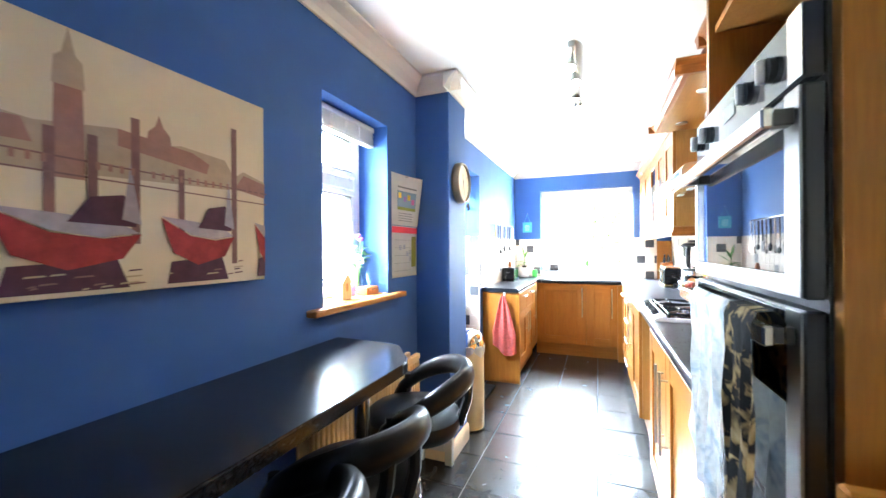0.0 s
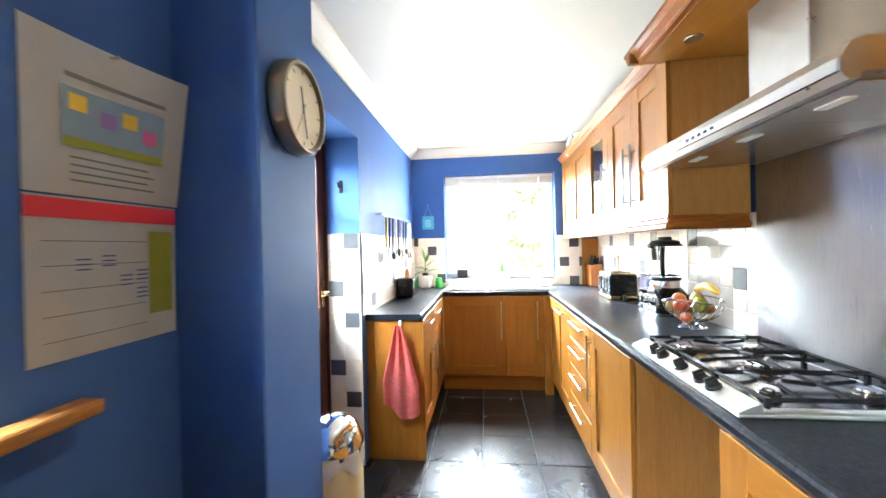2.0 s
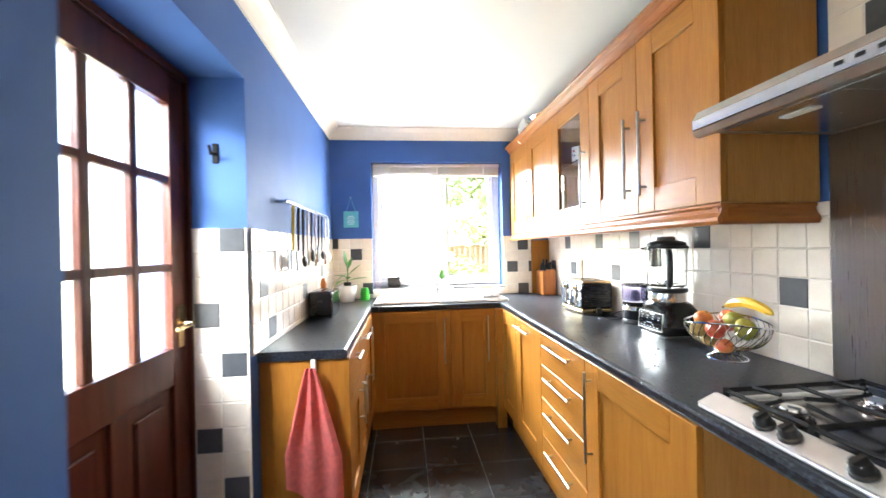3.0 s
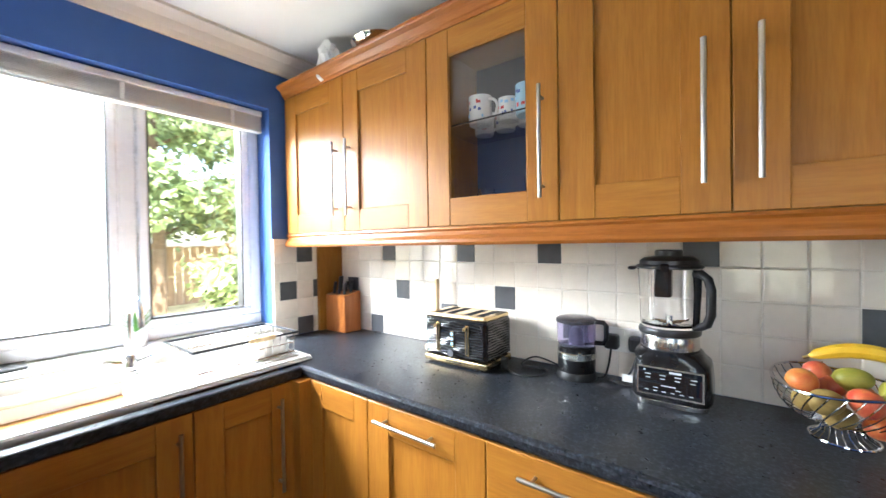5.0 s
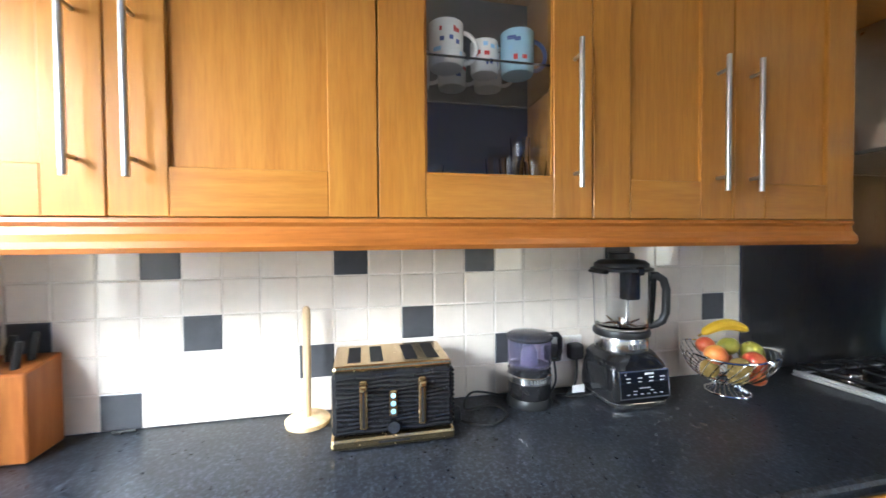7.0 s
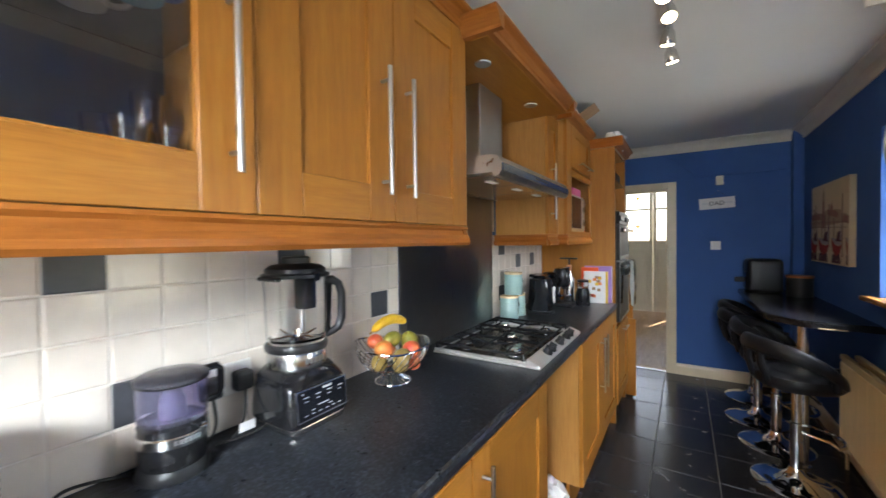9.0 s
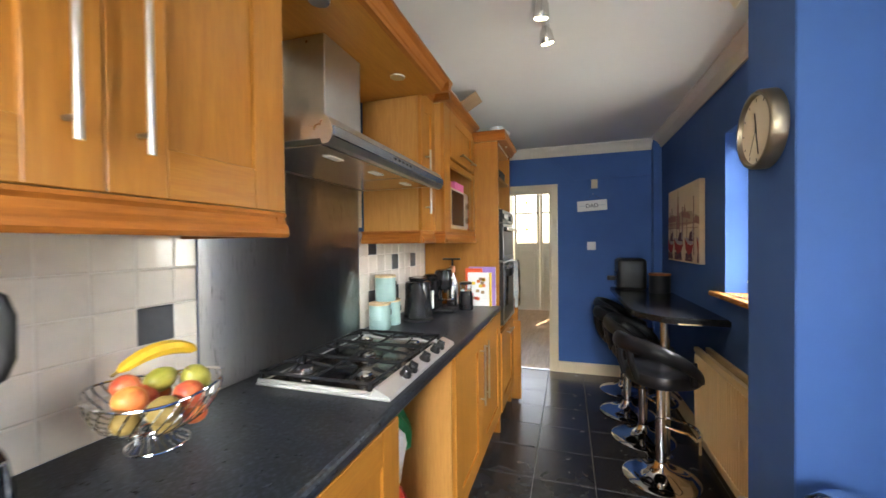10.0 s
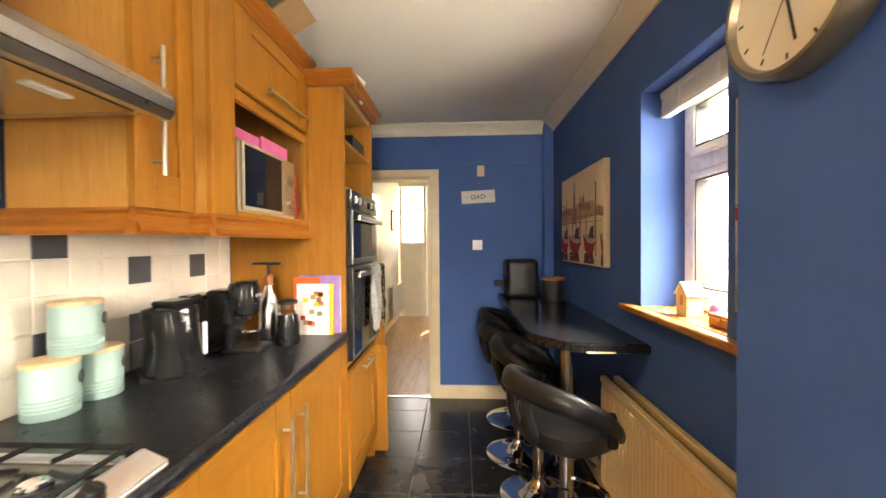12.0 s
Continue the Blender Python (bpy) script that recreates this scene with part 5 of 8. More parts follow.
def slab(u0, u1, v0, v1, lift, thick):
    """A plate on the sloping front: u across, v up."""
    bm = bmesh.new()
    g = lambda v: -0.2131 + max(0.0, v - 0.030) * 0.098
    extrude_profile(bm, [(g(v0) - lift, v0), (g(v0) - lift - thick, v0), (g(v1) - lift - thick, v1), (g(v1) - lift, v1)], lambda a, b, s_: (a, s_, ZW + b), u0, u1)
    return bm


pn = part("control_panel", slab(BY - 0.083, BY + 0.083, 0.036, 0.116, -0.004, 0.0065), bright_steel, bl, "silver panel surround")
bmf = slab(BY - 0.079, BY + 0.079, 0.040, 0.112, 0.0026, 0.0008)
part("panel_glass", bmf, black_glass, pn, "black touch glass")
mark = speckled("grey_legend", (0.55, 0.56, 0.58), 0.05, 0.4)
for name, u, v, w, h in [("key_legend", 0.062 - c * 0.038, 0.094, 0.015, 0.0022) for c in range(4)] + [("key_legend", 0.060 - c * 0.037, 0.084, 0.012, 0.0018) for c in range(4)] \
        + [("key_legend", 0.062 - c * 0.022, 0.049, 0.010, 0.0018) for c in range(6)] + [("key_legend", 0.020, 0.0655, 0.036, 0.0022), ("key_legend", 0.040, 0.058, 0.012, 0.0018), ("key_legend", -0.016, 0.058, 0.012, 0.0018), ("display", 0.0, 0.103, 0.030, 0.0055), ("key_legend", 0.066, 0.104, 0.005, 0.0035)]:
    part(name, slab(BY + u - w, BY + u, v, v + h, 0.0035, 0.0005), mark, pn)


def jug_part(name, prof, m, label="", parent=None, seg=40):
    bm = bmesh.new()
    lathe(bm, [(r, ZW + z) for r, z in prof], jx, jy, seg)
    return part(name, bm, m, parent or bl, label, smooth=True)


col = jug_part("jug_collar", [(0.078, 0.1605), (0.079, 0.164), (0.077, 0.198), (0.076, 0.2005)], bright_steel, "polished steel collar")
for k in range(5):
    a = math.pi + (k - 2) * 0.16
    bx, by = jx + 0.0784 * math.cos(a), jy + 0.0784 * math.sin(a)
    part("embossed_mark", new_box(bx - 0.0008, bx + 0.0008, by - 0.004, by + 0.004, ZW + 0.174, ZW + 0.188), steel, col)
jug_part("jug_seat", [(0.076, 0.2008), (0.082, 0.204), (0.084, 0.214), (0.081, 0.222), (0.076, 0.224)], black_plastic, "black jug ring")
jug = jug_part("jug", [(0.076, 0.2245), (0.079, 0.236), (0.083, 0.36), (0.086, 0.400), (0.083, 0.400), (0.080, 0.36), (0.0755, 0.238), (0.066, 0.230)], glass, "clear glass jug")
bm = bmesh.new()
for a in (0.3, 1.3, 2.3, 3.4, 4.4, 5.3):
    tube(bm, [(jx, jy, ZW + 0.238), (jx + 0.028 * math.cos(a), jy + 0.028 * math.sin(a), ZW + 0.242), (jx + 0.055 * math.cos(a), jy + 0.055 * math.sin(a), ZW + 0.246 + 0.012 * math.sin(a * 3))], [0.005, 0.004, 0.002], 6)
lathe(bm, [(0.030, ZW + 0.2315), (0.012, ZW + 0.236), (0.010, ZW + 0.258)], jx, jy, 14)
part("blade", bm, chrome, jug)
part("rib", new_box(jx - 0.078, jx - 0.0745, jy + 0.028, jy + 0.036, ZW + 0.245, ZW + 0.385, 0.001), glass, jug)
part("pour_guard", new_box(jx - 0.070, jx - 0.030, jy - 0.014, jy + 0.030, ZW + 0.318, ZW + 0.399, 0.004), smoke_dark, jug, "smoky pouring guard")
lid = jug_part("lid", [(0.088, 0.4005), (0.091, 0.403), (0.090, 0.409), (0.080, 0.413), (0.079, 0.424), (0.066, 0.433), (0.042, 0.437), (0.038, 0.438), (0.038, 0.452), (0.034, 0.456)], black_plastic, "black stepped lid")
part("spout_lip", new_box(jx - 0.060, jx + 0.020, jy + 0.082, jy + 0.104, ZW + 0.396, ZW + 0.4065, 0.004), smoke_dark, lid, "smoky pouring lip")
part("latch", new_box(jx - 0.092, jx - 0.070, jy - 0.012, jy + 0.012, ZW + 0.392, ZW + 0.416, 0.004), black_gloss, lid)
bm = bmesh.new()
tube(bm, [(jx, jy - 0.080, ZW + 0.384), (jx, jy - 0.098, ZW + 0.387), (jx, jy - 0.117, ZW + 0.374), (jx, jy - 0.125, ZW + 0.345), (jx, jy - 0.124, ZW + 0.275), (jx, jy - 0.114, ZW + 0.248), (jx, jy - 0.098, ZW + 0.238), (jx, jy - 0.078, ZW + 0.230)], [0.014, 0.013, 0.012, 0.012, 0.012, 0.012, 0.011, 0.010], 14)
turn = Matrix.Rotation(radians(-30), 3, "Z")
bmesh.ops.rotate(bm, verts=bm.verts, cent=(jx, jy, 0), matrix=turn)
hnd = part("handle", bm, black_plastic, bl, "black jug handle", smooth=True)
bm = new_tube([(jx, jy - 0.088, ZW + 0.398), (jx, jy - 0.087, ZW + 0.32), (jx, jy - 0.081, ZW + 0.226)], [0.012, 0.010, 0.009], 10)
bmesh.ops.rotate(bm, verts=bm.verts, cent=(jx, jy, 0), matrix=turn)
part("handle_mount", bm, black_gloss, hnd, smooth=True)

# fruit bowl
bx_, by_ = -0.155, -2.108
fb = thing("wire_fruit_bowl", (bx_, by_, ZW), "chrome spiral wire fruit bowl on a flared foot", "fruit bowl")
bm = bmesh.new()
R = lambda r, a, zz: (bx_ + 0.96 * r * math.cos(a), by_ + 0.96 * r * math.sin(a), ZW + zz * 0.78)
N = 40
tube(bm, [R(0.138, 2 * math.pi * k / N, 0.175 + 0.012 * math.sin(4 * math.pi * k / N)) for k in range(N)], 0.0035, 8, closed=True)
tube(bm, [R(0.064, 2 * math.pi * k / N, 0.004) for k in range(N)], 0.003, 8, closed=True)
tube(bm, [R(0.036, 2 * math.pi * k / N, 0.052) for k in range(N)], 0.003, 8, closed=True)
part("rims", bm, chrome, fb, smooth=True)
for k in range(30):
    a0 = 2 * math.pi * k / 30
    pts = []
    for i in range(9):
        s = i / 8
        r = 0.036 + 0.102 * math.sin(s * math.pi / 2)
        pts.append(R(r, a0 + 0.75 * s, 0.052 + 0.125 * (1 - math.cos(s * math.pi / 2)) + 0.012 * math.sin(2 * (a0 + 0.75)) * s))
    part("wire", new_tube(pts, 0.0016, 5), chrome, fb, smooth=True)
for k in range(22):
    a0 = 2 * math.pi * k / 22
    part("foot_wire", new_tube([R(0.036, a0, 0.052), R(0.044, a0 + 0.12, 0.022), R(0.064, a0 + 0.25, 0.004)], 0.0014, 5), chrome, fb, smooth=True)


def fruit_mat(name, a, b, rough=0.35):
    m = mat(name, a, rough)
    v = coords(m)
    set_color(m, ramp(m, noise_node(m, v, 14, 5, 0.7, 0.5), [(0.35, a), (0.65, b)]))
    bump(m, noise_node(m, v, 120, 3), 0.1, 0.001)
    return m


apple_red = fruit_mat("red_apple_skin", (0.42, 0.02, 0.025), (0.55, 0.17, 0.05))
peach_skin = fruit_mat("orange_red_skin", (0.50, 0.07, 0.025), (0.60, 0.24, 0.05), 0.42)
kiwi_skin = fruit_mat("brown_kiwi_skin", (0.20, 0.13, 0.03), (0.30, 0.21, 0.06), 0.7)
pear_skin = fruit_mat("green_pear_skin", (0.17, 0.18, 0.02), (0.33, 0.28, 0.04), 0.45)
banana_skin = fruit_mat("yellow_banana_skin", (0.62, 0.36, 0.015), (0.72, 0.46, 0.03), 0.45)


def fruit(name, loc, r, m, label, squash=0.9, long=1.0, tilt=0):
    th = thing(name, loc, label, "fruit", "fruit in the wire bowl")
    bm = bmesh.new()
    prof = []
    n = 12
    for i in range(n + 1):
        a = math.pi * i / n
        rr = r * math.sin(a) * (1 + 0.08 * math.cos(a))
        zz = -r * squash * math.cos(a) * long
        if i in (0, n):
            rr = 0.0008
            zz *= 0.80
        if i in (1, n - 1):
            zz *= 0.99
        prof.append((rr, zz))
    lathe(bm, prof, 0, 0, 20, caps=False)
    bmesh.ops.rotate(bm, verts=bm.verts, matrix=Matrix.Rotation(tilt, 3, "X"))
    body = part("flesh", bm, m, th, world=False, smooth=True)
    bm = bmesh.new()
    tube(bm, [(0, 0, r * squash * 0.75 * long), (0.003, 0.002, r * squash * 1.08 * long)], 0.0015, 5)
    bmesh.ops.rotate(bm, verts=bm.verts, matrix=Matrix.Rotation(tilt, 3, "X"))
    part("stalk", bm, kraft, th, world=False)
    return th


fz = ZW - 0.034
for name, dx, dy, dz, r, m, lab, kw in (
    ("apple", -0.03, 0.085, 0.175, 0.040, peach_skin, "orange-red apple near the rim", dict(tilt=0.5)),
    ("apple", -0.075, -0.03, 0.155, 0.041, apple_red, "red apple in the bowl", dict(tilt=0.9)),
    ("apple", 0.05, 0.045, 0.185, 0.036, apple_red, "red apple at the back of the bowl", dict(tilt=0.4)),
    ("apple", -0.06, -0.055, 0.098, 0.034, peach_skin, "orange apple low in the bowl", dict()),
    ("apple", 0.02, 0.02, 0.16, 0.034, apple_red, "red apple in the middle of the bowl", dict()),
    ("kiwi", -0.085, 0.045, 0.145, 0.036, kiwi_skin, "brown kiwi fruit by the rim", dict(long=1.25, tilt=1.3)),
    ("kiwi", -0.055, 0.015, 0.105, 0.033, kiwi_skin, "brown kiwi fruit low in the bowl", dict(long=1.25, tilt=1.5)),
    ("kiwi", 0.005, 0.075, 0.12, 0.034, kiwi_skin, "brown kiwi fruit behind the apples", dict(long=1.2)),
    ("pear", -0.01, -0.10, 0.165, 0.040, pear_skin, "green pear at the rim", dict(long=1.3, tilt=-0.5)),
    ("pear", 0.015, -0.02, 0.185, 0.034, pear_skin, "green pear lying on top", dict(long=1.5, tilt=1.4)),
    ("plum", 0.06, -0.04, 0.14, 0.036, peach_skin, "orange fruit behind the apples", dict()),
):
    fruit(name, (bx_ + dx * 0.88, by_ + dy * 0.88, fz + dz * 0.96), r * 0.82, m, lab, **kw)
bn = thing("banana", (bx_ + 0.05, by_ - 0.02, fz + 0.20), "ripe yellow banana lying on the fruit", "fruit", "fruit in the wire bowl")
pts, rr = [], []
for k in range(15):
    s = k / 14
    a = -0.85 + 1.7 * s
    pts.append((bx_ + 0.045, by_ + 0.055 - 0.19 * s, fz + 0.196 + 0.045 * math.cos(a * 1.35)))
    rr.append(0.004 if k in (0, 14) else 0.009 + 0.010 * math.sin(math.pi * min(1, max(0, s))) ** 0.6)
part("flesh", new_tube(pts, rr, 8), banana_skin, bn, smooth=True)
part("stalk", new_tube([pts[0], (pts[0][0], pts[0][1] + 0.012, pts[0][2] - 0.006)], 0.004, 6), kiwi_skin, bn)

# ---- on the worktop towards the hall ----
def canister(x, y, z, r, h, label):
    th = thing("storage_canister", (x, y, z), label, "canister", "mint storage canisters")
    bm = bmesh.new()
    prof = [(r * 0.98, z), (r, z + 0.004)]
    for k in range(4):
        zz = z + 0.018 + k * 0.010
        prof += [(r, zz), (r + 0.0016, zz + 0.003), (r, zz + 0.006)]
    prof += [(r, z + h - 0.004), (r * 0.985, z + h)]
    lathe(bm, prof, x, y, 36)
    part("tin", bm, mint_tin, th, smooth=True)
    bm = bmesh.new()
    lathe(bm, [(r * 1.0, z + h + 0.0005), (r * 1.03, z + h + 0.002), (r * 1.03, z + h + 0.010), (r * 0.99, z + h + 0.013)], x, y, 36)
    part("lid", bm, pale_wood, th, "pale wooden lid", smooth=True)
    bm = bmesh.new()
    a0 = radians(215)
    n = Vector((math.cos(a0), math.sin(a0), 0))
    c = Vector((x, y, z + h * 0.68)) + n * (r - 0.003)
    tube(bm, [c, c + n * 0.006], r * 0.30, 20)
    part("badge", bm, black_plastic, th, "round black badge")
    return th


canister(-0.086, -3.345, ZW, 0.058, 0.130, "mint enamel canister with a wooden lid")
canister(-0.086, -3.475, ZW, 0.058, 0.130, "mint enamel canister with a wooden lid, behind")
canister(-0.088, -3.412, ZW + 0.1435, 0.058, 0.130, "mint enamel canister stacked on two others")

kt = thing("electric_kettle", (-0.25, -3.60, ZW), "black jug kettle on its base", "kettle")
kx, ky = -0.200, -3.625
bm = bmesh.new()
lathe(bm, [(0.082, ZW), (0.084, ZW + 0.012), (0.076, ZW + 0.018)], kx, ky, 32)
part("base", bm, black_plastic, kt, smooth=True)
bm = bmesh.new()
lathe(bm, [(0.078, ZW + 0.0185), (0.080, ZW + 0.03), (0.072, ZW + 0.12), (0.068, ZW + 0.205), (0.064, ZW + 0.212), (0.03, ZW + 0.222)], kx, ky, 32)
for v in bm.verts:
    if v.co.z > ZW + 0.17 and v.co.y > ky + 0.045:
        v.co.y += 0.02
part("jug", bm, black_gloss, kt, smooth=True)
bm = bmesh.new()
tube(bm, [(kx, ky - 0.055, ZW + 0.218), (kx, ky - 0.105, ZW + 0.222), (kx, ky - 0.122, ZW + 0.19), (kx, ky - 0.120, ZW + 0.09), (kx, ky - 0.075, ZW + 0.055)], [0.014, 0.015, 0.013, 0.012, 0.012], 10)
part("handle", bm, black_gloss, kt, smooth=True)
part("lid", new_box(kx - 0.040, kx + 0.040, ky - 0.045, ky + 0.040, ZW + 0.216, ZW + 0.232, 0.007, seg=2), black_gloss, kt)
part("water_gauge", new_box(kx - 0.0785, kx - 0.068, ky - 0.040, ky - 0.026, ZW + 0.06, ZW + 0.16, 0.003), white_plastic, kt, "pale water gauge")

for ob in kt.children:
    for v in ob.data.vertices:
        v.co = Vector((kx - kt.location.x + (v.co.x - kx + kt.location.x) * 1.10, ky - kt.location.y + (v.co.y - ky + kt.location.y) * 1.10, v.co.z * 1.10))

cm = thing("coffee_machine", (-0.2, -3.93, ZW), "black capsule coffee machine with a clear water tank", "coffee machine")
part("drip_tray", new_box(-0.350, -0.195, -3.990, -3.870, ZW, ZW + 0.028, 0.010, seg=2), black_plastic, cm)
part("body", new_box(-0.240, -0.128, -3.990, -3.870, ZW, ZW + 0.255, 0.022, seg=3), black_gloss, cm)
bm = bmesh.new()
lathe(bm, [(0.050, ZW + 0.150), (0.058, ZW + 0.160), (0.061, ZW + 0.200), (0.060, ZW + 0.262), (0.052, ZW + 0.280), (0.030, ZW + 0.287)], -0.262, -3.93, 30)
part("brew_head", bm, black_gloss, cm, smooth=True)
part("water_tank", new_box(-0.124, -0.036, -3.985, -3.860, ZW + 0.008, ZW + 0.215, 0.020, seg=3), tank_glass, cm, "smoked clear water tank")
part("tank_lid", new_box(-0.126, -0.034, -3.987, -3.858, ZW + 0.2155, ZW + 0.236, 0.008, seg=2), black_gloss, cm)
part("tank_base", new_box(-0.126, -0.034, -3.987, -3.858, ZW, ZW + 0.0078, 0.002), black_plastic, cm)
bm = bmesh.new()
lathe(bm, [(0.044, ZW + 0.082), (0.047, ZW + 0.086), (0.044, ZW + 0.092), (0.02, ZW + 0.093)], -0.290, -3.93, 26)
part("cup_plate", bm, chrome, cm, "chrome cup plate", smooth=True)
part("cup_plate_arm", new_box(-0.262, -0.238, -3.945, -3.915, ZW + 0.070, ZW + 0.082, 0.003), black_gloss, cm)
part("spout", new_tube([(-0.275, -3.93, ZW + 0.1505), (-0.275, -3.93, ZW + 0.128)], [0.016, 0.011], 14), black_plastic, cm, smooth=True)
part("lever", new_tube([(-0.262, -3.985, ZW + 0.282), (-0.300, -3.97, ZW + 0.288), (-0.318, -3.93, ZW + 0.289), (-0.300, -3.89, ZW + 0.288), (-0.262, -3.875, ZW + 0.282)], 0.005, 8), chrome, cm, "chrome lever", smooth=True)
for k in range(3):
    part("button", new_box(-0.3250, -0.3215, -3.950 + k * 0.016, -3.942 + k * 0.016, ZW + 0.225, ZW + 0.236), mark, cm)

ml = thing("milk_frother", (-0.39, -4.05, ZW), "black milk frother jug with a clear lid", "milk frother")
bm = bmesh.new()
lathe(bm, [(0.050, ZW), (0.052, ZW + 0.01), (0.050, ZW + 0.09), (0.042, ZW + 0.13)], -0.385, -4.055, 28)
part("jug", bm, black_gloss, ml, smooth=True)
bm = bmesh.new()
lathe(bm, [(0.041, ZW + 0.1305), (0.040, ZW + 0.175), (0.037, ZW + 0.175), (0.036, ZW + 0.14)], -0.385, -4.055, 28)
part("collar", bm, glass, ml, smooth=True)
bm = bmesh.new()
lathe(bm, [(0.043, ZW + 0.1755), (0.043, ZW + 0.188), (0.03, ZW + 0.193)], -0.385, -4.055, 28)
part("lid", bm, black_plastic, ml, smooth=True)

sb = thing("pump_bottle", (-0.27, -4.10, ZW), "silver bottle with a black and copper pump head", "bottle")
bm = bmesh.new()
lathe(bm, [(0.040, ZW), (0.042, ZW + 0.006), (0.042, ZW + 0.16), (0.036, ZW + 0.19), (0.022, ZW + 0.225), (0.016, ZW + 0.25)], -0.27, -4.115, 28)
part("bottle", bm, bright_steel, sb, smooth=True)
bm = bmesh.new()
lathe(bm, [(0.019, ZW + 0.2505), (0.020, ZW + 0.29), (0.012, ZW + 0.30)], -0.27, -4.115, 20)
part("neck", bm, speckled("copper_collar", (0.5, 0.22, 0.12), 0.1, 0.3, metal=0.8), sb, smooth=True)
bm = bmesh.new()
tube(bm, [(-0.27, -4.115, ZW + 0.298), (-0.27, -4.115, ZW + 0.345)], 0.007, 8)
box(bm, -0.33, -0.20, -4.13, -4.10, ZW + 0.343, ZW + 0.355, 0.004)
part("pump", bm, black_plastic, sb, smooth=True)

purple = speckled("purple_cover", (0.30, 0.18, 0.48), 0.1, 0.55)
yellow = speckled("yellow_cover", (0.8, 0.55, 0.05), 0.1, 0.55)


def book(y0, y1, x0, x1, h, cover, page_label, label, marks):
    th = thing("recipe_book", ((x0 + x1) / 2, (y0 + y1) / 2, ZW), label, "book", "recipe books")
    part("cover", new_box(x0, x1, y0, y1, ZW, ZW + h, 0.001), cover, th)
    part("pages", new_box(x0 - 0.0012, x0 - 0.0002, y0 + 0.003, y1 - 0.003, ZW + 0.004, ZW + h - 0.004), paper, th)
    rnd = random.Random(len(label))
    for k in range(marks):
        c = rnd.choice([red_m, orange, yellow, kraft])
        xx = x0 + 0.02 + rnd.random() * (x1 - x0 - 0.06)
        zz = ZW + 0.04 + rnd.random() * (h - 0.09)
        part("printed_picture", new_box(xx, xx + 0.025, y1 + 0.0001, y1 + 0.0007, zz, zz + 0.022), c, th)
    return th


book(-4.257, -4.241, -0.560, -0.36, 0.285, purple, "", "purple recipe book leaning on the oven housing", 2)
t = thing("recipe_book", (-0.40, -4.23, ZW), "orange-red topped book standing between the others", "book", "recipe books")
part("cover", new_box(-0.465, -0.335, -4.2395, -4.2285, ZW, ZW + 0.275, 0.003), speckled("orange_red_cover", (0.75, 0.10, 0.02), 0.08, 0.5), t)
book(-4.227, -4.208, -0.520, -0.360, 0.245, paper, "", "white recipe book with food pictures and a yellow spine", 14)
t = thing("recipe_book", (-0.51, -4.19, ZW), "slim yellow book beside the white recipe book", "book", "recipe books")
part("cover", new_box(-0.535, -0.5205, -4.230, -4.205, ZW, ZW + 0.245, 0.002), yellow, t)

# things in the open bay
green = speckled("green_plastic", (0.03, 0.28, 0.09), 0.15, 0.35)
bag = crumpled("shopping_bag", (-0.30, -2.99, 0.013), (0.085, 0.11, 0.20), red_m, "white, green and red plastic shopping bag standing in the open bay", 21)
for nm, dx, dy, z0, sz, m_, sd in (("white_panel", 0.0, 0.01, 0.34, (0.078, 0.10, 0.155), crumple_white, 31), ("green_panel", -0.012, -0.055, 0.46, (0.070, 0.055, 0.105), green, 33)):
    bm = bmesh.new()
    bmesh.ops.create_icosphere(bm, subdivisions=3, radius=1.0)
    for v in bm.verts:
        v.co *= 1 + 0.30 * noise.fractal(v.co * 1.8 + Vector((sd, 0, 0)), 1.0, 2.0, 4)
        v.co = Vector((-0.30 + dx + v.co.x * sz[0], -2.99 + dy + v.co.y * sz[1], z0 + (v.co.z + 0.8) * sz[2]))
    part(nm, bm, m_, bag)
crumpled("carrier_bag", (-0.44, -3.02, 0.013), (0.09, 0.08, 0.10), crumple_white, "pale plastic bag on the floor of the open bay", 25)

# ---- sink run ----
sink = thing("ceramic_sink", (-1.04, -0.26, WT), "white ceramic sink with a ribbed drainer", "sink")
sx0, sx1, sy0, sy1 = -1.560, -0.512, -0.468, -0.055
bx0, bx1, by0s, by1s = -1.50, -1.08, -0.435, -0.135
zr = WT + 0.016
bm = bmesh.new()
box(bm, sx0, bx0, sy0, sy1, WT + 0.0005, zr, 0.005, seg=2)
box(bm, bx0, bx1, sy0, by0s, WT + 0.0005, zr, 0.005, seg=2)
box(bm, bx0, bx1, by1s, sy1, WT + 0.0005, zr, 0.005, seg=2)
box(bm, bx1, sx1, sy0, sy1, WT + 0.0005, zr - 0.003, 0.006, seg=2)
part("rim", bm, ceramic, sink)
bm = bmesh.new()
zb = WT - 0.17
box(bm, bx0 - 0.01, bx1 + 0.01, by0s - 0.01, by1s + 0.01, zb - 0.012, zb)
box(bm, bx0 - 0.012, bx0, by0s, by1s, zb, WT)
box(bm, bx1, bx1 + 0.012, by0s, by1s, zb, WT)
box(bm, bx0, bx1, by0s - 0.012, by0s, zb, WT)
box(bm, bx0, bx1, by1s, by1s + 0.012, zb, WT)
part("bowl", bm, ceramic, sink)
for k in range(8):
    yy = -0.405 + k * 0.043
    part("drainer_rib", new_box(bx1 + 0.05, sx1 - 0.03, yy, yy + 0.010, zr - 0.0032, zr + 0.001, 0.002), ceramic, sink)
bm = bmesh.new()
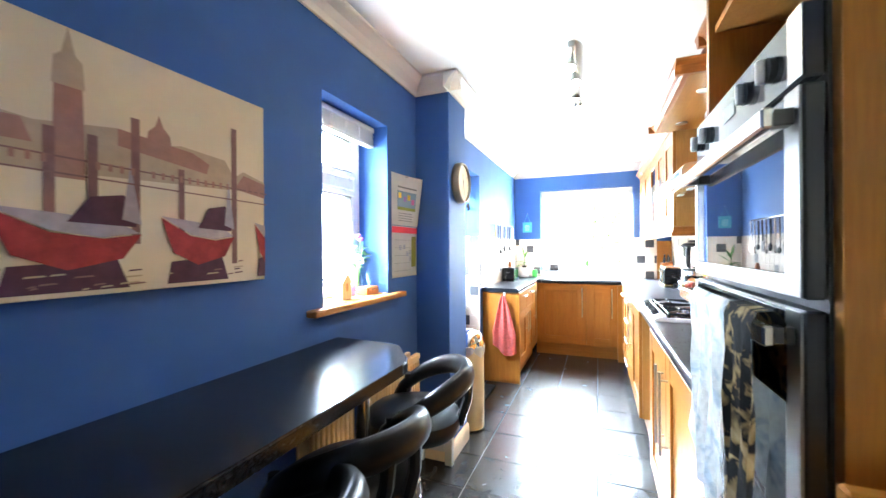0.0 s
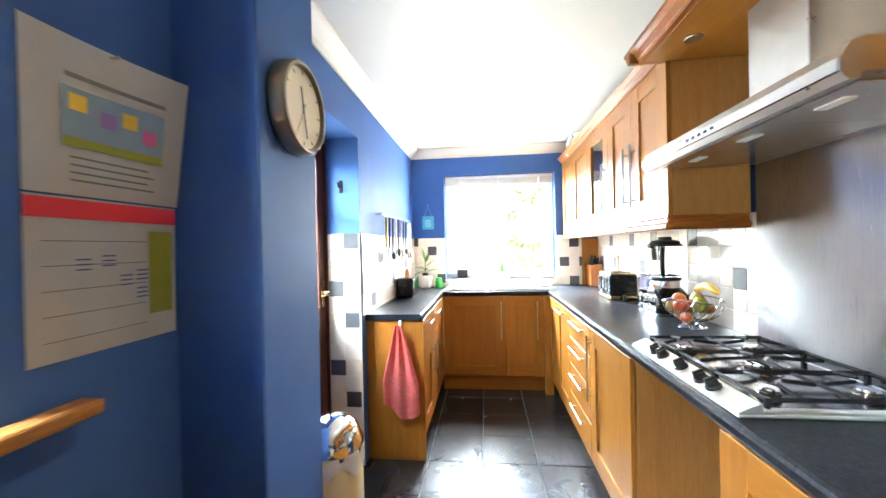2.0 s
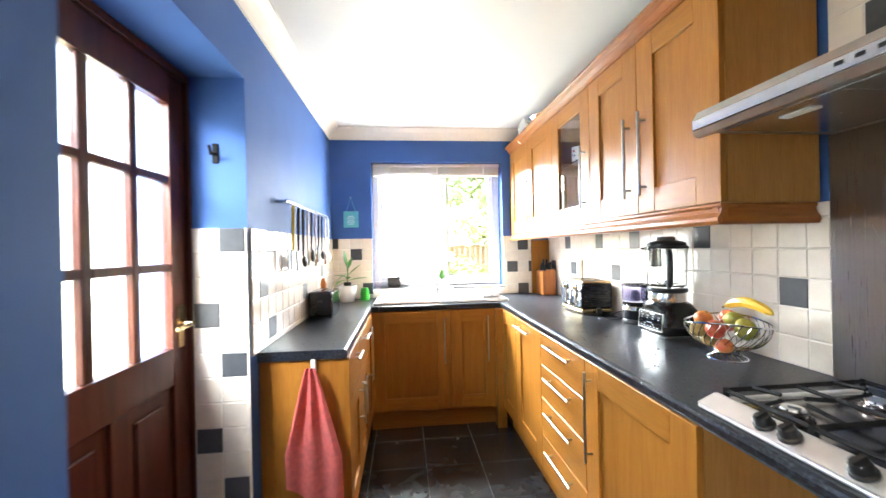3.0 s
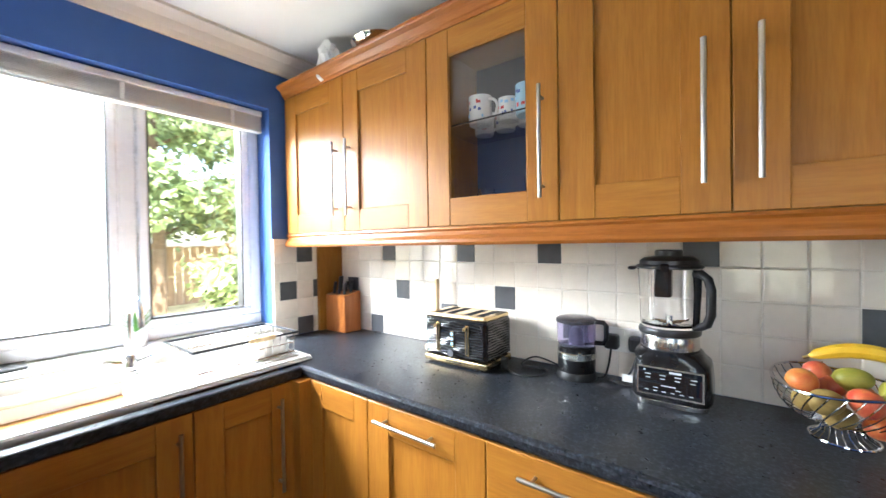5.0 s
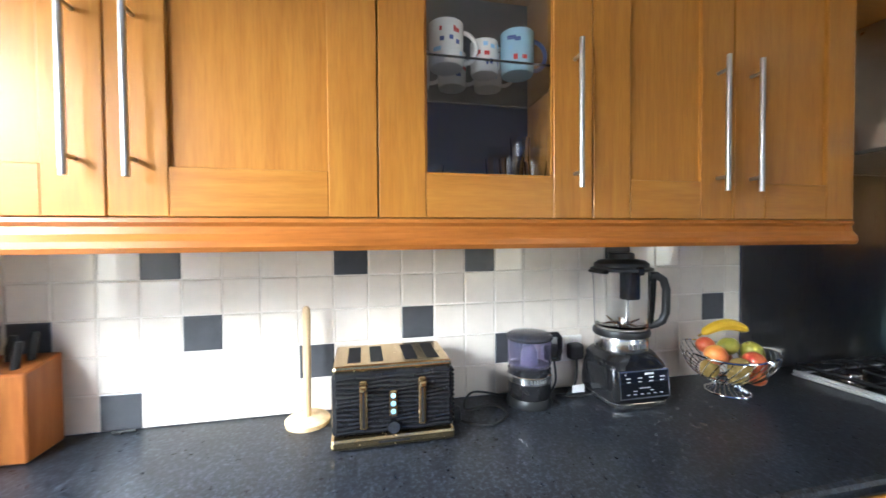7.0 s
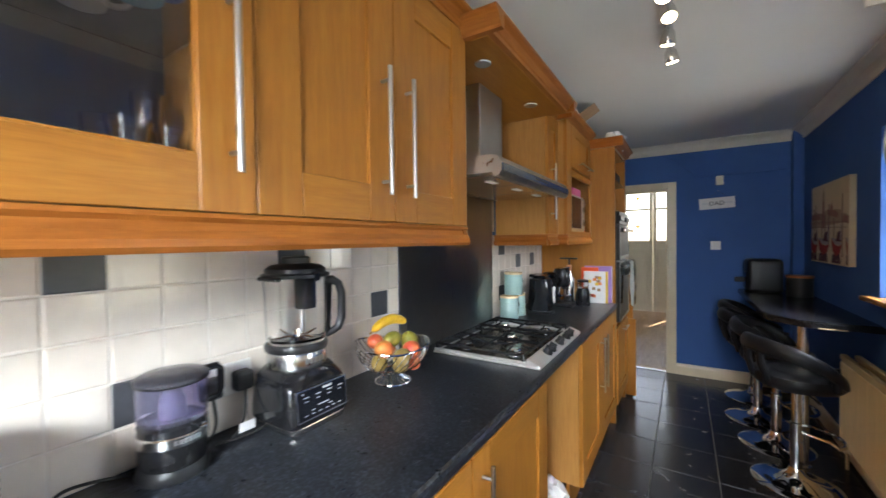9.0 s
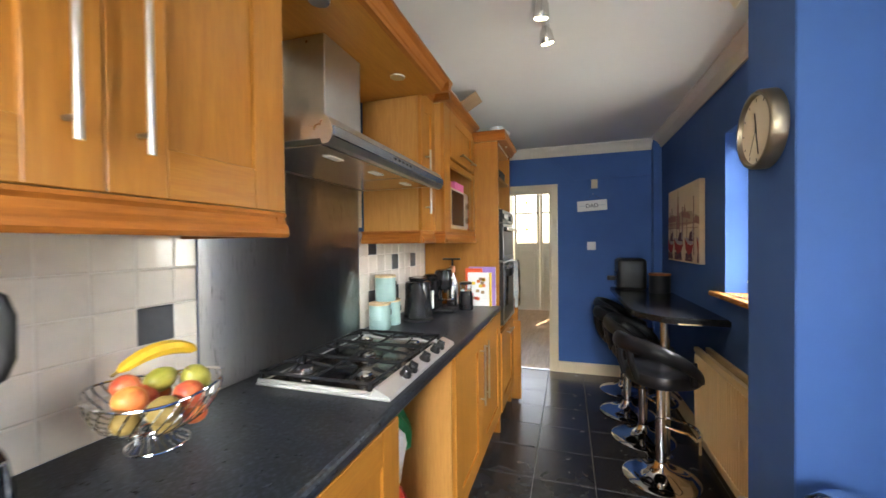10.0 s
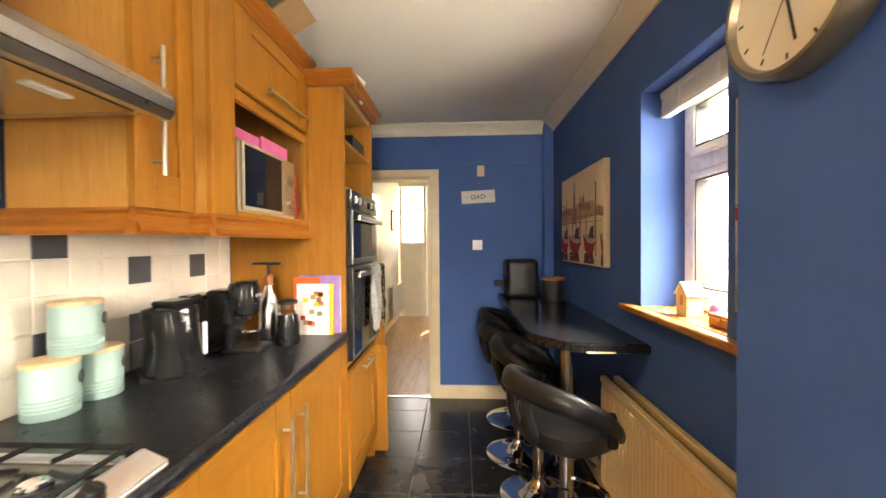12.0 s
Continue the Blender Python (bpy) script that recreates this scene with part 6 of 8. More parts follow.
for a in ((sx0 + 0.004, sx1 - 0.004, sy0 + 0.004, sy0 + 0.014), (sx0 + 0.004, sx1 - 0.004, sy1 - 0.014, sy1 - 0.004), (sx1 - 0.014, sx1 - 0.004, sy0 + 0.014, sy1 - 0.014)):
    box(bm, *a, zr - 0.0035, zr + 0.004, 0.002)
part("raised_edge", bm, ceramic, sink)

tap = thing("mixer_tap", (-1.04, -0.09, zr), "chrome mixer tap with a swan neck", "tap")
tx, tyy = -1.04, -0.090
bm = bmesh.new()
lathe(bm, [(0.028, zr), (0.028, zr + 0.008), (0.020, zr + 0.014), (0.018, zr + 0.06), (0.013, zr + 0.07)], tx, tyy, 20)
part("body", bm, chrome, tap, smooth=True)
pts = [(tx, tyy, zr + 0.065), (tx, tyy, zr + 0.22)] + [(tx, tyy - 0.07 + 0.07 * math.cos(a), zr + 0.22 + 0.07 * math.sin(a)) for a in [math.pi * k / 8 for k in range(1, 9)]] + [(tx, tyy - 0.14, zr + 0.19)]
part("spout", new_tube(pts, 0.010, 10), chrome, tap, smooth=True)
for s in (-1, 1):
    part("lever", new_tube([(tx + s * 0.018, tyy, zr + 0.04), (tx + s * 0.045, tyy, zr + 0.045), (tx + s * 0.085, tyy - 0.02, zr + 0.065)], [0.010, 0.008, 0.005], 8), chrome, tap, smooth=True)

rack = thing("dish_rack", (-0.70, -0.22, zr), "wire dish rack with a black rim and wooden grip", "dish rack")
rx0, rx1, ry0, ry1, rz0, rz1 = -0.930, -0.520, -0.372, -0.085, zr + 0.008, zr + 0.092
loop = lambda z, i: [(rx0 + i, ry0 + i, z), (rx1 - i, ry0 + i, z), (rx1 - i, ry1 - i, z), (rx0 + i, ry1 - i, z)]
bm = bmesh.new()
L = loop(rz1, 0)
for a, b in zip(L, L[1:] + L[:1]):
    tube(bm, [a, b], 0.005, 8)
part("rim", bm, black_plastic, rack, "black coated rim", smooth=True)
for zz in (rz0, rz0 + 0.04):
    bm = bmesh.new()
    L = loop(zz, 0.012)
    for a, b in zip(L, L[1:] + L[:1]):
        tube(bm, [a, b], 0.0025, 6)
    part("wire_loop", bm, chrome, rack, smooth=True)
for k in range(13):
    xx = rx0 + 0.02 + k * (rx1 - rx0 - 0.04) / 12
    part("wire", new_tube([(xx, ry0, rz1), (xx, ry0 + 0.012, rz0), (xx, ry1 - 0.012, rz0), (xx, ry1, rz1)], 0.0018, 5), chrome, rack)
for k in range(7):
    yy = ry0 + 0.02 + k * (ry1 - ry0 - 0.04) / 6
    part("wire", new_tube([(rx0, yy, rz1), (rx0 + 0.012, yy, rz0), (rx1 - 0.012, yy, rz0), (rx1, yy, rz1)], 0.0018, 5), chrome, rack)
part("grip", new_box(-0.735, -0.625, ry0 - 0.009, ry0 + 0.009, rz1 - 0.009, rz1 + 0.009, 0.005, seg=2), pale_wood, rack, "wooden grip")
part("feet", new_box(rx0 + 0.05, rx1 - 0.05, ry0 + 0.04, ry0 + 0.05, zr + 0.001, rz0), chrome, rack)
part("feet", new_box(rx0 + 0.05, rx1 - 0.05, ry1 - 0.05, ry1 - 0.04, zr + 0.001, rz0), chrome, rack)
cu = thing("cutlery_tray", (-0.62, -0.2, rz0), "pale plastic cutlery box in the dish rack", "cutlery box")
bm = bmesh.new()
for a in ((-0.70, -0.56, -0.36, -0.352), (-0.70, -0.56, -0.27, -0.262), (-0.70, -0.692, -0.352, -0.27), (-0.568, -0.56, -0.352, -0.27)):
    box(bm, *a, rz0 + 0.003, rz0 + 0.075)
box(bm, -0.70, -0.56, -0.36, -0.262, rz0 + 0.0028, rz0 + 0.008)
part("box", bm, white_plastic, cu)

# window ledge
zl = WZ0 + 0.0185
sp = thing("dark_storage_tin", (-1.42, 0.11, zl), "dark grey tin on a black tray on the window ledge", "tin")
part("tray", new_box(-1.54, -1.29, 0.02, 0.13, zl, zl + 0.010, 0.003), black_plastic, sp)
part("tin", new_box(-1.47, -1.36, 0.04, 0.115, zl + 0.0102, zl + 0.10, 0.008, seg=2), black_plastic, sp)
wp = thing("flowering_pot_plant", (-0.985, 0.07, zl), "small pale flowering plant in a white pot on the window ledge", "plant")
bm = bmesh.new()
lathe(bm, [(0.035, zl), (0.042, zl + 0.06), (0.040, zl + 0.06), (0.033, zl + 0.055)], -0.985, 0.07, 20)
part("pot", bm, ceramic, wp, smooth=True)


def leaf(bm, base, tip, width, droop=0.0, n=6):
    base, tip = Vector(base), Vector(tip)
    d = tip - base
    s = d.cross(Vector((0, 0, 1)))
    if s.length < 1e-4:
        s = Vector((1, 0, 0))
    s.normalize()
    prev = None
    for i in range(n + 1):
        t_ = i / n
        c = base + d * t_ - Vector((0, 0, droop * t_ * t_))
        w = width * math.sin(math.pi * min(0.97, max(0.04, t_)) ** 0.8) * 0.5
        row = [bm.verts.new(c - s * w + Vector((0, 0, w * 0.35))), bm.verts.new(c), bm.verts.new(c + s * w + Vector((0, 0, w * 0.35)))]
        if prev:
            for a in range(2):
                bm.faces.new((prev[a], prev[a + 1], row[a + 1], row[a]))
        prev = row


rnd = random.Random(5)
for k in range(14):
    a = rnd.uniform(0, 6.28)
    bm = bmesh.new()
    leaf(bm, (-0.985, 0.07, zl + 0.06), (-0.985 + 0.06 * math.cos(a), 0.07 + 0.035 * math.sin(a), zl + 0.09 + rnd.uniform(0, 0.08)), 0.025)
    part("leaf", bm, leaf_green, wp)
pale_petal = speckled("pale_pink_petal", (0.75, 0.55, 0.58), 0.1, 0.6)
for k in range(6):
    a = k * 1.05
    bm = bmesh.new()
    bmesh.ops.create_icosphere(bm, subdivisions=1, radius=0.012)
    bmesh.ops.translate(bm, verts=bm.verts, vec=(-0.985 + 0.035 * math.cos(a), 0.07 + 0.02 * math.sin(a), zl + 0.145 + 0.02 * (k % 2)))
    part("flower", bm, pale_petal, wp)

# ---- left worktop ----
tb = thing("black_toaster", (-1.82, -0.76, ZW), "compact black toaster with a steel end against the tiles", "toaster")
part("body", new_box(-1.925, -1.775, -0.93, -0.66, ZW + 0.006, ZW + 0.165, 0.016, seg=3), black_gloss, tb)
part("base", new_box(-1.92, -1.78, -0.925, -0.665, ZW, ZW + 0.0058), black_plastic, tb)
part("end_plate", new_box(-1.915, -1.785, -0.659, -0.652, ZW + 0.02, ZW + 0.155, 0.003), bright_steel, tb, "steel end plate")
for xx in (-1.885, -1.835):
    part("slot", new_box(xx, xx + 0.022, -0.90, -0.69, ZW + 0.161, ZW + 0.1657), black_plastic, tb)
part("lever", new_box(-1.865, -1.835, -0.955, -0.931, ZW + 0.10, ZW + 0.112, 0.003), black_plastic, tb)
fg = thing("ornament", (-1.87, -0.62, ZW), "small brown ornament behind the toaster", "ornament")
bm = bmesh.new()
lathe(bm, [(0.02, ZW), (0.026, ZW + 0.03), (0.018, ZW + 0.12), (0.022, ZW + 0.19), (0.012, ZW + 0.23)], -1.895, -0.60, 16)
part("body", bm, block_wood, fg, smooth=True)

pp = thing("potted_plant", (-1.77, -0.17, ZW), "leafy green plant in a white pot in the corner", "plant")
px_, py_ = -1.790, -0.175
bm = bmesh.new()
lathe(bm, [(0.055, ZW), (0.060, ZW + 0.005), (0.078, ZW + 0.135), (0.072, ZW + 0.135), (0.068, ZW + 0.115), (0.01, ZW + 0.113)], px_, py_, 32)
part("pot", bm, ceramic, pp, "white ceramic pot", smooth=True)
bm = bmesh.new()
lathe(bm, [(0.030, ZW + 0.114), (0.032, ZW + 0.16), (0.012, ZW + 0.162)], px_, py_, 18)
part("root_ball", bm, black_plastic, pp, "dark inner pot")
bm = bmesh.new()
tube(bm, [(px_, py_, ZW + 0.15), (px_ + 0.004, py_, ZW + 0.25), (px_ - 0.006, py_, ZW + 0.36)], 0.005, 8)
part("stem", bm, leaf_green, pp, smooth=True)
for dx, dy, dz0, dz1, w, dr in ((0.17, 0.03, 0.17, 0.21, 0.05, 0.02), (0.12, 0.05, 0.21, 0.32, 0.045, 0.01), (-0.12, 0.05, 0.19, 0.25, 0.05, 0.04), (-0.10, -0.10, 0.17, 0.18, 0.05, 0.05), (0.05, -0.13, 0.18, 0.24, 0.045, 0.03), (-0.03, 0.02, 0.28, 0.43, 0.04, 0.0), (0.03, 0.08, 0.26, 0.37, 0.04, 0.01), (-0.13, 0.0, 0.23, 0.17, 0.04, 0.05)):
    bm = bmesh.new()
    leaf(bm, (px_, py_, ZW + dz0), (px_ + dx, py_ + dy, ZW + dz1), w, dr, 8)
    part("leaf", bm, leaf_green, pp, smooth=True)
gj = thing("green_jar", (-1.66, -0.12, ZW), "bright green ribbed jar beside the plant", "jar")
bm = bmesh.new()
prof = []
for k in range(14):
    prof.append((0.036 + 0.003 * (k % 2) - 0.0009 * max(0, k - 8) ** 1.4, ZW + 0.008 * k))
lathe(bm, prof, -1.655, -0.13, 20)
part("jar", bm, speckled("bright_green_glaze", (0.06, 0.42, 0.05), 0.1, 0.3), gj, smooth=True)

# utensil rail
ur = thing("utensil_rail", (XL + 0.04, -0.93, 1.615), "steel rail with hanging kitchen utensils", "utensil rail")
part("rail", new_tube([(XL + 0.05, -1.44, 1.615), (XL + 0.05, -0.42, 1.615)], 0.008, 10), bright_steel, ur, smooth=True)
for yy in (-1.42, -0.44):
    part("bracket", new_tube([(XL + 0.001, yy, 1.615), (XL + 0.05, yy, 1.615)], 0.009, 10), bright_steel, ur)
rnd = random.Random(11)
UT = [("spatula", yellow), ("slotted_turner", black_plastic), ("ladle", black_plastic), ("masher", steel), ("spoon", black_plastic), ("whisk", bright_steel), ("turner", black_plastic), ("ladle", black_plastic), ("fork", bright_steel), ("spoon", bright_steel)]
for i, (n, m) in enumerate(UT):
    yy = -1.36 + i * 0.098
    x = XL + 0.055
    ut = thing(n, (x, yy, 1.3), {"spatula": "yellow-handled spatula hanging from the rail", "slotted_turner": "black slotted turner hanging from the rail"}.get(n, ("black plastic " if m is black_plastic else "steel ") + n + " hanging from the rail"), "utensil", "utensils on the rail")
    ln = rnd.uniform(0.20, 0.27)
    hm = m
    part("hook", new_tube([(x - 0.003, yy, 1.625), (x + 0.010, yy, 1.618), (x + 0.008, yy, 1.595)], 0.002, 6), bright_steel, ut)
    part("handle", new_tube([(x + 0.008, yy, 1.598), (x + 0.006, yy, 1.50), (x + 0.004, yy, 1.60 - ln)], [0.008, 0.009, 0.004], 8), hm, ut, smooth=True)
    zb_ = 1.60 - ln
    if n in ("ladle", "spoon"):
        bm = bmesh.new()
        bmesh.ops.create_icosphere(bm, subdivisions=2, radius=0.032)
        for v in bm.verts:
            v.co = Vector((v.co.x * 0.45, v.co.y, v.co.z * (1.0 if n == "ladle" else 1.25))) + Vector((x + 0.012, yy, zb_ - 0.03))
        part("bowl", bm, m, ut, smooth=True)
    elif n in ("whisk", "fork", "masher"):
        for k in range(5):
            o = (k - 2) * 0.010
            part("wire", new_tube([(x + 0.004, yy, zb_), (x + 0.008, yy + o * 1.6, zb_ - 0.04), (x + 0.005, yy + o, zb_ - 0.09)], 0.002, 5), m, ut)
    else:
        part("blade", new_box(x + 0.001, x + 0.006, yy - 0.035, yy + 0.035, zb_ - 0.10, zb_ + 0.005, 0.002), m if m is not yellow else black_plastic, ut)

# red towel on its hook
hk = thing("wall_hook", (-1.715, -1.705, 0.86), "white plastic hook on the end panel", "hook")
part("hook", new_box(-1.726, -1.704, -1.716, -1.7032, 0.845, 0.905, 0.004), white_plastic, hk)
tw = thing("red_towel", (-1.72, -1.73, 0.28), "coral red towel hanging from a hook", "towel")
bm = bmesh.new()
n, m_ = 18, 30
grid = []
for j in range(m_ + 1):
    t_ = j / m_
    z_ = 0.872 - 0.56 * t_
    half = 0.020 + 0.095 * min(1, t_ * 1.5) ** 0.9
    row = []
    for i in range(n + 1):
        s = i / n * 2 - 1
        fold = 0.020 * (0.35 + 0.65 * (1 - t_ * 0.5)) * math.cos(s * 7.5 + 0.8 * t_) * min(1, 0.3 + t_ * 2)
        zoff = -0.03 * (1 - s * 0.6) * (t_ > 0.5) * (t_ - 0.5) * math.sin(s * 2.2 + 0.7) * 2
        row.append(bm.verts.new((-1.722 + s * half + 0.012 * t_, -1.742 - fold * 0.8, z_ + zoff * 1.4)))
    grid.append(row)
for j in range(m_):
    for i in range(n):
        bm.faces.new((grid[j][i], grid[j][i + 1], grid[j + 1][i + 1], grid[j + 1][i]))
bmesh.ops.solidify(bm, geom=bm.faces, thickness=0.006)
part("cloth", bm, pink_cloth, tw, smooth=True)

# hanging sign by the window
tg = thing("hanging_sign", (-1.775, 0.0, 1.56), "turquoise plaque hanging from a ribbon", "sign")
turq = speckled("turquoise_paint", (0.10, 0.42, 0.50), 0.06, 0.5)
part("plaque", new_box(-1.838, -1.712, -0.002, 0.008, 1.56, 1.702, 0.002), turq, tg)
for zz, w in ((1.655, 0.05), (1.64, 0.07), (1.622, 0.06), (1.605, 0.07), (1.588, 0.05)):
    part("line_of_text", new_box(-1.775 - w / 2, -1.775 + w / 2, -0.0032, -0.0022, zz, zz + 0.006), speckled("pale_text", (0.55, 0.7, 0.72), 0.05, 0.6), tg)
part("ribbon", new_tube([(-1.815, 0.004, 1.702), (-1.775, 0.004, 1.822), (-1.735, 0.004, 1.702)], 0.0022, 6), turq, tg)
part("nail", new_tube([(-1.775, 0.0095, 1.824), (-1.775, -0.002, 1.824)], 0.003, 8), steel, tg)

# ---- door recess ----
dx_, dy0, dy1, dz1 = -2.170, -2.570, -1.800, 2.03
door = tagged(new("door_1"), "dark mahogany garden door with nine glass panes", "door", kind="structure")
bm = bmesh.new()
box(bm, dx_ - 0.04, dx_ + 0.015, -1.7995, DR1 - 0.0005, 0, DRZ - 0.003, 0.002)
box(bm, dx_ - 0.04, dx_ + 0.015, dy0 - 0.04, dy0 - 0.0005, 0, DRZ - 0.003, 0.002)
box(bm, dx_ - 0.04, dx_ + 0.015, dy0, -1.7995, dz1 + 0.001, DRZ - 0.003, 0.002)
part("door_frame", bm, mahogany, door)
ys = [(-2.440, -2.283), (-2.246, -2.089), (-2.056, -1.892)]
zs_ = [(1.016, 1.300), (1.328, 1.622), (1.650, 1.915)]
xa_, xb_ = dx_ - 0.038, dx_
part("stile", new_box(xa_, xb_, -1.892, dy1 - 0.0015, 0.01, dz1, 0.002), mahogany, door)
part("stile", new_box(xa_, xb_, dy0 + 0.001, -2.440, 0.01, dz1, 0.002), mahogany, door)
part("rail", new_box(xa_, xb_, -2.440, -1.892, 1.915, dz1, 0.002), mahogany, door)
part("rail", new_box(xa_, xb_, -2.440, -1.892, 0.88, 1.016, 0.002), mahogany, door)
part("rail", new_box(xa_, xb_, -2.440, -1.892, 0.01, 0.22, 0.002), mahogany, door)
part("mullion", new_box(xa_, xb_, -2.20, -2.13, 0.22, 0.88, 0.002), mahogany, door)
for a, b in ((-2.44, -2.20), (-2.13, -1.892)):
    part("panel", new_box(dx_ - 0.028, dx_ - 0.014, a, b, 0.22, 0.88), mahogany, door)
    part("raised_field", new_box(dx_ - 0.0139, dx_ - 0.006, a + 0.045, b - 0.045, 0.27, 0.83, 0.005), mahogany, door)
for (a, b), (c, d) in zip(ys, ys[1:]):
    part("glazing_bar", new_box(xa_ + 0.004, xb_ - 0.003, b, c, 1.016, 1.915, 0.004), mahogany, door)
for (a, b), (c, d) in zip(zs_, zs_[1:]):
    for y0, y1 in ys:
        part("glazing_bar", new_box(xa_ + 0.004, xb_ - 0.004, y0, y1, b, c, 0.004), mahogany, door)
for y0, y1 in ys:
    for z0, z1 in zs_:
        pane = part("pane", new_box(dx_ - 0.022, dx_ - 0.017, y0, y1, z0, z1), frost_glass, door)
        pane.visible_shadow = False
hd = part("door_handle", new_tube([(dx_, -1.845, 1.10), (dx_ + 0.045, -1.845, 1.10), (dx_ + 0.050, -1.86, 1.10), (dx_ + 0.048, -1.95, 1.095)], 0.008, 8), brass, door, "brass lever handle", smooth=True)
part("back_plate", new_box(dx_ + 0.0002, dx_ + 0.004, -1.865, -1.825, 1.01, 1.17, 0.002), brass, hd)
structure("wall_recess", new_box(-2.445, -2.15, DR0 + 0.0005, dy0 - 0.041, 0, DRZ - 0.002), blue_paint, "blue painted return beside the garden door", "wall")
part("threshold", new_box(-2.3, dx_ + 0.03, dy0, dy1, -0.003, 0.0095, 0.002), mahogany, door)
kk = thing("coat_hook", (XL - 0.1, -1.80, 1.75), "dark metal coat hook on the door recess", "hook")
bm = bmesh.new()
tube(bm, [(-2.06, -1.781, 1.76), (-2.06, -1.82, 1.75), (-2.06, -1.835, 1.78)], 0.006, 8)
box(bm, -2.072, -2.048, -1.787, -1.7805, 1.72, 1.80, 0.003)
part("hook", bm, black_iron, kk)
dm = thing("door_mat", (-1.95, -2.3, 0.001), "dark ribbed door mat before the garden door", "mat")
part("mat", new_box(-2.12, -1.78, -2.50, -1.83, 0.0015, 0.014, 0.003), black_iron, dm)

# bin
bn_ = thing("pedal_bin", (-1.755, -2.70, 0), "cream metal bin with a steel swing dome and a liner", "bin")
bx2, by2, br = -1.760, -2.715, 0.115
bm = bmesh.new()
lathe(bm, [(br - 0.004, 0.012), (br, 0.02), (br, 0.60), (br - 0.003, 0.605)], bx2, by2, 40)
part("body", bm, speckled("cream_enamel", (0.72, 0.60, 0.36), 0.04, 0.32, 5, 100, 0.03), bn_, smooth=True)
bm = bmesh.new()
lathe(bm, [(br - 0.002, 0.001), (br + 0.002, 0.004), (br + 0.002, 0.0118)], bx2, by2, 40)
part("base_ring", bm, black_plastic, bn_, smooth=True)
bm = bmesh.new()
prof = [(br + 0.0035, 0.552 + 0.004), (br + 0.006, 0.60), (br + 0.005, 0.622)]
rings = []
lathe(bm, prof, bx2, by2, 48, caps=False)
for v in bm.verts:
    a = math.atan2(v.co.y - by2, v.co.x - bx2)
    k = 1 + 0.03 * math.sin(a * 9) + 0.02 * math.sin(a * 17 + 1)
    v.co.x, v.co.y = bx2 + (v.co.x - bx2) * k, by2 + (v.co.y - by2) * k
    if v.co.z < 0.58:
        v.co.z += 0.02 * math.sin(a * 5)
part("liner", bm, crumple_white, bn_, "crumpled white bin liner", smooth=True)
bm = bmesh.new()
lathe(bm, [(br + 0.002, 0.6062), (br + 0.004, 0.645), (br - 0.004, 0.66), (br * 0.86, 0.695), (br * 0.6, 0.722), (br * 0.3, 0.735), (0.004, 0.738)], bx2, by2, 40)
part("dome_lid", bm, chrome, bn_, "shiny steel dome lid", smooth=True)

# ---- pier and dining side ----
ck = thing("wall_clock", (PX, -3.05, 1.775), "round wall clock with a bronze rim and cream face", "clock")
cyc, czc, cr = -3.052, 1.775, 0.132


def disc_x(bm, prof, seg=48):
    """Turns (radius, x) pairs about the clock's axis."""
    rings = [[bm.verts.new((x, cyc + r * math.cos(2 * math.pi * i / seg), czc + r * math.sin(2 * math.pi * i / seg))) for i in range(seg)] for r, x in prof]
    for a, b in zip(rings, rings[1:]):
        for i in range(seg):
            bm.faces.new((a[i], a[(i + 1) % seg], b[(i + 1) % seg], b[i]))
    bm.faces.new(rings[0])
    bm.faces.new(rings[-1])


bm = bmesh.new()
disc_x(bm, [(cr - 0.004, PX + 0.001), (cr, PX + 0.004), (cr, PX + 0.040), (cr - 0.006, PX + 0.050), (cr - 0.014, PX + 0.050), (cr - 0.018, PX + 0.036)])
part("rim", bm, speckled("bronze_metal", (0.30, 0.25, 0.18), 0.1, 0.32, metal=0.9), ck, smooth=True)
bm = bmesh.new()
disc_x(bm, [(cr - 0.0185, PX + 0.0362), (cr - 0.0185, PX + 0.0372)])
part("face", bm, speckled("cream_dial", (0.72, 0.66, 0.52), 0.02, 0.5), ck)


def clock_bar(name, ang, r0, r1, w, lift, m):
    bm = bmesh.new()
    box(bm, PX + 0.0374 + lift, PX + 0.0382 + lift, -w / 2, w / 2, r0, r1)
    bmesh.ops.rotate(bm, verts=bm.verts, matrix=Matrix.Rotation(ang, 3, "X"))
    bmesh.ops.translate(bm, verts=bm.verts, vec=(0, cyc, czc))
    part(name, bm, m, ck)


for k in range(12):
    clock_bar("hour_mark", -math.pi * k / 6, cr - 0.036, cr - 0.026, 0.004, 0, black_plastic)
clock_bar("hour_hand", radians(10), -0.012, 0.06, 0.006, 0.001, black_plastic)
clock_bar("minute_hand", radians(192), -0.015, 0.085, 0.005, 0.002, black_plastic)
clock_bar("second_hand", radians(150), -0.02, 0.09, 0.0015, 0.003, black_plastic)

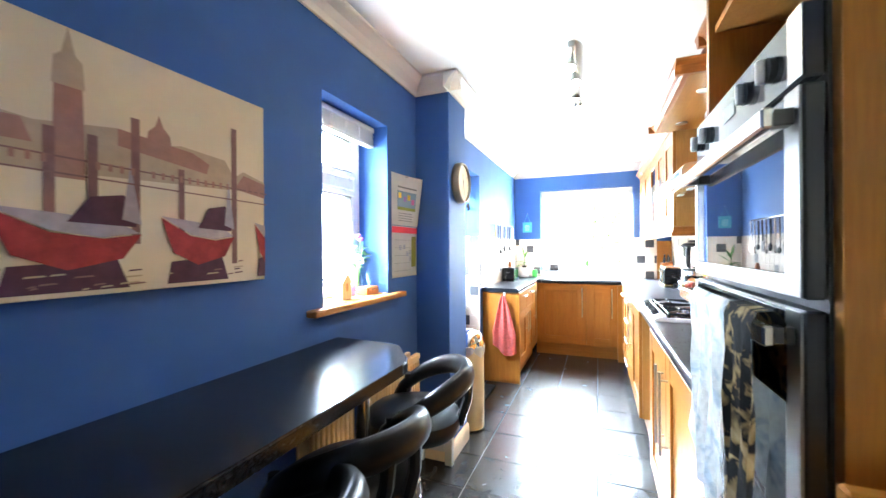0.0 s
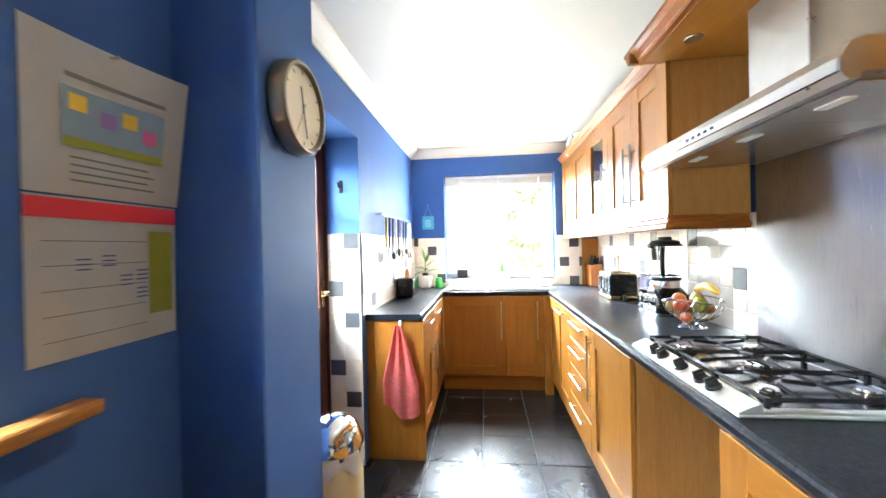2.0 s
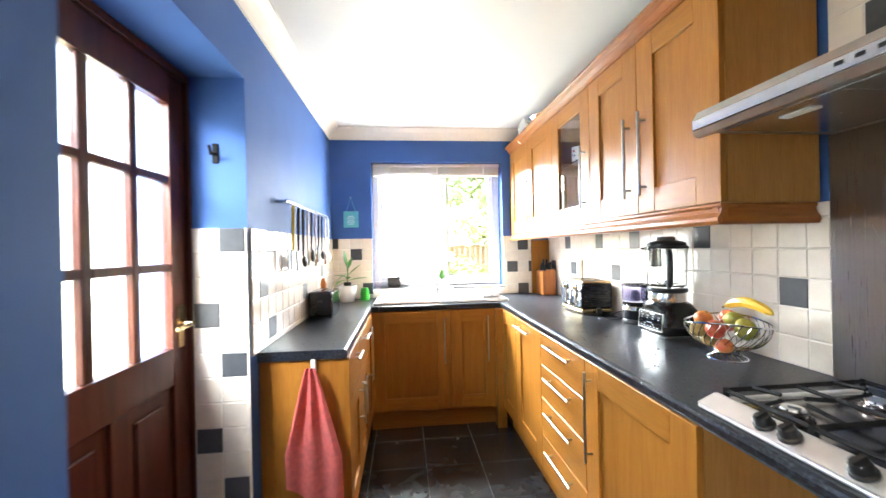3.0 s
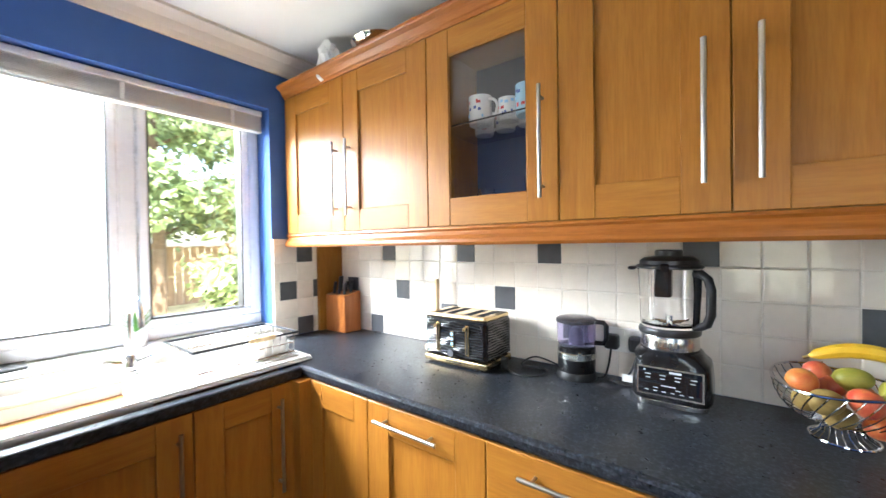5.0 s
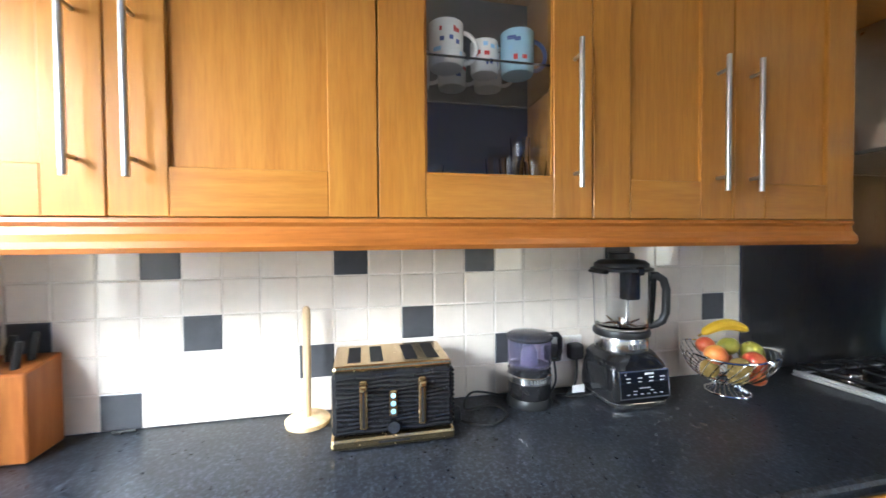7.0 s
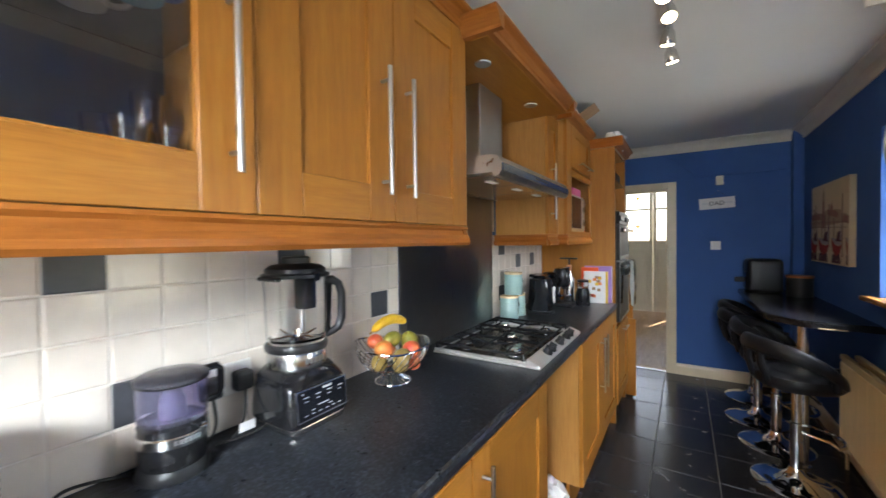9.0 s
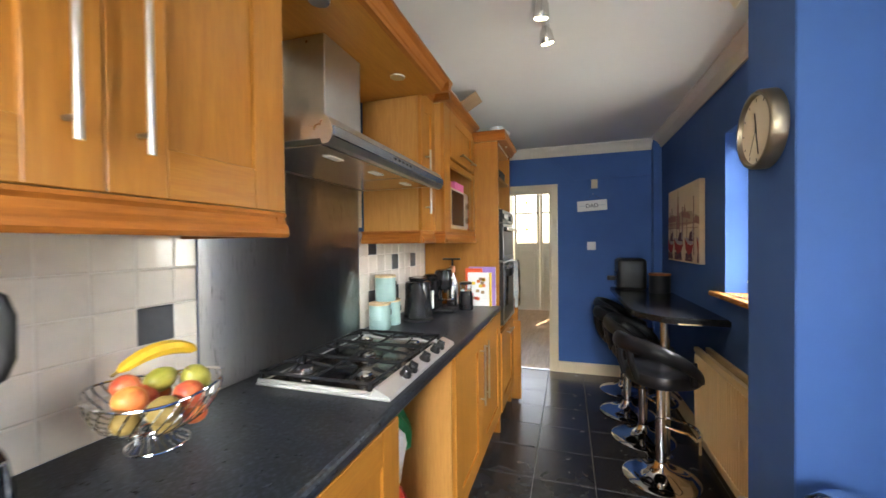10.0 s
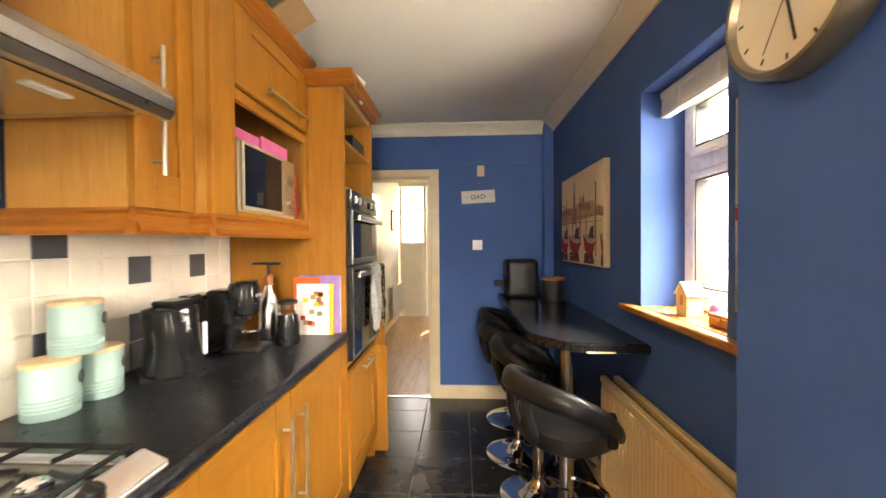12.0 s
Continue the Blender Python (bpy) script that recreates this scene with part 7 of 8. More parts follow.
# calendar
cal = thing("wall_calendar", (XL, -3.385, 1.17), "spiral wall calendar with a picture page and a red month band", "calendar")
def cal_y(u):
    return -3.545 + u * 0.315
def cal_lift(u, v):
    """How far the page stands off the wall: the top corner curls out."""
    top = max(0.0, (v - 0.5) * 2)
    return 0.004 + 0.045 * (u ** 2) * top + 0.016 * u * (1 - abs(v - 0.5) * 2) * 0.3
def cal_quad(name, u0, u1, v0, v1, m, lift=0.0, n=10):
    bm = bmesh.new()
    g = []
    for j in range(n + 1):
        v = v0 + (v1 - v0) * j / n
        g.append([bm.verts.new((XL + cal_lift(u0 + (u1 - u0) * i / n, v) + lift, cal_y(u0 + (u1 - u0) * i / n), 1.172 + v * 0.612 + 0.0)) for i in range(n + 1)])
    for j in range(n):
        for i in range(n):
            bm.faces.new((g[j][i], g[j][i + 1], g[j + 1][i + 1], g[j + 1][i]))
    if lift == 0.0:
        bmesh.ops.solidify(bm, geom=bm.faces, thickness=0.001)
    return part(name, bm, m, cal, smooth=True)
cal_quad("month_page", 0.0, 1.0, 0.0, 0.497, paper)
cal_quad("picture_page", 0.0, 1.02, 0.503, 1.0, paper)
cal_quad("red_band", 0.0, 1.0, 0.430, 0.490, speckled("red_band", (0.62, 0.03, 0.045), 0.04, 0.6), 0.0016)
sky_p = speckled("printed_blue", (0.24, 0.34, 0.45), 0.05, 0.6)
cal_quad("printed_picture", 0.20, 0.86, 0.66, 0.84, sky_p, 0.0016)
cal_quad("printed_grass", 0.20, 0.86, 0.655, 0.685, speckled("printed_green", (0.28, 0.32, 0.04), 0.05, 0.6), 0.0024)
for u0, v0, m in ((0.24, 0.77, yellow), (0.42, 0.74, purple), (0.56, 0.76, yellow), (0.70, 0.72, pink)):
    cal_quad("printed_flower", u0, u0 + 0.10, v0, v0 + 0.052, m, 0.0026, 3)
grey_ink = speckled("grey_ink", (0.25, 0.25, 0.25), 0.1, 0.7)
for k in range(4):
    cal_quad("line_of_text", 0.24, 0.80 - 0.05 * (k % 2), 0.548 + k * 0.024, 0.554 + k * 0.024, grey_ink, 0.0018, 3)
cal_quad("line_of_text", 0.22, 0.86, 0.870, 0.885, grey_ink, 0.0018, 3)
cal_quad("olive_block", 0.76, 0.96, 0.09, 0.40, speckled("olive_print", (0.26, 0.27, 0.03), 0.06, 0.6), 0.0016)
blue_ink = speckled("blue_ink", (0.12, 0.18, 0.42), 0.1, 0.7)
for u0, v0 in ((0.26, 0.30), (0.42, 0.31), (0.54, 0.24), (0.66, 0.255), (0.66, 0.19)):
    for k in range(3):
        cal_quad("handwriting", u0, u0 + 0.09, v0 - k * 0.016, v0 - k * 0.016 + 0.005, blue_ink, 0.0018, 2)
for k in range(5):
    cal_quad("date_row", 0.08, 0.74, 0.06 + k * 0.075, 0.0625 + k * 0.075, grey_ink, 0.0016, 4)
part("nail", new_tube([(XL - 0.001, -3.39, 1.775), (XL + 0.035, -3.39, 1.775)], 0.003, 6), steel, cal)

# on the side window sill
zs2 = LWZ0
bh = thing("wooden_birdhouse", (-2.020, -3.900, zs2), "little wooden birdhouse with a pale blue roof", "ornament")
hx, hy = -2.020, -3.900
bm = bmesh.new()
prof = [(-0.034, 0), (0.034, 0), (0.034, 0.085), (0, 0.125), (-0.034, 0.085)]
extrude_profile(bm, prof, lambda a, b, s: (hx + s, hy + a, zs2 + b), -0.03, 0.03)
part("house", bm, pale_wood, bh)
for s in (-1, 1):
    bm = new_box(-0.036, 0.036, 0, 0.066, 0, 0.005, 0.001)
    bmesh.ops.rotate(bm, verts=bm.verts, matrix=Matrix.Rotation(radians(-50), 3, "X"))
    if s < 0:
        bmesh.ops.scale(bm, verts=bm.verts, vec=(1, -1, 1))
    bmesh.ops.translate(bm, verts=bm.verts, vec=(hx, hy, zs2 + 0.126))
    part("roof_board", bm, speckled("pale_blue_wash", (0.40, 0.55, 0.60), 0.1, 0.6), bh, "pale blue roof board")
part("doorway", new_box(hx + 0.030, hx + 0.0312, hy - 0.009, hy + 0.009, zs2 + 0.04, zs2 + 0.078), kraft, bh)
tbx = thing("wooden_trinket_box", (-2.02, -3.68, zs2), "dark wooden box with a brass catch on the sill", "box")
part("box", new_box(-2.045, -1.985, -3.735, -3.62, zs2, zs2 + 0.042, 0.003), block_wood, tbx)
part("band", new_box(-1.9848, -1.983, -3.735, -3.62, zs2 + 0.028, zs2 + 0.032), brass, tbx)
part("catch", new_box(-1.9848, -1.981, -3.685, -3.67, zs2 + 0.02, zs2 + 0.032, 0.001), brass, tbx)
pk = thing("pink_ornament", (-2.06, -3.78, zs2), "small pink ornament on the sill", "ornament")
bm = bmesh.new()
lathe(bm, [(0.022, zs2), (0.026, zs2 + 0.02), (0.020, zs2 + 0.05), (0.01, zs2 + 0.06)], -2.05, -3.79, 16)
part("body", bm, pink, pk, smooth=True)
vs = thing("flower_vase", (-2.08, -3.68, zs2), "glass vase of artificial flowers on the window sill", "vase")
vx, vy = -2.085, -3.675
bm = bmesh.new()
lathe(bm, [(0.026, zs2), (0.034, zs2 + 0.03), (0.030, zs2 + 0.08), (0.022, zs2 + 0.12), (0.019, zs2 + 0.12), (0.027, zs2 + 0.08), (0.030, zs2 + 0.03), (0.02, zs2 + 0.008)], vx, vy, 20)
part("vase", bm, glass, vs, smooth=True)
rnd = random.Random(3)
lilac_p = speckled("purple_petal", (0.22, 0.06, 0.20), 0.2, 0.6)
sage = speckled("sage_leaf", (0.14, 0.24, 0.13), 0.2, 0.6)
for k in range(7):
    a = rnd.uniform(0, 6.28)
    r_ = rnd.uniform(0.02, 0.07)
    top = (vx + r_ * math.cos(a) + 0.01, vy + r_ * math.sin(a), zs2 + rnd.uniform(0.17, 0.28))
    part("stem", new_tube([(vx, vy, zs2 + 0.02), (vx + (top[0] - vx) * 0.4, vy + (top[1] - vy) * 0.4, zs2 + 0.13), top], 0.0018, 5), leaf_green, vs)
    for q in range(5):
        b = a + rnd.uniform(-1.5, 1.5)
        s_ = rnd.uniform(0.35, 1.0)
        base = (vx + (top[0] - vx) * s_, vy + (top[1] - vy) * s_, zs2 + 0.09 + (top[2] - zs2 - 0.09) * s_)
        bm = bmesh.new()
        leaf(bm, base, (base[0] + 0.045 * math.cos(b), base[1] + 0.045 * math.sin(b), base[2] + rnd.uniform(-0.01, 0.03)), 0.030, 0.006, 5)
        part("leaf", bm, sage, vs)
for dx, dy, dz, m, n in ((0.02, 0.0, 0.31, lilac_p, 16), (0.03, -0.03, 0.19, pale_petal, 10)):
    for q in range(n):
        bm = bmesh.new()
        bmesh.ops.create_icosphere(bm, subdivisions=1, radius=0.009)
        bmesh.ops.translate(bm, verts=bm.verts, vec=(vx + dx + rnd.uniform(-0.018, 0.018), vy + dy + rnd.uniform(-0.018, 0.018), zs2 + dz + rnd.uniform(-0.03, 0.02)))
        part("petal", bm, m, vs)
part("stem", new_tube([(vx, vy, zs2 + 0.02), (vx + 0.01, vy, zs2 + 0.16), (vx + 0.02, vy, zs2 + 0.29)], 0.0018, 5), leaf_green, vs)

# radiator
rad_paint = speckled("aged_cream_radiator_enamel", (0.70, 0.52, 0.27), 0.06, 0.32, 4, 120, 0.04)
rad = thing("radiator", (-1.87, -3.9, 0.15), "cream ribbed panel radiator under the side window", "radiator")
RY0, RY1, RZ0, RZ1 = -4.32, -3.40, 0.17, 0.715
for name, xa, xb in (("front_panel", -1.862, -1.842), ("rear_panel", -1.925, -1.910)):
    bm = bmesh.new()
    box(bm, xa, xb, RY0, RY1, RZ0, RZ1, 0.004)
    p = part(name, bm, rad_paint, rad)
    if name == "front_panel":
        nr = 30
        for k in range(nr):
            yy = RY0 + 0.02 + k * (RY1 - RY0 - 0.04) / (nr - 1)
            part("rib", new_tube([(-1.8425, yy, RZ0 + 0.03), (-1.8405, yy, RZ0 + 0.05), (-1.8405, yy, RZ1 - 0.06), (-1.8425, yy, RZ1 - 0.04)], 0.0085, 8), rad_paint, p, smooth=True)
part("top_rail", new_box(-1.866, -1.836, RY0 - 0.003, RY1 + 0.003, RZ1 - 0.028, RZ1 + 0.004, 0.006, seg=2), rad_paint, rad)
part("top_rail", new_box(-1.928, -1.900, RY0 - 0.003, RY1 + 0.003, RZ1 - 0.028, RZ1 + 0.004, 0.006, seg=2), rad_paint, rad)
part("bottom_rail", new_box(-1.866, -1.836, RY0 - 0.003, RY1 + 0.003, RZ0 - 0.004, RZ0 + 0.028, 0.006, seg=2), rad_paint, rad)
for yy in (RY0 + 0.1, RY1 - 0.1):
    part("bracket", new_box(-1.944, -1.863, yy - 0.015, yy + 0.015, RZ0 + 0.1, RZ0 + 0.14), rad_paint, rad)
for yy in (RY0 - 0.03, RY1 + 0.03):
    part("pipe", new_tube([(-1.88, yy, -0.003), (-1.88, yy, RZ0 + 0.03), (-1.88, yy + (0.03 if yy < -3.9 else -0.03), RZ0 + 0.035)], 0.0085, 8), rad_paint, rad, smooth=True)
    part("valve", new_tube([(-1.88, yy, RZ0 + 0.0), (-1.88, yy, RZ0 + 0.07)], 0.016, 12), white_plastic, rad, smooth=True)

# breakfast bar
bar = thing("breakfast_bar", (-1.7, -4.9, 0.87), "charcoal laminate breakfast bar fixed to the wall", "breakfast bar")
BZ = 0.946
out = [(XL + 0.001, YB + 0.091), (-1.470, YB + 0.091), (-1.470, -4.30), (-1.478, -4.250), (-1.505, -4.200), (-1.600, -4.085), (-1.625, -4.062), (-1.660, -4.050), (XL + 0.001, -4.036)]
bm = bmesh.new()
lo = [bm.verts.new((x, y, BZ - 0.040)) for x, y in out]
hi = [bm.verts.new((x, y, BZ)) for x, y in out]
bm.faces.new(list(reversed(lo)))
top = bm.faces.new(hi)
for i in range(len(out)):
    j = (i + 1) % len(out)
    bm.faces.new((lo[i], lo[j], hi[j], hi[i]))
bmesh.ops.bevel(bm, geom=list(top.edges), offset=0.008, segments=3, affect="EDGES")
part("top", bm, bar_laminate, bar)
bm = bmesh.new()
lathe(bm, [(0.045, 0.0), (0.045, 0.006), (0.030, 0.010), (0.030, BZ - 0.052), (0.055, BZ - 0.046), (0.055, BZ - 0.0402)], -1.66, -4.27, 28)
part("leg", bm, bright_steel, bar, "brushed steel bar leg", smooth=True)
part("chipped_edge", new_box(-1.80, -1.68, -4.0480, -4.0360, BZ - 0.0395, BZ - 0.034), pale_wood, bar, "chipped pale edge")

# bar stools
st = thing("bar_stool", (0, 0, 0), "black faux-leather bar stool with a chrome trumpet base", "bar stool", "stools at the breakfast bar")
bm = bmesh.new()
lathe(bm, [(0.205, 0.001), (0.207, 0.006), (0.195, 0.014), (0.15, 0.024), (0.08, 0.042), (0.042, 0.070), (0.033, 0.10)], 0, 0, 48)
part("base", bm, chrome, st, "chrome trumpet base", smooth=True)
bm = bmesh.new()
lathe(bm, [(0.030, 0.095), (0.030, 0.36), (0.024, 0.365), (0.024, 0.545), (0.05, 0.56), (0.05, 0.575)], 0, 0, 28)
part("column", bm, chrome, st, "chrome gas-lift column", smooth=True)
bm = bmesh.new()
pts = [(0.0, 0.032, 0.30), (0.10, 0.10, 0.30)] + [(0.0 + 0.15 * math.cos(a), 0.08 + 0.13 * math.sin(a), 0.285) for a in [0.2 + 2.74 * k / 12 for k in range(13)]] + [(-0.10, 0.10, 0.30), (-0.0, 0.032, 0.30)]
tube(bm, pts, 0.010, 8)
part("footrest", bm, chrome, st, "chrome footrest hoop", smooth=True)
part("lever", new_tube([(0.03, 0.0, 0.56), (0.15, -0.02, 0.555), (0.19, -0.02, 0.545)], [0.005, 0.005, 0.009], 8), black_plastic, st)


def cushion(bm, rx, ry, z0, z1, y_off=0.0):
    seg = 40
    rings = []
    for f, h in ((0.70, 0.0), (0.90, 0.08), (0.985, 0.30), (1.0, 0.55), (0.97, 0.80), (0.86, 0.96), (0.5, 1.0), (0.02, 0.97)):
        rings.append([bm.verts.new((rx * f * math.copysign(abs(math.cos(a)) ** 0.85, math.cos(a)), y_off + ry * f * math.copysign(abs(math.sin(a)) ** 0.85, math.sin(a)), z0 + (z1 - z0) * h)) for a in [2 * math.pi * i / seg for i in range(seg)]])
    for a, b in zip(rings, rings[1:]):
        for i in range(seg):
            bm.faces.new((a[i], a[(i + 1) % seg], b[(i + 1) % seg], b[i]))
    bm.faces.new(list(reversed(rings[0])))
    bm.faces.new(rings[-1])


bm = bmesh.new()
cushion(bm, 0.205, 0.20, 0.575, 0.672)
part("seat", bm, leather, st, smooth=True)
bm = bmesh.new()
n = 30
pts, rr = [], []
rings = []
for k in range(n + 1):
    s = k / n * 2 - 1
    a = -math.pi / 2 + s * 2.05
    rad_ = 0.225
    lift = 0.745 + 0.075 * math.cos(s * 1.45) - 0.12 * abs(s) ** 3
    c = Vector((rad_ * math.cos(a), rad_ * math.sin(a) - 0.005, lift))
    nrm = Vector((math.cos(a), math.sin(a), 0.18)).normalized()
    up = Vector((-0.18 * math.cos(a), -0.18 * math.sin(a), 1)).normalized()
    hh = 0.047 - 0.010 * abs(s) ** 2
    tt = 0.030 - 0.006 * abs(s) ** 2
    if k in (0, n):
        hh, tt = hh * 0.45, tt * 0.45
    rings.append([bm.verts.new(c + nrm * (tt * math.cos(q)) + up * (hh * math.sin(q))) for q in [2 * math.pi * i / 14 for i in range(14)]])
for a, b in zip(rings, rings[1:]):
    for i in range(14):
        bm.faces.new((a[i], a[(i + 1) % 14], b[(i + 1) % 14], b[i]))
bm.faces.new(rings[0])
bm.faces.new(list(reversed(rings[-1])))
part("backrest", bm, leather, st, "curved wrap-around padded back", smooth=True)
for s in (-1, 1):
    part("arm_support", new_tube([(s * 0.20, 0.05, 0.62), (s * 0.222, 0.03, 0.68), (s * 0.215, 0.03, 0.745)], [0.022, 0.020, 0.018], 10), leather, st, smooth=True)
    part("back_support", new_tube([(s * 0.06, -0.19, 0.62), (s * 0.055, -0.225, 0.72), (s * 0.05, -0.232, 0.80)], 0.020, 8), leather, st, smooth=True)
copy_thing(st, pose(-1.565, -4.485, 0.001, 0, 0, 75))
copy_thing(st, pose(-1.520, -4.905, 0.001, 0, 0, 95))
copy_thing(st, pose(-1.555, -5.400, 0.001, 0, 0, 85))
st.matrix_world = pose(-1.580, -4.005, 0.001, 0, 0, 115)

# folding step stool behind the stools
ss = thing("folding_step_stool", (-1.80, -3.24, 0), "pale grey plastic folding step stool leaning by the pier", "step stool")
grey_p = speckled("pale_grey_plastic", (0.55, 0.57, 0.54), 0.04, 0.5)
part("step_top", new_box(-1.925, -1.70, -3.275, -3.245, 0.24, 0.385, 0.006), grey_p, ss)
for xa in (-1.93, -1.735):
    bm = new_box(xa, xa + 0.05, -3.275, -3.240, 0.002, 0.239, 0.005)
    part("leg", bm, grey_p, ss)
part("cross_bar", new_box(-1.879, -1.736, -3.270, -3.245, 0.08, 0.13, 0.004), grey_p, ss)
for i in range(6):
    for j in range(3):
        part("grip_dot", new_box(-1.90 + i * 0.033, -1.89 + i * 0.033, -3.2765, -3.2752, 0.27 + j * 0.035, 0.28 + j * 0.035), white_plastic, ss)

# on the bar: air fryer and lidded pot
af = thing("air_fryer", (-1.62, -5.55, BZ), "black air fryer with a drawer handle", "air fryer")
bm = new_box(-1.76, -1.51, -5.68, -5.40, BZ + 0.0005, BZ + 0.295, 0.035, seg=4)
part("body", bm, black_plastic, af, smooth=True)
part("top_panel", new_box(-1.72, -1.55, -5.64, -5.44, BZ + 0.2952, BZ + 0.300, 0.002), black_gloss, af)
part("drawer", new_box(-1.5095, -1.503, -5.64, -5.44, BZ + 0.03, BZ + 0.17, 0.003), black_gloss, af)
part("handle", new_box(-1.5028, -1.43, -5.56, -5.52, BZ + 0.08, BZ + 0.125, 0.010, seg=2), black_plastic, af)
pt = thing("lidded_pot", (-1.84, -5.28, BZ), "black storage pot with a wooden lid", "pot")
bm = bmesh.new()
lathe(bm, [(0.082, BZ + 0.0005), (0.085, BZ + 0.01), (0.085, BZ + 0.155)], -1.835, -5.28, 32)
part("pot", bm, black_plastic, pt, smooth=True)
bm = bmesh.new()
lathe(bm, [(0.088, BZ + 0.1555), (0.088, BZ + 0.170), (0.083, BZ + 0.173)], -1.835, -5.28, 32)
part("lid", bm, block_wood, pt, "brown wooden lid", smooth=True)

# canvas picture
pic = thing("canvas_picture", (XL, -4.885, 1.24), "wide canvas print of red boats and a tower on pale water", "picture")
PY0, PY1, PZ0, PZ1 = -5.300, -4.472, 1.240, 1.825
canvas_m = speckled("cream_canvas_print", (0.68, 0.55, 0.36), 0.06, 0.8, 4, 500, 0.3)
part("canvas", new_box(XL + 0.001, XL + 0.035, PY0, PY1, PZ0, PZ1, 0.002), canvas_m, pic)
XP = XL + 0.0352
layer = [0]


def paint(name, pts, m):
    """A painted patch: corners as shares of the canvas's width and height."""
    layer[0] += 1
    bm = bmesh.new()
    bm.faces.new([bm.verts.new((XP + 0.00012 * layer[0], PY0 + (PY1 - PY0) * u, PZ0 + (PZ1 - PZ0) * v)) for u, v in pts])
    part(name, bm, m, pic)


p_brown = speckled("print_dusky_brown", (0.22, 0.11, 0.09), 0.15, 0.8, 30)
p_pale = speckled("print_pale_stone", (0.44, 0.32, 0.20), 0.08, 0.8, 30)
p_rose = speckled("print_rose_roof", (0.34, 0.17, 0.12), 0.12, 0.8, 30)
p_red = speckled("print_boat_red", (0.30, 0.028, 0.024), 0.3, 0.8, 25)
p_dark = speckled("print_boat_shadow", (0.09, 0.03, 0.045), 0.2, 0.8, 25)
p_grey = speckled("print_boat_canopy", (0.36, 0.30, 0.30), 0.15, 0.8, 25)
paint("painted_skyline", [(0, 0.44), (1, 0.50), (1, 0.56), (0.9, 0.60), (0.86, 0.56), (0.82, 0.64), (0.66, 0.66), (0.55, 0.62), (0.48, 0.67), (0.30, 0.63), (0.12, 0.66), (0, 0.62)], p_pale)
paint("painted_roof", [(0.48, 0.60), (0.75, 0.55), (0.76, 0.60), (0.70, 0.64), (0.55, 0.66), (0.48, 0.67)], p_rose)
paint("painted_roof", [(0.86, 0.50), (1, 0.47), (1, 0.55), (0.9, 0.58)], p_rose)
paint("painted_roof", [(0, 0.55), (0.30, 0.55), (0.28, 0.63), (0, 0.63)], p_rose)
paint("painted_tower", [(0.335, 0.44), (0.405, 0.44), (0.400, 0.78), (0.340, 0.78)], p_rose)
paint("painted_tower", [(0.335, 0.78), (0.405, 0.78), (0.400, 0.88), (0.385, 0.90), (0.370, 1.0), (0.355, 0.90), (0.340, 0.88)], p_pale)
paint("painted_dome", [(0.555, 0.64), (0.63, 0.64), (0.625, 0.69), (0.605, 0.72), (0.592, 0.77), (0.58, 0.72), (0.56, 0.69)], p_rose)
for x, w, v0, v1 in ((0.525, 0.012, 0.2, 0.73), (0.858, 0.011, 0.10, 0.82), (0.330, 0.012, 0.30, 0.62), (0.420, 0.012, 0.30, 0.62), (0.66, 0.010, 0.25, 0.55), (0.15, 0.011, 0.2, 0.75), (0.08, 0.011, 0.2, 0.7)):
    paint("painted_post", [(x - w, v0), (x + w, v0), (x + w, v1), (x - w, v1)], p_brown)
for u0, k in ((0.22, 1.0), (0.60, 0.8), (-0.02, 0.75), (0.95, 0.55)):
    q = lambda a, b: (min(0.998, max(0.002, u0 + a * k * 0.32)), 0.02 + b)
    paint("painted_reflection", [q(0.05, 0.0), q(0.9, 0.0), q(0.8, 0.12), q(0.1, 0.10)], p_dark)
    paint("painted_hull", [q(-0.02, 0.30), q(0.12, 0.14), q(0.45, 0.08), q(0.85, 0.12), q(1.0, 0.22), q(0.7, 0.20), q(0.35, 0.22)], p_red)
    paint("painted_deck", [q(-0.02, 0.305), q(0.35, 0.225), q(0.7, 0.205), q(0.98, 0.225), q(0.8, 0.27), q(0.4, 0.29)], p_grey)
    paint("painted_canopy", [q(0.45, 0.26), q(0.95, 0.25), q(0.98, 0.34), q(0.85, 0.38), q(0.6, 0.36)], p_dark)
    paint("painted_prow", [q(0.84, 0.28), q(1.0, 0.26), q(0.94, 0.42), q(0.91, 0.52), q(0.88, 0.42)], p_grey)

rnd = random.Random(8)
for k in range(46):
    u, v = rnd.uniform(0.02, 0.93), rnd.uniform(0.015, 0.11)
    w_ = rnd.uniform(0.015, 0.05)
    paint("painted_ripple", [(u, v), (u + w_, v + 0.003), (u + w_ * 0.9, v + 0.009), (u + 0.004, v + 0.007)], rnd.choice((p_dark, p_brown, p_pale)))
for v in (0.46, 0.52):
    paint("painted_rail", [(0.0, v), (1.0, v - 0.03), (1.0, v - 0.024), (0.0, v + 0.007)], p_brown)
for k in range(34):
    u = 0.03 + k * 0.028
    if not (0.33 < u < 0.41 or 0.51 < u < 0.54 or 0.84 < u < 0.88):
        paint("painted_arch", [(u, 0.485), (u + 0.010, 0.485), (u + 0.010, 0.515), (u, 0.515)], p_rose)

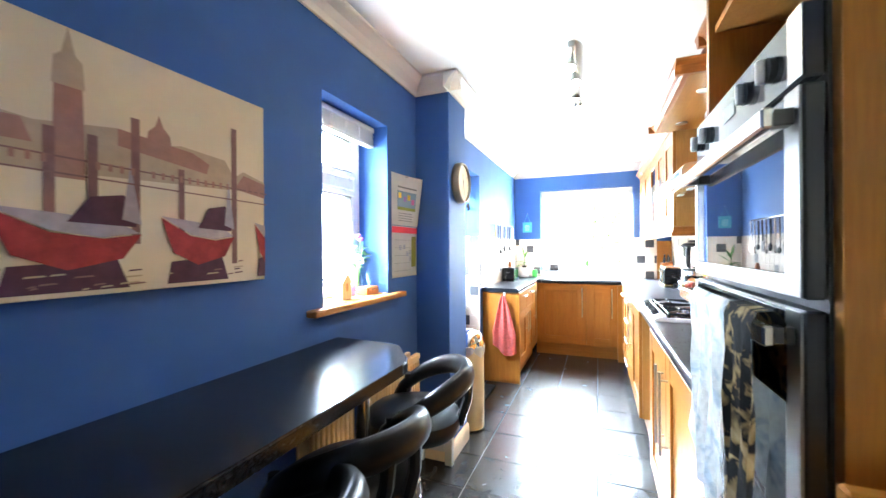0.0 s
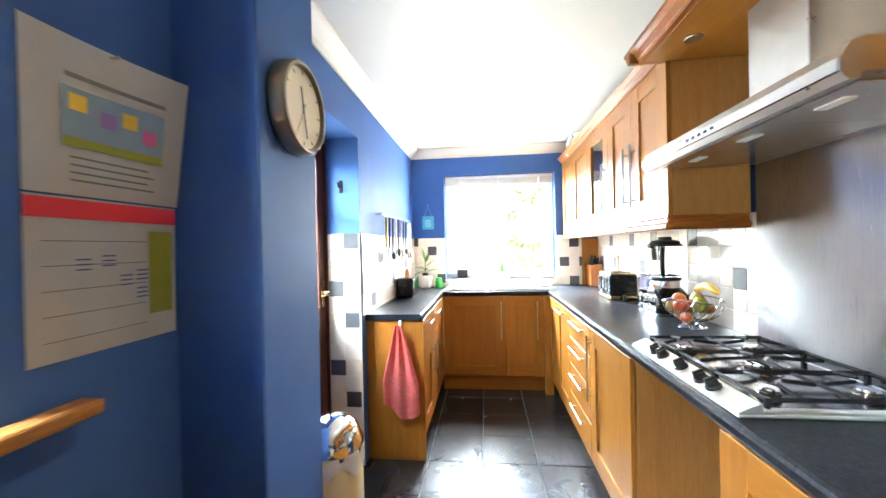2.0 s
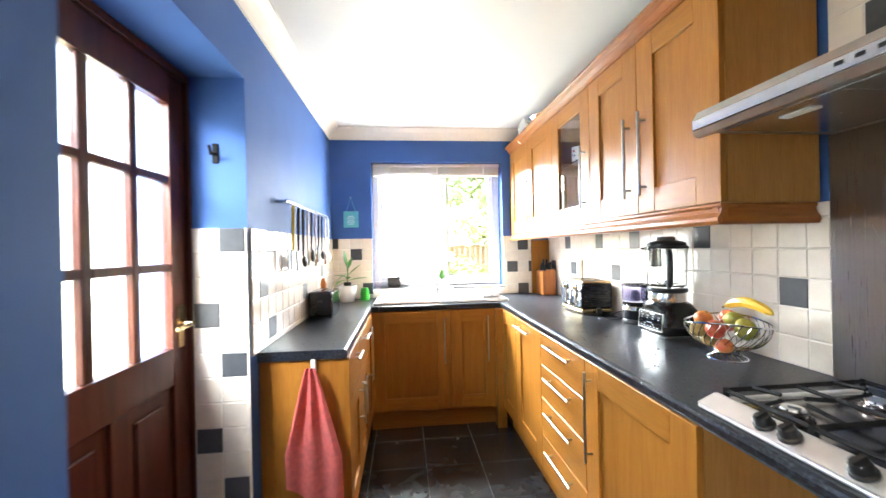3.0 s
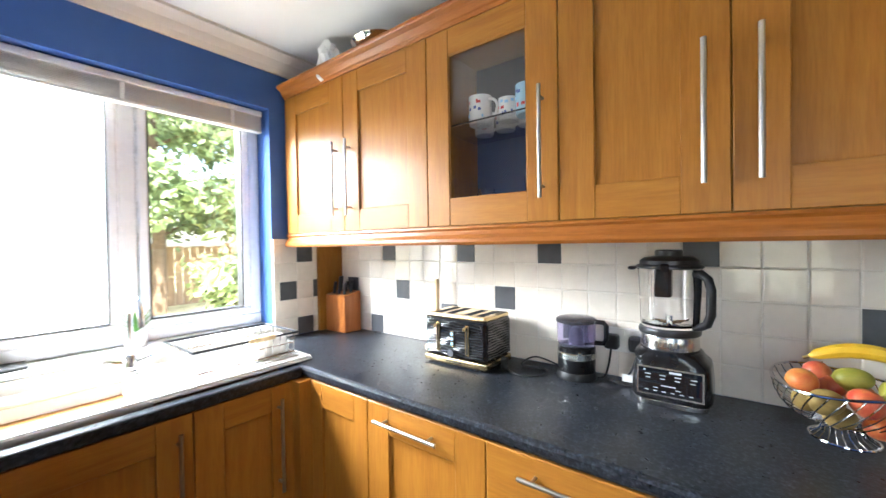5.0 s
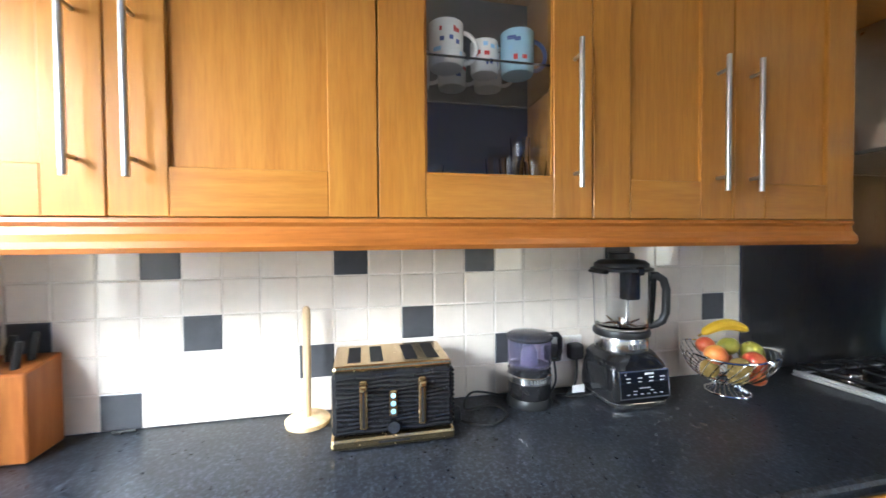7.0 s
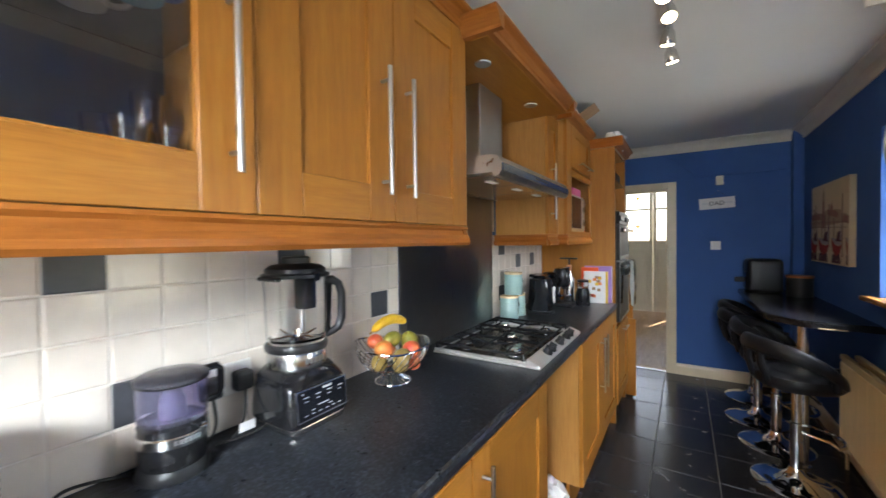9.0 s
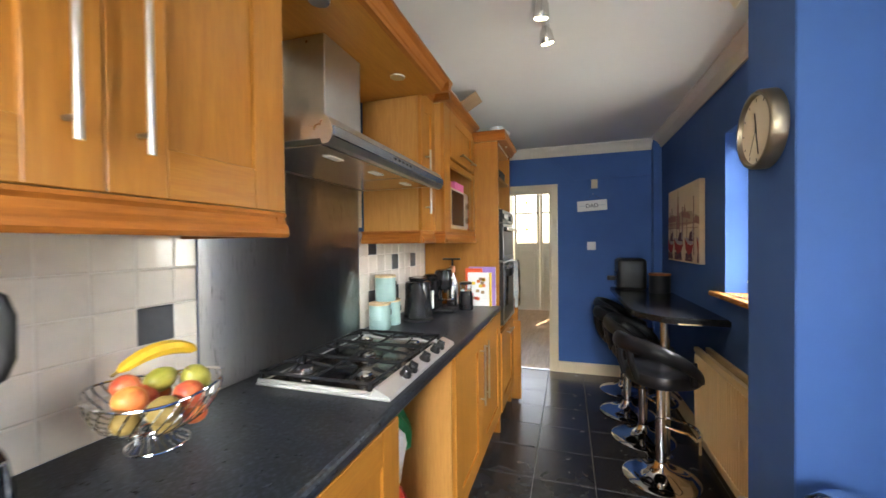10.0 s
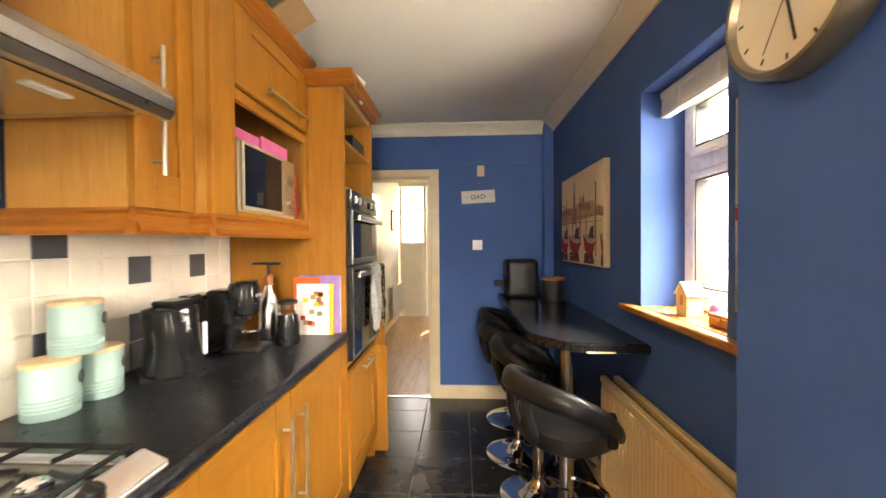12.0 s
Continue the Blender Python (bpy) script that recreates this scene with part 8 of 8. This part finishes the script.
# back wall fittings
sg = thing("hanging_wall_sign", (-1.31, YB, 1.72), "white plaque lettered DAD hanging from a string", "sign")
bm = new_box(-0.147, 0.147, 0, 0.010, -0.055, 0.055, 0.002)
bmesh.ops.rotate(bm, verts=bm.verts, matrix=Matrix.Rotation(radians(3), 3, "Y"))
bmesh.ops.translate(bm, verts=bm.verts, vec=(-1.308, YB + 0.004, 1.785))
part("plaque", bm, paper, sg)
fc = bpy.data.curves.new("lettering", "FONT")
fc.body, fc.size, fc.align_x, fc.align_y, fc.extrude = "DAD", 0.058, "CENTER", "CENTER", 0.0006
fc.materials.append(black_plastic)
tx_ = new("lettering", fc)
tx_.parent = sg
tx_.matrix_local = Matrix.Translation((0.002, 0.0150, 0.062)) @ Matrix.Rotation(radians(3), 4, "Y") @ Matrix.Rotation(radians(180), 4, "Z") @ Matrix.Rotation(radians(90), 4, "X")
for s in (-1, 1):
    part("line_of_text", new_box(-1.308 + s * 0.09 - 0.035, -1.308 + s * 0.09 + 0.035, YB + 0.0142, YB + 0.0150, 1.783 - s * 0.004, 1.789 - s * 0.004), mark, sg)
part("string", new_tube([(-1.40, YB + 0.008, 1.845), (-1.318, YB + 0.005, 1.905), (-1.235, YB + 0.008, 1.835)], 0.0015, 5), black_plastic, sg)
part("nail", new_tube([(-1.318, YB + 0.0005, 1.906), (-1.318, YB + 0.012, 1.906)], 0.003, 6), steel, sg)
sw = thing("light_switch", (-1.30, YB, 1.36), "white double light switch plate", "light switch")
part("plate", new_box(-1.343, -1.257, YB + 0.0005, YB + 0.010, 1.318, 1.404, 0.003), white_plastic, sw)
for s in (-1, 1):
    part("rocker", new_box(-1.30 + s * 0.015 - 0.008, -1.30 + s * 0.015 + 0.008, YB + 0.0102, YB + 0.014, 1.345, 1.378, 0.002), white_plastic, sw)
db = thing("door_chime", (-1.33, YB, 2.0), "small cream sounder box on the wall", "chime")
part("box", new_box(-1.362, -1.300, YB + 0.0005, YB + 0.035, 1.965, 2.055, 0.004), cream_gloss, db)
cable("wall_conduit", [(-0.815, YB + 0.006, CEIL - 0.10), (-0.98, YB + 0.006, 2.225), (-1.13, YB + 0.006, 2.07), (-1.16, YB + 0.006, 2.062), (-1.33, YB + 0.006, 2.064), (-1.60, YB + 0.006, 2.066), (-1.866, YB + 0.006, 2.068)], "blue painted cable run along the wall", 0.005, blue_paint)

# ceiling spotlight bar
sl = thing("ceiling_spotlight_bar", (-0.97, -2.95, CEIL), "brushed steel bar with four lit spotlights", "ceiling light")
part("bar", new_box(-0.990, -0.955, -3.36, -2.62, CEIL - 0.030, CEIL - 0.0005, 0.006, seg=2), steel, sl)
bulb_glow = bpy.data.materials.new("warm_bulb")
bulb_glow.use_nodes = True
_p = bulb_glow.node_tree.nodes["Principled BSDF"]
_p.inputs["Emission Color"].default_value = (1.0, 0.80, 0.52, 1)
_p.inputs["Emission Strength"].default_value = 5.0
for k, yy in enumerate((-3.27, -3.06, -2.86, -2.70)):
    d = Vector((0.10 if k % 2 else -0.15, -0.35 if k < 2 else 0.35, -1)).normalized()
    o = Vector((-0.972, yy, CEIL - 0.055))
    hdp = part("spot_head", new_tube([o - d * 0.01, o + d * 0.012, o + d * 0.05, o + d * 0.062], [0.012, 0.026, 0.032, 0.032], 20), bright_steel, sl, "small steel spotlight head", smooth=True)
    part("bulb", new_tube([o + d * 0.0622, o + d * 0.066, o + d * 0.0675], [0.026, 0.024, 0.012], 18), bulb_glow, hdp, "lit warm bulb")
    part("knuckle", new_tube([(-0.972, yy, CEIL - 0.030), (-0.972, yy, CEIL - 0.058)], 0.006, 8), bright_steel, hdp)
    lt = new("spotlight_beam", bpy.data.lights.new("spotlight_beam", "SPOT"))
    lt.data.energy, lt.data.color, lt.data.spot_size, lt.data.spot_blend, lt.data.shadow_soft_size = 0.34, (1.0, 0.76, 0.48), radians(120), 0.8, 0.03
    lt.matrix_world = look(o + d * 0.08, o + d * 1.0)

# ---- hall ----
fd = tagged(new("door_2"), "white front door and side panel with stained glass lights", "door", kind="structure")
stain_g, stain_r, stain_y = (mat("stained_glass_" + n, c, 0.15, 0, 0.5, 0.6) for n, c in (("green", (0.1, 0.5, 0.2)), ("red", (0.7, 0.1, 0.05)), ("amber", (0.9, 0.5, 0.05))))
door_white = speckled("cream_door_paint", (0.75, 0.70, 0.58), 0.03, 0.4)
FY = HY - 0.04


def hall_panel(u0, u1, glassrows, bottom, clear):
    bm = bmesh.new()
    s = 0.06
    box(bm, u0, u0 + s, FY - 0.03, FY + 0.02, 0, 2.46, 0.004)
    box(bm, u1 - s, u1, FY - 0.03, FY + 0.02, 0, 2.46, 0.004)
    part("frame", bm, door_white, fd)
    zc = bottom
    part("lower_panel", new_box(u0 + s, u1 - s, FY - 0.02, FY + 0.005, 0.0, bottom, 0.002), door_white, fd)
    part("panel_mould", new_box(u0 + s + 0.05, u1 - s - 0.05, FY + 0.0052, FY + 0.012, 0.2, bottom - 0.12, 0.004), door_white, fd)
    for z0, z1 in glassrows:
        part("cross_rail", new_box(u0 + s, u1 - s, FY - 0.03, FY + 0.018, z0 - 0.04, z0, 0.003), door_white, fd)
        p = part("pane", new_box(u0 + s, u1 - s, FY - 0.006, FY, z0, z1), frost_glass, fd)
        p.visible_shadow = not clear
        m = ((u0 + u1) / 2, (z0 + z1) / 2)
        for k in range(4):
            bm = bmesh.new()
            a = k * math.pi / 2
            q = [(0, 0), (0.03, 0.012), (0.075, 0), (0.03, -0.012)]
            bm.faces.new([bm.verts.new((m[0] + x * math.cos(a) - y * math.sin(a), FY + 0.002, m[1] + x * math.sin(a) + y * math.cos(a))) for x, y in q])
            bmesh.ops.solidify(bm, geom=bm.faces, thickness=0.002)
            part("stained_piece", bm, stain_g if z0 > 2.0 else stain_r, p)
        bm = bmesh.new()
        box(bm, m[0] - 0.022, m[0] + 0.022, FY + 0.0035, FY + 0.0055, m[1] - 0.022, m[1] + 0.022)
        part("stained_piece", bm, stain_y, p)
        bm = bmesh.new()
        box(bm, u0 + s, u1 - s, FY + 0.0005, FY + 0.0018, m[1] - 0.004, m[1] + 0.004)
        part("lead_came", bm, grey_ink, p)


hall_panel(-0.51, 0.015, [(1.40, 1.97), (2.04, 2.44)], 1.36, True)
hall_panel(-1.05, -0.515, [(1.40, 1.97), (2.04, 2.44)], 1.36, False)
hr = thing("hall_radiator", (0.0, -9.0, 0.1), "white ribbed radiator in the hall", "radiator")
part("panel", new_box(-0.075, -0.045, -9.35, -8.55, 0.15, 0.68, 0.005), upvc, hr)
for k in range(18):
    yy = -9.32 + k * 0.044
    part("rib", new_tube([(-0.076, yy, 0.18), (-0.078, yy, 0.21), (-0.078, yy, 0.62), (-0.076, yy, 0.65)], 0.008, 6), upvc, hr)
for yy in (-9.2, -8.7):
    part("bracket", new_box(-0.046, 0.019, yy, yy + 0.03, 0.3, 0.34), upvc, hr)
hf = thing("framed_picture", (0.0, -8.9, 1.6), "black framed picture on the hall wall", "picture")
part("frame", new_box(-0.005, 0.0195, -9.05, -8.80, 1.60, 1.95, 0.003), black_plastic, hf)
part("print", new_box(-0.0062, -0.0052, -9.02, -8.83, 1.63, 1.92), paper, hf)
bm = bmesh.new()
extrude_profile(bm, SK, lambda u, v, s: (0.02 - u, s, v), HY, YB - 0.14)
extrude_profile(bm, SK, lambda u, v, s: (-1.06 + u, s, v), HY, YB - 0.14)
structure("baseboard_hall", bm, cream_gloss, "cream hall skirting board", "skirting")
hd2 = tagged(new("door_3"), "cream door and frame along the hall", "door", kind="structure")
part("architrave", new_box(0.004, 0.0195, -7.9, -7.83, 0, 2.05, 0.003), cream_gloss, hd2)
part("architrave", new_box(0.004, 0.0195, -7.05, -6.98, 0, 2.05, 0.003), cream_gloss, hd2)
part("architrave", new_box(0.004, 0.0195, -7.83, -7.05, 1.98, 2.05, 0.003), cream_gloss, hd2)
part("leaf", new_box(0.009, 0.0198, -7.828, -7.052, 0.005, 1.978), door_white, hd2)

# ---- garden ----
lawn = speckled("dry_lawn", (0.46, 0.42, 0.24), 0.3, 0.95, 3, 90, 0.6)
bm = new_box(-400, 400, 0.27, 800, -0.40, -0.25)
box(bm, -400, -2.45, -400, 0.27, -0.40, -0.25)
structure("ground", bm, lawn, "garden lawn", "ground")
fence_wood = wood("weathered_fence_wood", 2, (0.20, 0.13, 0.08), (0.28, 0.19, 0.12), (0.36, 0.26, 0.17), rough=0.8)
fn = thing("garden_fence", (0, 11, -0.25), "weathered brown timber garden fence", "fence")
for i in range(60):
    x = -6 + i * 0.20
    part("board", new_box(x, x + 0.185, 11.0, 11.02, -0.25, 1.45 + 0.02 * math.sin(i * 2.1)), fence_wood, fn)
for i in range(7):
    part("post", new_box(-6 + i * 2.0, -5.9 + i * 2.0, 11.021, 11.12, -0.25, 1.55), fence_wood, fn)
for zz in (0.0, 1.0):
    part("rail", new_box(-6, 6, 11.021, 11.06, zz, zz + 0.08), fence_wood, fn)
foliage = speckled("tree_foliage", (0.16, 0.22, 0.10), 0.5, 0.8, 6, 60, 0.4)
foliage2 = speckled("shrub_foliage", (0.22, 0.28, 0.12), 0.5, 0.8, 8, 60, 0.4)
bark = speckled("tree_bark", (0.10, 0.07, 0.045), 0.3, 0.9, 12, 60, 0.8)


def tree(name, x, y, h, r, seed, label, leaf_m=None, n=900, low=0.25):
    th = thing(name, (x, y, -0.25), label, "tree")
    rnd = random.Random(seed)
    bm = bmesh.new()
    tube(bm, [(x, y, -0.25), (x + 0.05, y, h * 0.3), (x - 0.04, y, h * 0.6), (x, y, h * 0.92)], [0.17, 0.13, 0.09, 0.02], 10)
    ends = []
    for k in range(22):
        z0 = h * (low + 0.6 * k / 22)
        a = rnd.uniform(0, 6.28)
        ln = r * rnd.uniform(0.6, 1.05) * (1 - 0.45 * (z0 / h))
        e = Vector((x + ln * math.cos(a), y + ln * math.sin(a), z0 + ln * rnd.uniform(-0.05, 0.35)))
        mid = Vector((x, y, z0)).lerp(e, 0.5) + Vector((0, 0, 0.08))
        tube(bm, [(x, y, z0), mid, e], [0.045, 0.025, 0.008], 6)
        ends.append((Vector((x, y, z0)), e))
    part("trunk", bm, bark, th)
    bm = bmesh.new()
    for k in range(n):
        a, b = rnd.choice(ends)
        c = a.lerp(b, rnd.uniform(0.35, 1.08)) + Vector((rnd.gauss(0, 0.22), rnd.gauss(0, 0.22), rnd.gauss(0, 0.16)))
        s = rnd.uniform(0.07, 0.17)
        ax = Vector((rnd.gauss(0, 1), rnd.gauss(0, 1), rnd.gauss(0, 0.6))).normalized()
        bx = ax.cross(Vector((rnd.gauss(0, 1), rnd.gauss(0, 1), rnd.gauss(0, 1)))).normalized()
        for q in range(3):
            o = c + Vector((rnd.gauss(0, s * 0.6), rnd.gauss(0, s * 0.6), rnd.gauss(0, s * 0.6)))
            vs_ = [bm.verts.new(o + ax * s), bm.verts.new(o + bx * s * 0.45), bm.verts.new(o - ax * s), bm.verts.new(o - bx * s * 0.45)]
            bm.faces.new(vs_)
            ax, bx = bx, ax
    part("crown", bm, leaf_m or foliage, th)
    return th


tree("garden_tree", 1.5, 8.6, 6.5, 2.6, 1, "tall conifer in the garden", n=2600)
tree("garden_tree", 4.2, 9.8, 6.0, 2.4, 2, "leafy tree by the garden fence", n=1600)
tree("garden_tree", -1.6, 10.0, 5.0, 2.0, 3, "leafy tree behind the fence line", n=1300)
tree("garden_shrub", 2.6, 7.2, 1.6, 0.8, 4, "pale green garden shrub", foliage2, 700, 0.05)
tree("garden_shrub", 0.1, 9.2, 1.3, 0.9, 5, "low green garden shrub", foliage2, 600, 0.05)

# ---- tiles, last ----
P = 0.0997
GAP = 0.003


def tile_mesh(name, w, h, d, m):
    """A glazed tile with softened edges, centred on its back, facing +z of its own frame."""
    me = bpy.data.meshes.new(name)
    bm = bmesh.new()
    b = 0.003
    lo = [bm.verts.new((sx * w / 2, sy * h / 2, 0)) for sx, sy in ((-1, -1), (1, -1), (1, 1), (-1, 1))]
    mi = [bm.verts.new((sx * w / 2, sy * h / 2, d - b * 0.6)) for sx, sy in ((-1, -1), (1, -1), (1, 1), (-1, 1))]
    hi = [bm.verts.new((sx * (w / 2 - b), sy * (h / 2 - b), d)) for sx, sy in ((-1, -1), (1, -1), (1, 1), (-1, 1))]
    for a, c in ((lo, mi), (mi, hi)):
        for i in range(4):
            bm.faces.new((a[i], a[(i + 1) % 4], c[(i + 1) % 4], c[i]))
    bm.faces.new(hi)
    bm.to_mesh(me)
    bm.free()
    me.materials.append(m)
    return me


tile_cache = {}
tile_rnd = random.Random(42)


def lay_tile(parent, normal, at, w, h, dark):
    """normal: the side that the tile faces; at: its lower corner (u, z) along the wall and the wall's place."""
    key = (round(w, 3), round(h, 3), dark)
    if key not in tile_cache:
        tile_cache[key] = tile_mesh("tile", w, h, 0.0075, tile_dark if dark else tile_white)
    ob = new("tile", tile_cache[key])
    tilt = (tile_rnd.uniform(-0.25, 0.25), tile_rnd.uniform(-0.25, 0.25))
    x, y, z = at
    rot = {"-x": (90, 0, -90), "+x": (90, 0, 90), "-y": (90, 0, 0)}[normal]
    ob.matrix_world = pose(x, y, z, *rot) @ pose(0, 0, 0, tilt[0], tilt[1], 0)
    ob.parent = parent


def tile_field(name, parent, normal, place, u0, u1, z0, z1, uo, zo, darks, grout_box, label):
    """Tiles on a grid through (uo, zo), cut to the field; darks: grid cells of slate colour."""
    bed = structure(name, new_box(*grout_box), grout, label, "tiles")
    i0, i1 = math.floor((u0 - uo) / P), math.ceil((u1 - uo) / P)
    j0, j1 = math.floor((z0 - zo) / P), math.ceil((z1 - zo) / P)
    for i in range(i0, i1):
        for j in range(j0, j1):
            a, b = max(u0, uo + i * P + GAP / 2), min(u1, uo + (i + 1) * P - GAP / 2)
            c, d = max(z0, zo + j * P + GAP / 2), min(z1, zo + (j + 1) * P - GAP / 2)
            if b - a < 0.008 or d - c < 0.008:
                continue
            m, n = (a + b) / 2, (c + d) / 2
            at = {"-x": (place, m, n), "+x": (place, m, n), "-y": (m, place, n)}[normal]
            lay_tile(bed, normal, at, round(b - a, 4), round(d - c, 4), (i, j) in darks)
    return bed


ZG = 1.239 - 2 * P - 0.0
# tiled side by the garden window: grid counted from y = -0.47 towards the hall
DK = set()
for c, row in ((-1, 3), (4, 3), (8, 3), (0, 1), (6, 1), (17, 1), (-4, 1), (3, 0), (9, 0), (-2, -1), (13, 3)):
    DK.add((-(c + 1), row))
tile_field("tiles_right", wall_right, "-x", 0.0035, -2.334, -0.001, WT + 0.001, Z0 - 0.001, -0.470, ZG, DK, (-0.0018, 0.0099, -2.334, -0.0005, WT + 0.001, Z0 - 0.001), "cream tiles with slate accents above the worktop")
DK = set()
base = -3.374
for c, row in ((0, 3), (3, 2), (6, 2), (0, 0), (3, -1), (3, 0)):
    DK.add((-(c + 1), row))
tile_field("tiles_right_hall", wall_right, "-x", 0.0035, -4.258, -3.270, WT + 0.001, Z0b - 0.001, base, ZG, DK, (-0.0018, 0.0099, -4.258, -3.2695, WT + 0.001, Z0b - 0.001), "cream tiles with slate accents behind the canisters")
tile_field("tiles_hood", wall_right, "-x", 0.0035, -3.310, -2.336, 1.492, 2.164, -2.43, ZG, {(-1, 9), (-6, 8)}, (-0.0018, 0.0099, -3.310, -2.336, 1.492, 2.164), "cream tiles behind the hood chimney")
# end wall, both sides of the window
ZT = 1.462
tile_field("tiles_far_right", wall_far, "-y", 0.0035, WX1 + 0.001, -0.166, WT + 0.001, ZT, -0.293, 1.335, {(0, 0), (-1, -2), (1, -2), (0, -4)}, (WX1 + 0.001, -0.166, -0.0018, 0.0099, WT + 0.001, ZT), "cream and slate tiles beside the window")
tile_field("tiles_far_left", wall_far, "-y", 0.0035, XL + 0.008, WX0 - 0.001, WT + 0.001, ZT, -1.885, 1.275, {(-1, 1), (1, 0), (2, -3)}, (XL + 0.0075, WX0 - 0.001, -0.0018, 0.0099, WT + 0.001, ZT), "cream and slate tiles behind the plant")
tile_field("tiles_under_window", wall_far, "-y", 0.0035, WX0, WX1, WT + 0.001, WZ0 - 0.006, -1.885, 1.275, set(), (WX0, WX1, -0.0018, 0.0099, WT + 0.001, WZ0 - 0.006), "cream cut tiles under the window ledge")
# left wall above the shallow units, and the jamb of the door recess
tile_field("tiles_left", wall_left, "+x", XL + 0.0035, DR1 + 0.009, -0.001, WT + 0.001, ZT, -1.69, 1.366, {(1, 0), (0, -2), (1, -4), (7, -3), (10, 0), (12, -2), (4, -1)}, (XL + 0.0001, XL + 0.0088, DR1 + 0.0085, -0.0005, WT + 0.001, ZT), "cream and slate tiles above the shallow units")
tile_field("tiles_jamb", wall_left, "-y", DR1 - 0.0035, -2.154, XL - 0.001, 0.002, ZT, -2.052, 1.366, {(0, 0), (-1, -3), (0, -5), (-1, -8), (0, -10)}, (-2.154, XL - 0.001, DR1 - 0.0088, DR1 - 0.0001, 0.002, ZT), "cream and slate tiles on the door recess")

# floor tiles
FP = 0.3475
fm = {}


def floor_tile(x0, x1, y0, y1):
    key = (round(x1 - x0, 3), round(y1 - y0, 3))
    if key not in fm:
        me = bpy.data.meshes.new("floor_tile")
        bm = bmesh.new()
        w, h, d, b = (x1 - x0) / 2, (y1 - y0) / 2, 0.0, 0.0025
        lo = [bm.verts.new((sx * w, sy * h, -0.0035)) for sx, sy in ((-1, -1), (1, -1), (1, 1), (-1, 1))]
        hi = [bm.verts.new((sx * (w - b), sy * (h - b), 0.0)) for sx, sy in ((-1, -1), (1, -1), (1, 1), (-1, 1))]
        for i in range(4):
            bm.faces.new((lo[i], lo[(i + 1) % 4], hi[(i + 1) % 4], hi[i]))
        bm.faces.new(hi)
        bm.to_mesh(me)
        bm.free()
        me.materials.append(floor_tile_mat)
        fm[key] = me
    ob = new("floor_tile", fm[key])
    ob.location = ((x0 + x1) / 2, (y0 + y1) / 2, tile_rnd.uniform(-0.0004, 0.0004))
    ob.rotation_euler = (radians(tile_rnd.uniform(-0.06, 0.06)), radians(tile_rnd.uniform(-0.06, 0.06)), 0)
    ob.parent = floor


for i in range(-6, 3):
    for j in range(-14, 6):
        x0, x1 = max(-2.16, -0.860 + i * FP + 0.002), min(0.0, -0.860 + (i + 1) * FP - 0.002)
        y0, y1 = max(YB + 0.011, -1.700 + j * FP + 0.002), min(0.0, -1.700 + (j + 1) * FP - 0.002)
        if x1 - x0 > 0.02 and y1 - y0 > 0.02:
            floor_tile(round(x0, 4), round(x1, 4), round(y0, 4), round(y1, 4))

# hall boards
for i in range(9):
    for j in range(4):
        x0 = -1.06 + i * 0.12
        y0 = HY + j * 1.02 - (0.4 if i % 2 else 0)
        a, b = max(HY, y0 + 0.001), min(YB - 0.031, y0 + 1.02 - 0.001)
        if b - a > 0.05:
            pb = part("floor_board", new_box(x0 + 0.001, x0 + 0.119, a, b, -0.0028, 0.004, 0.001), oak_floor_wood, floor_hall)
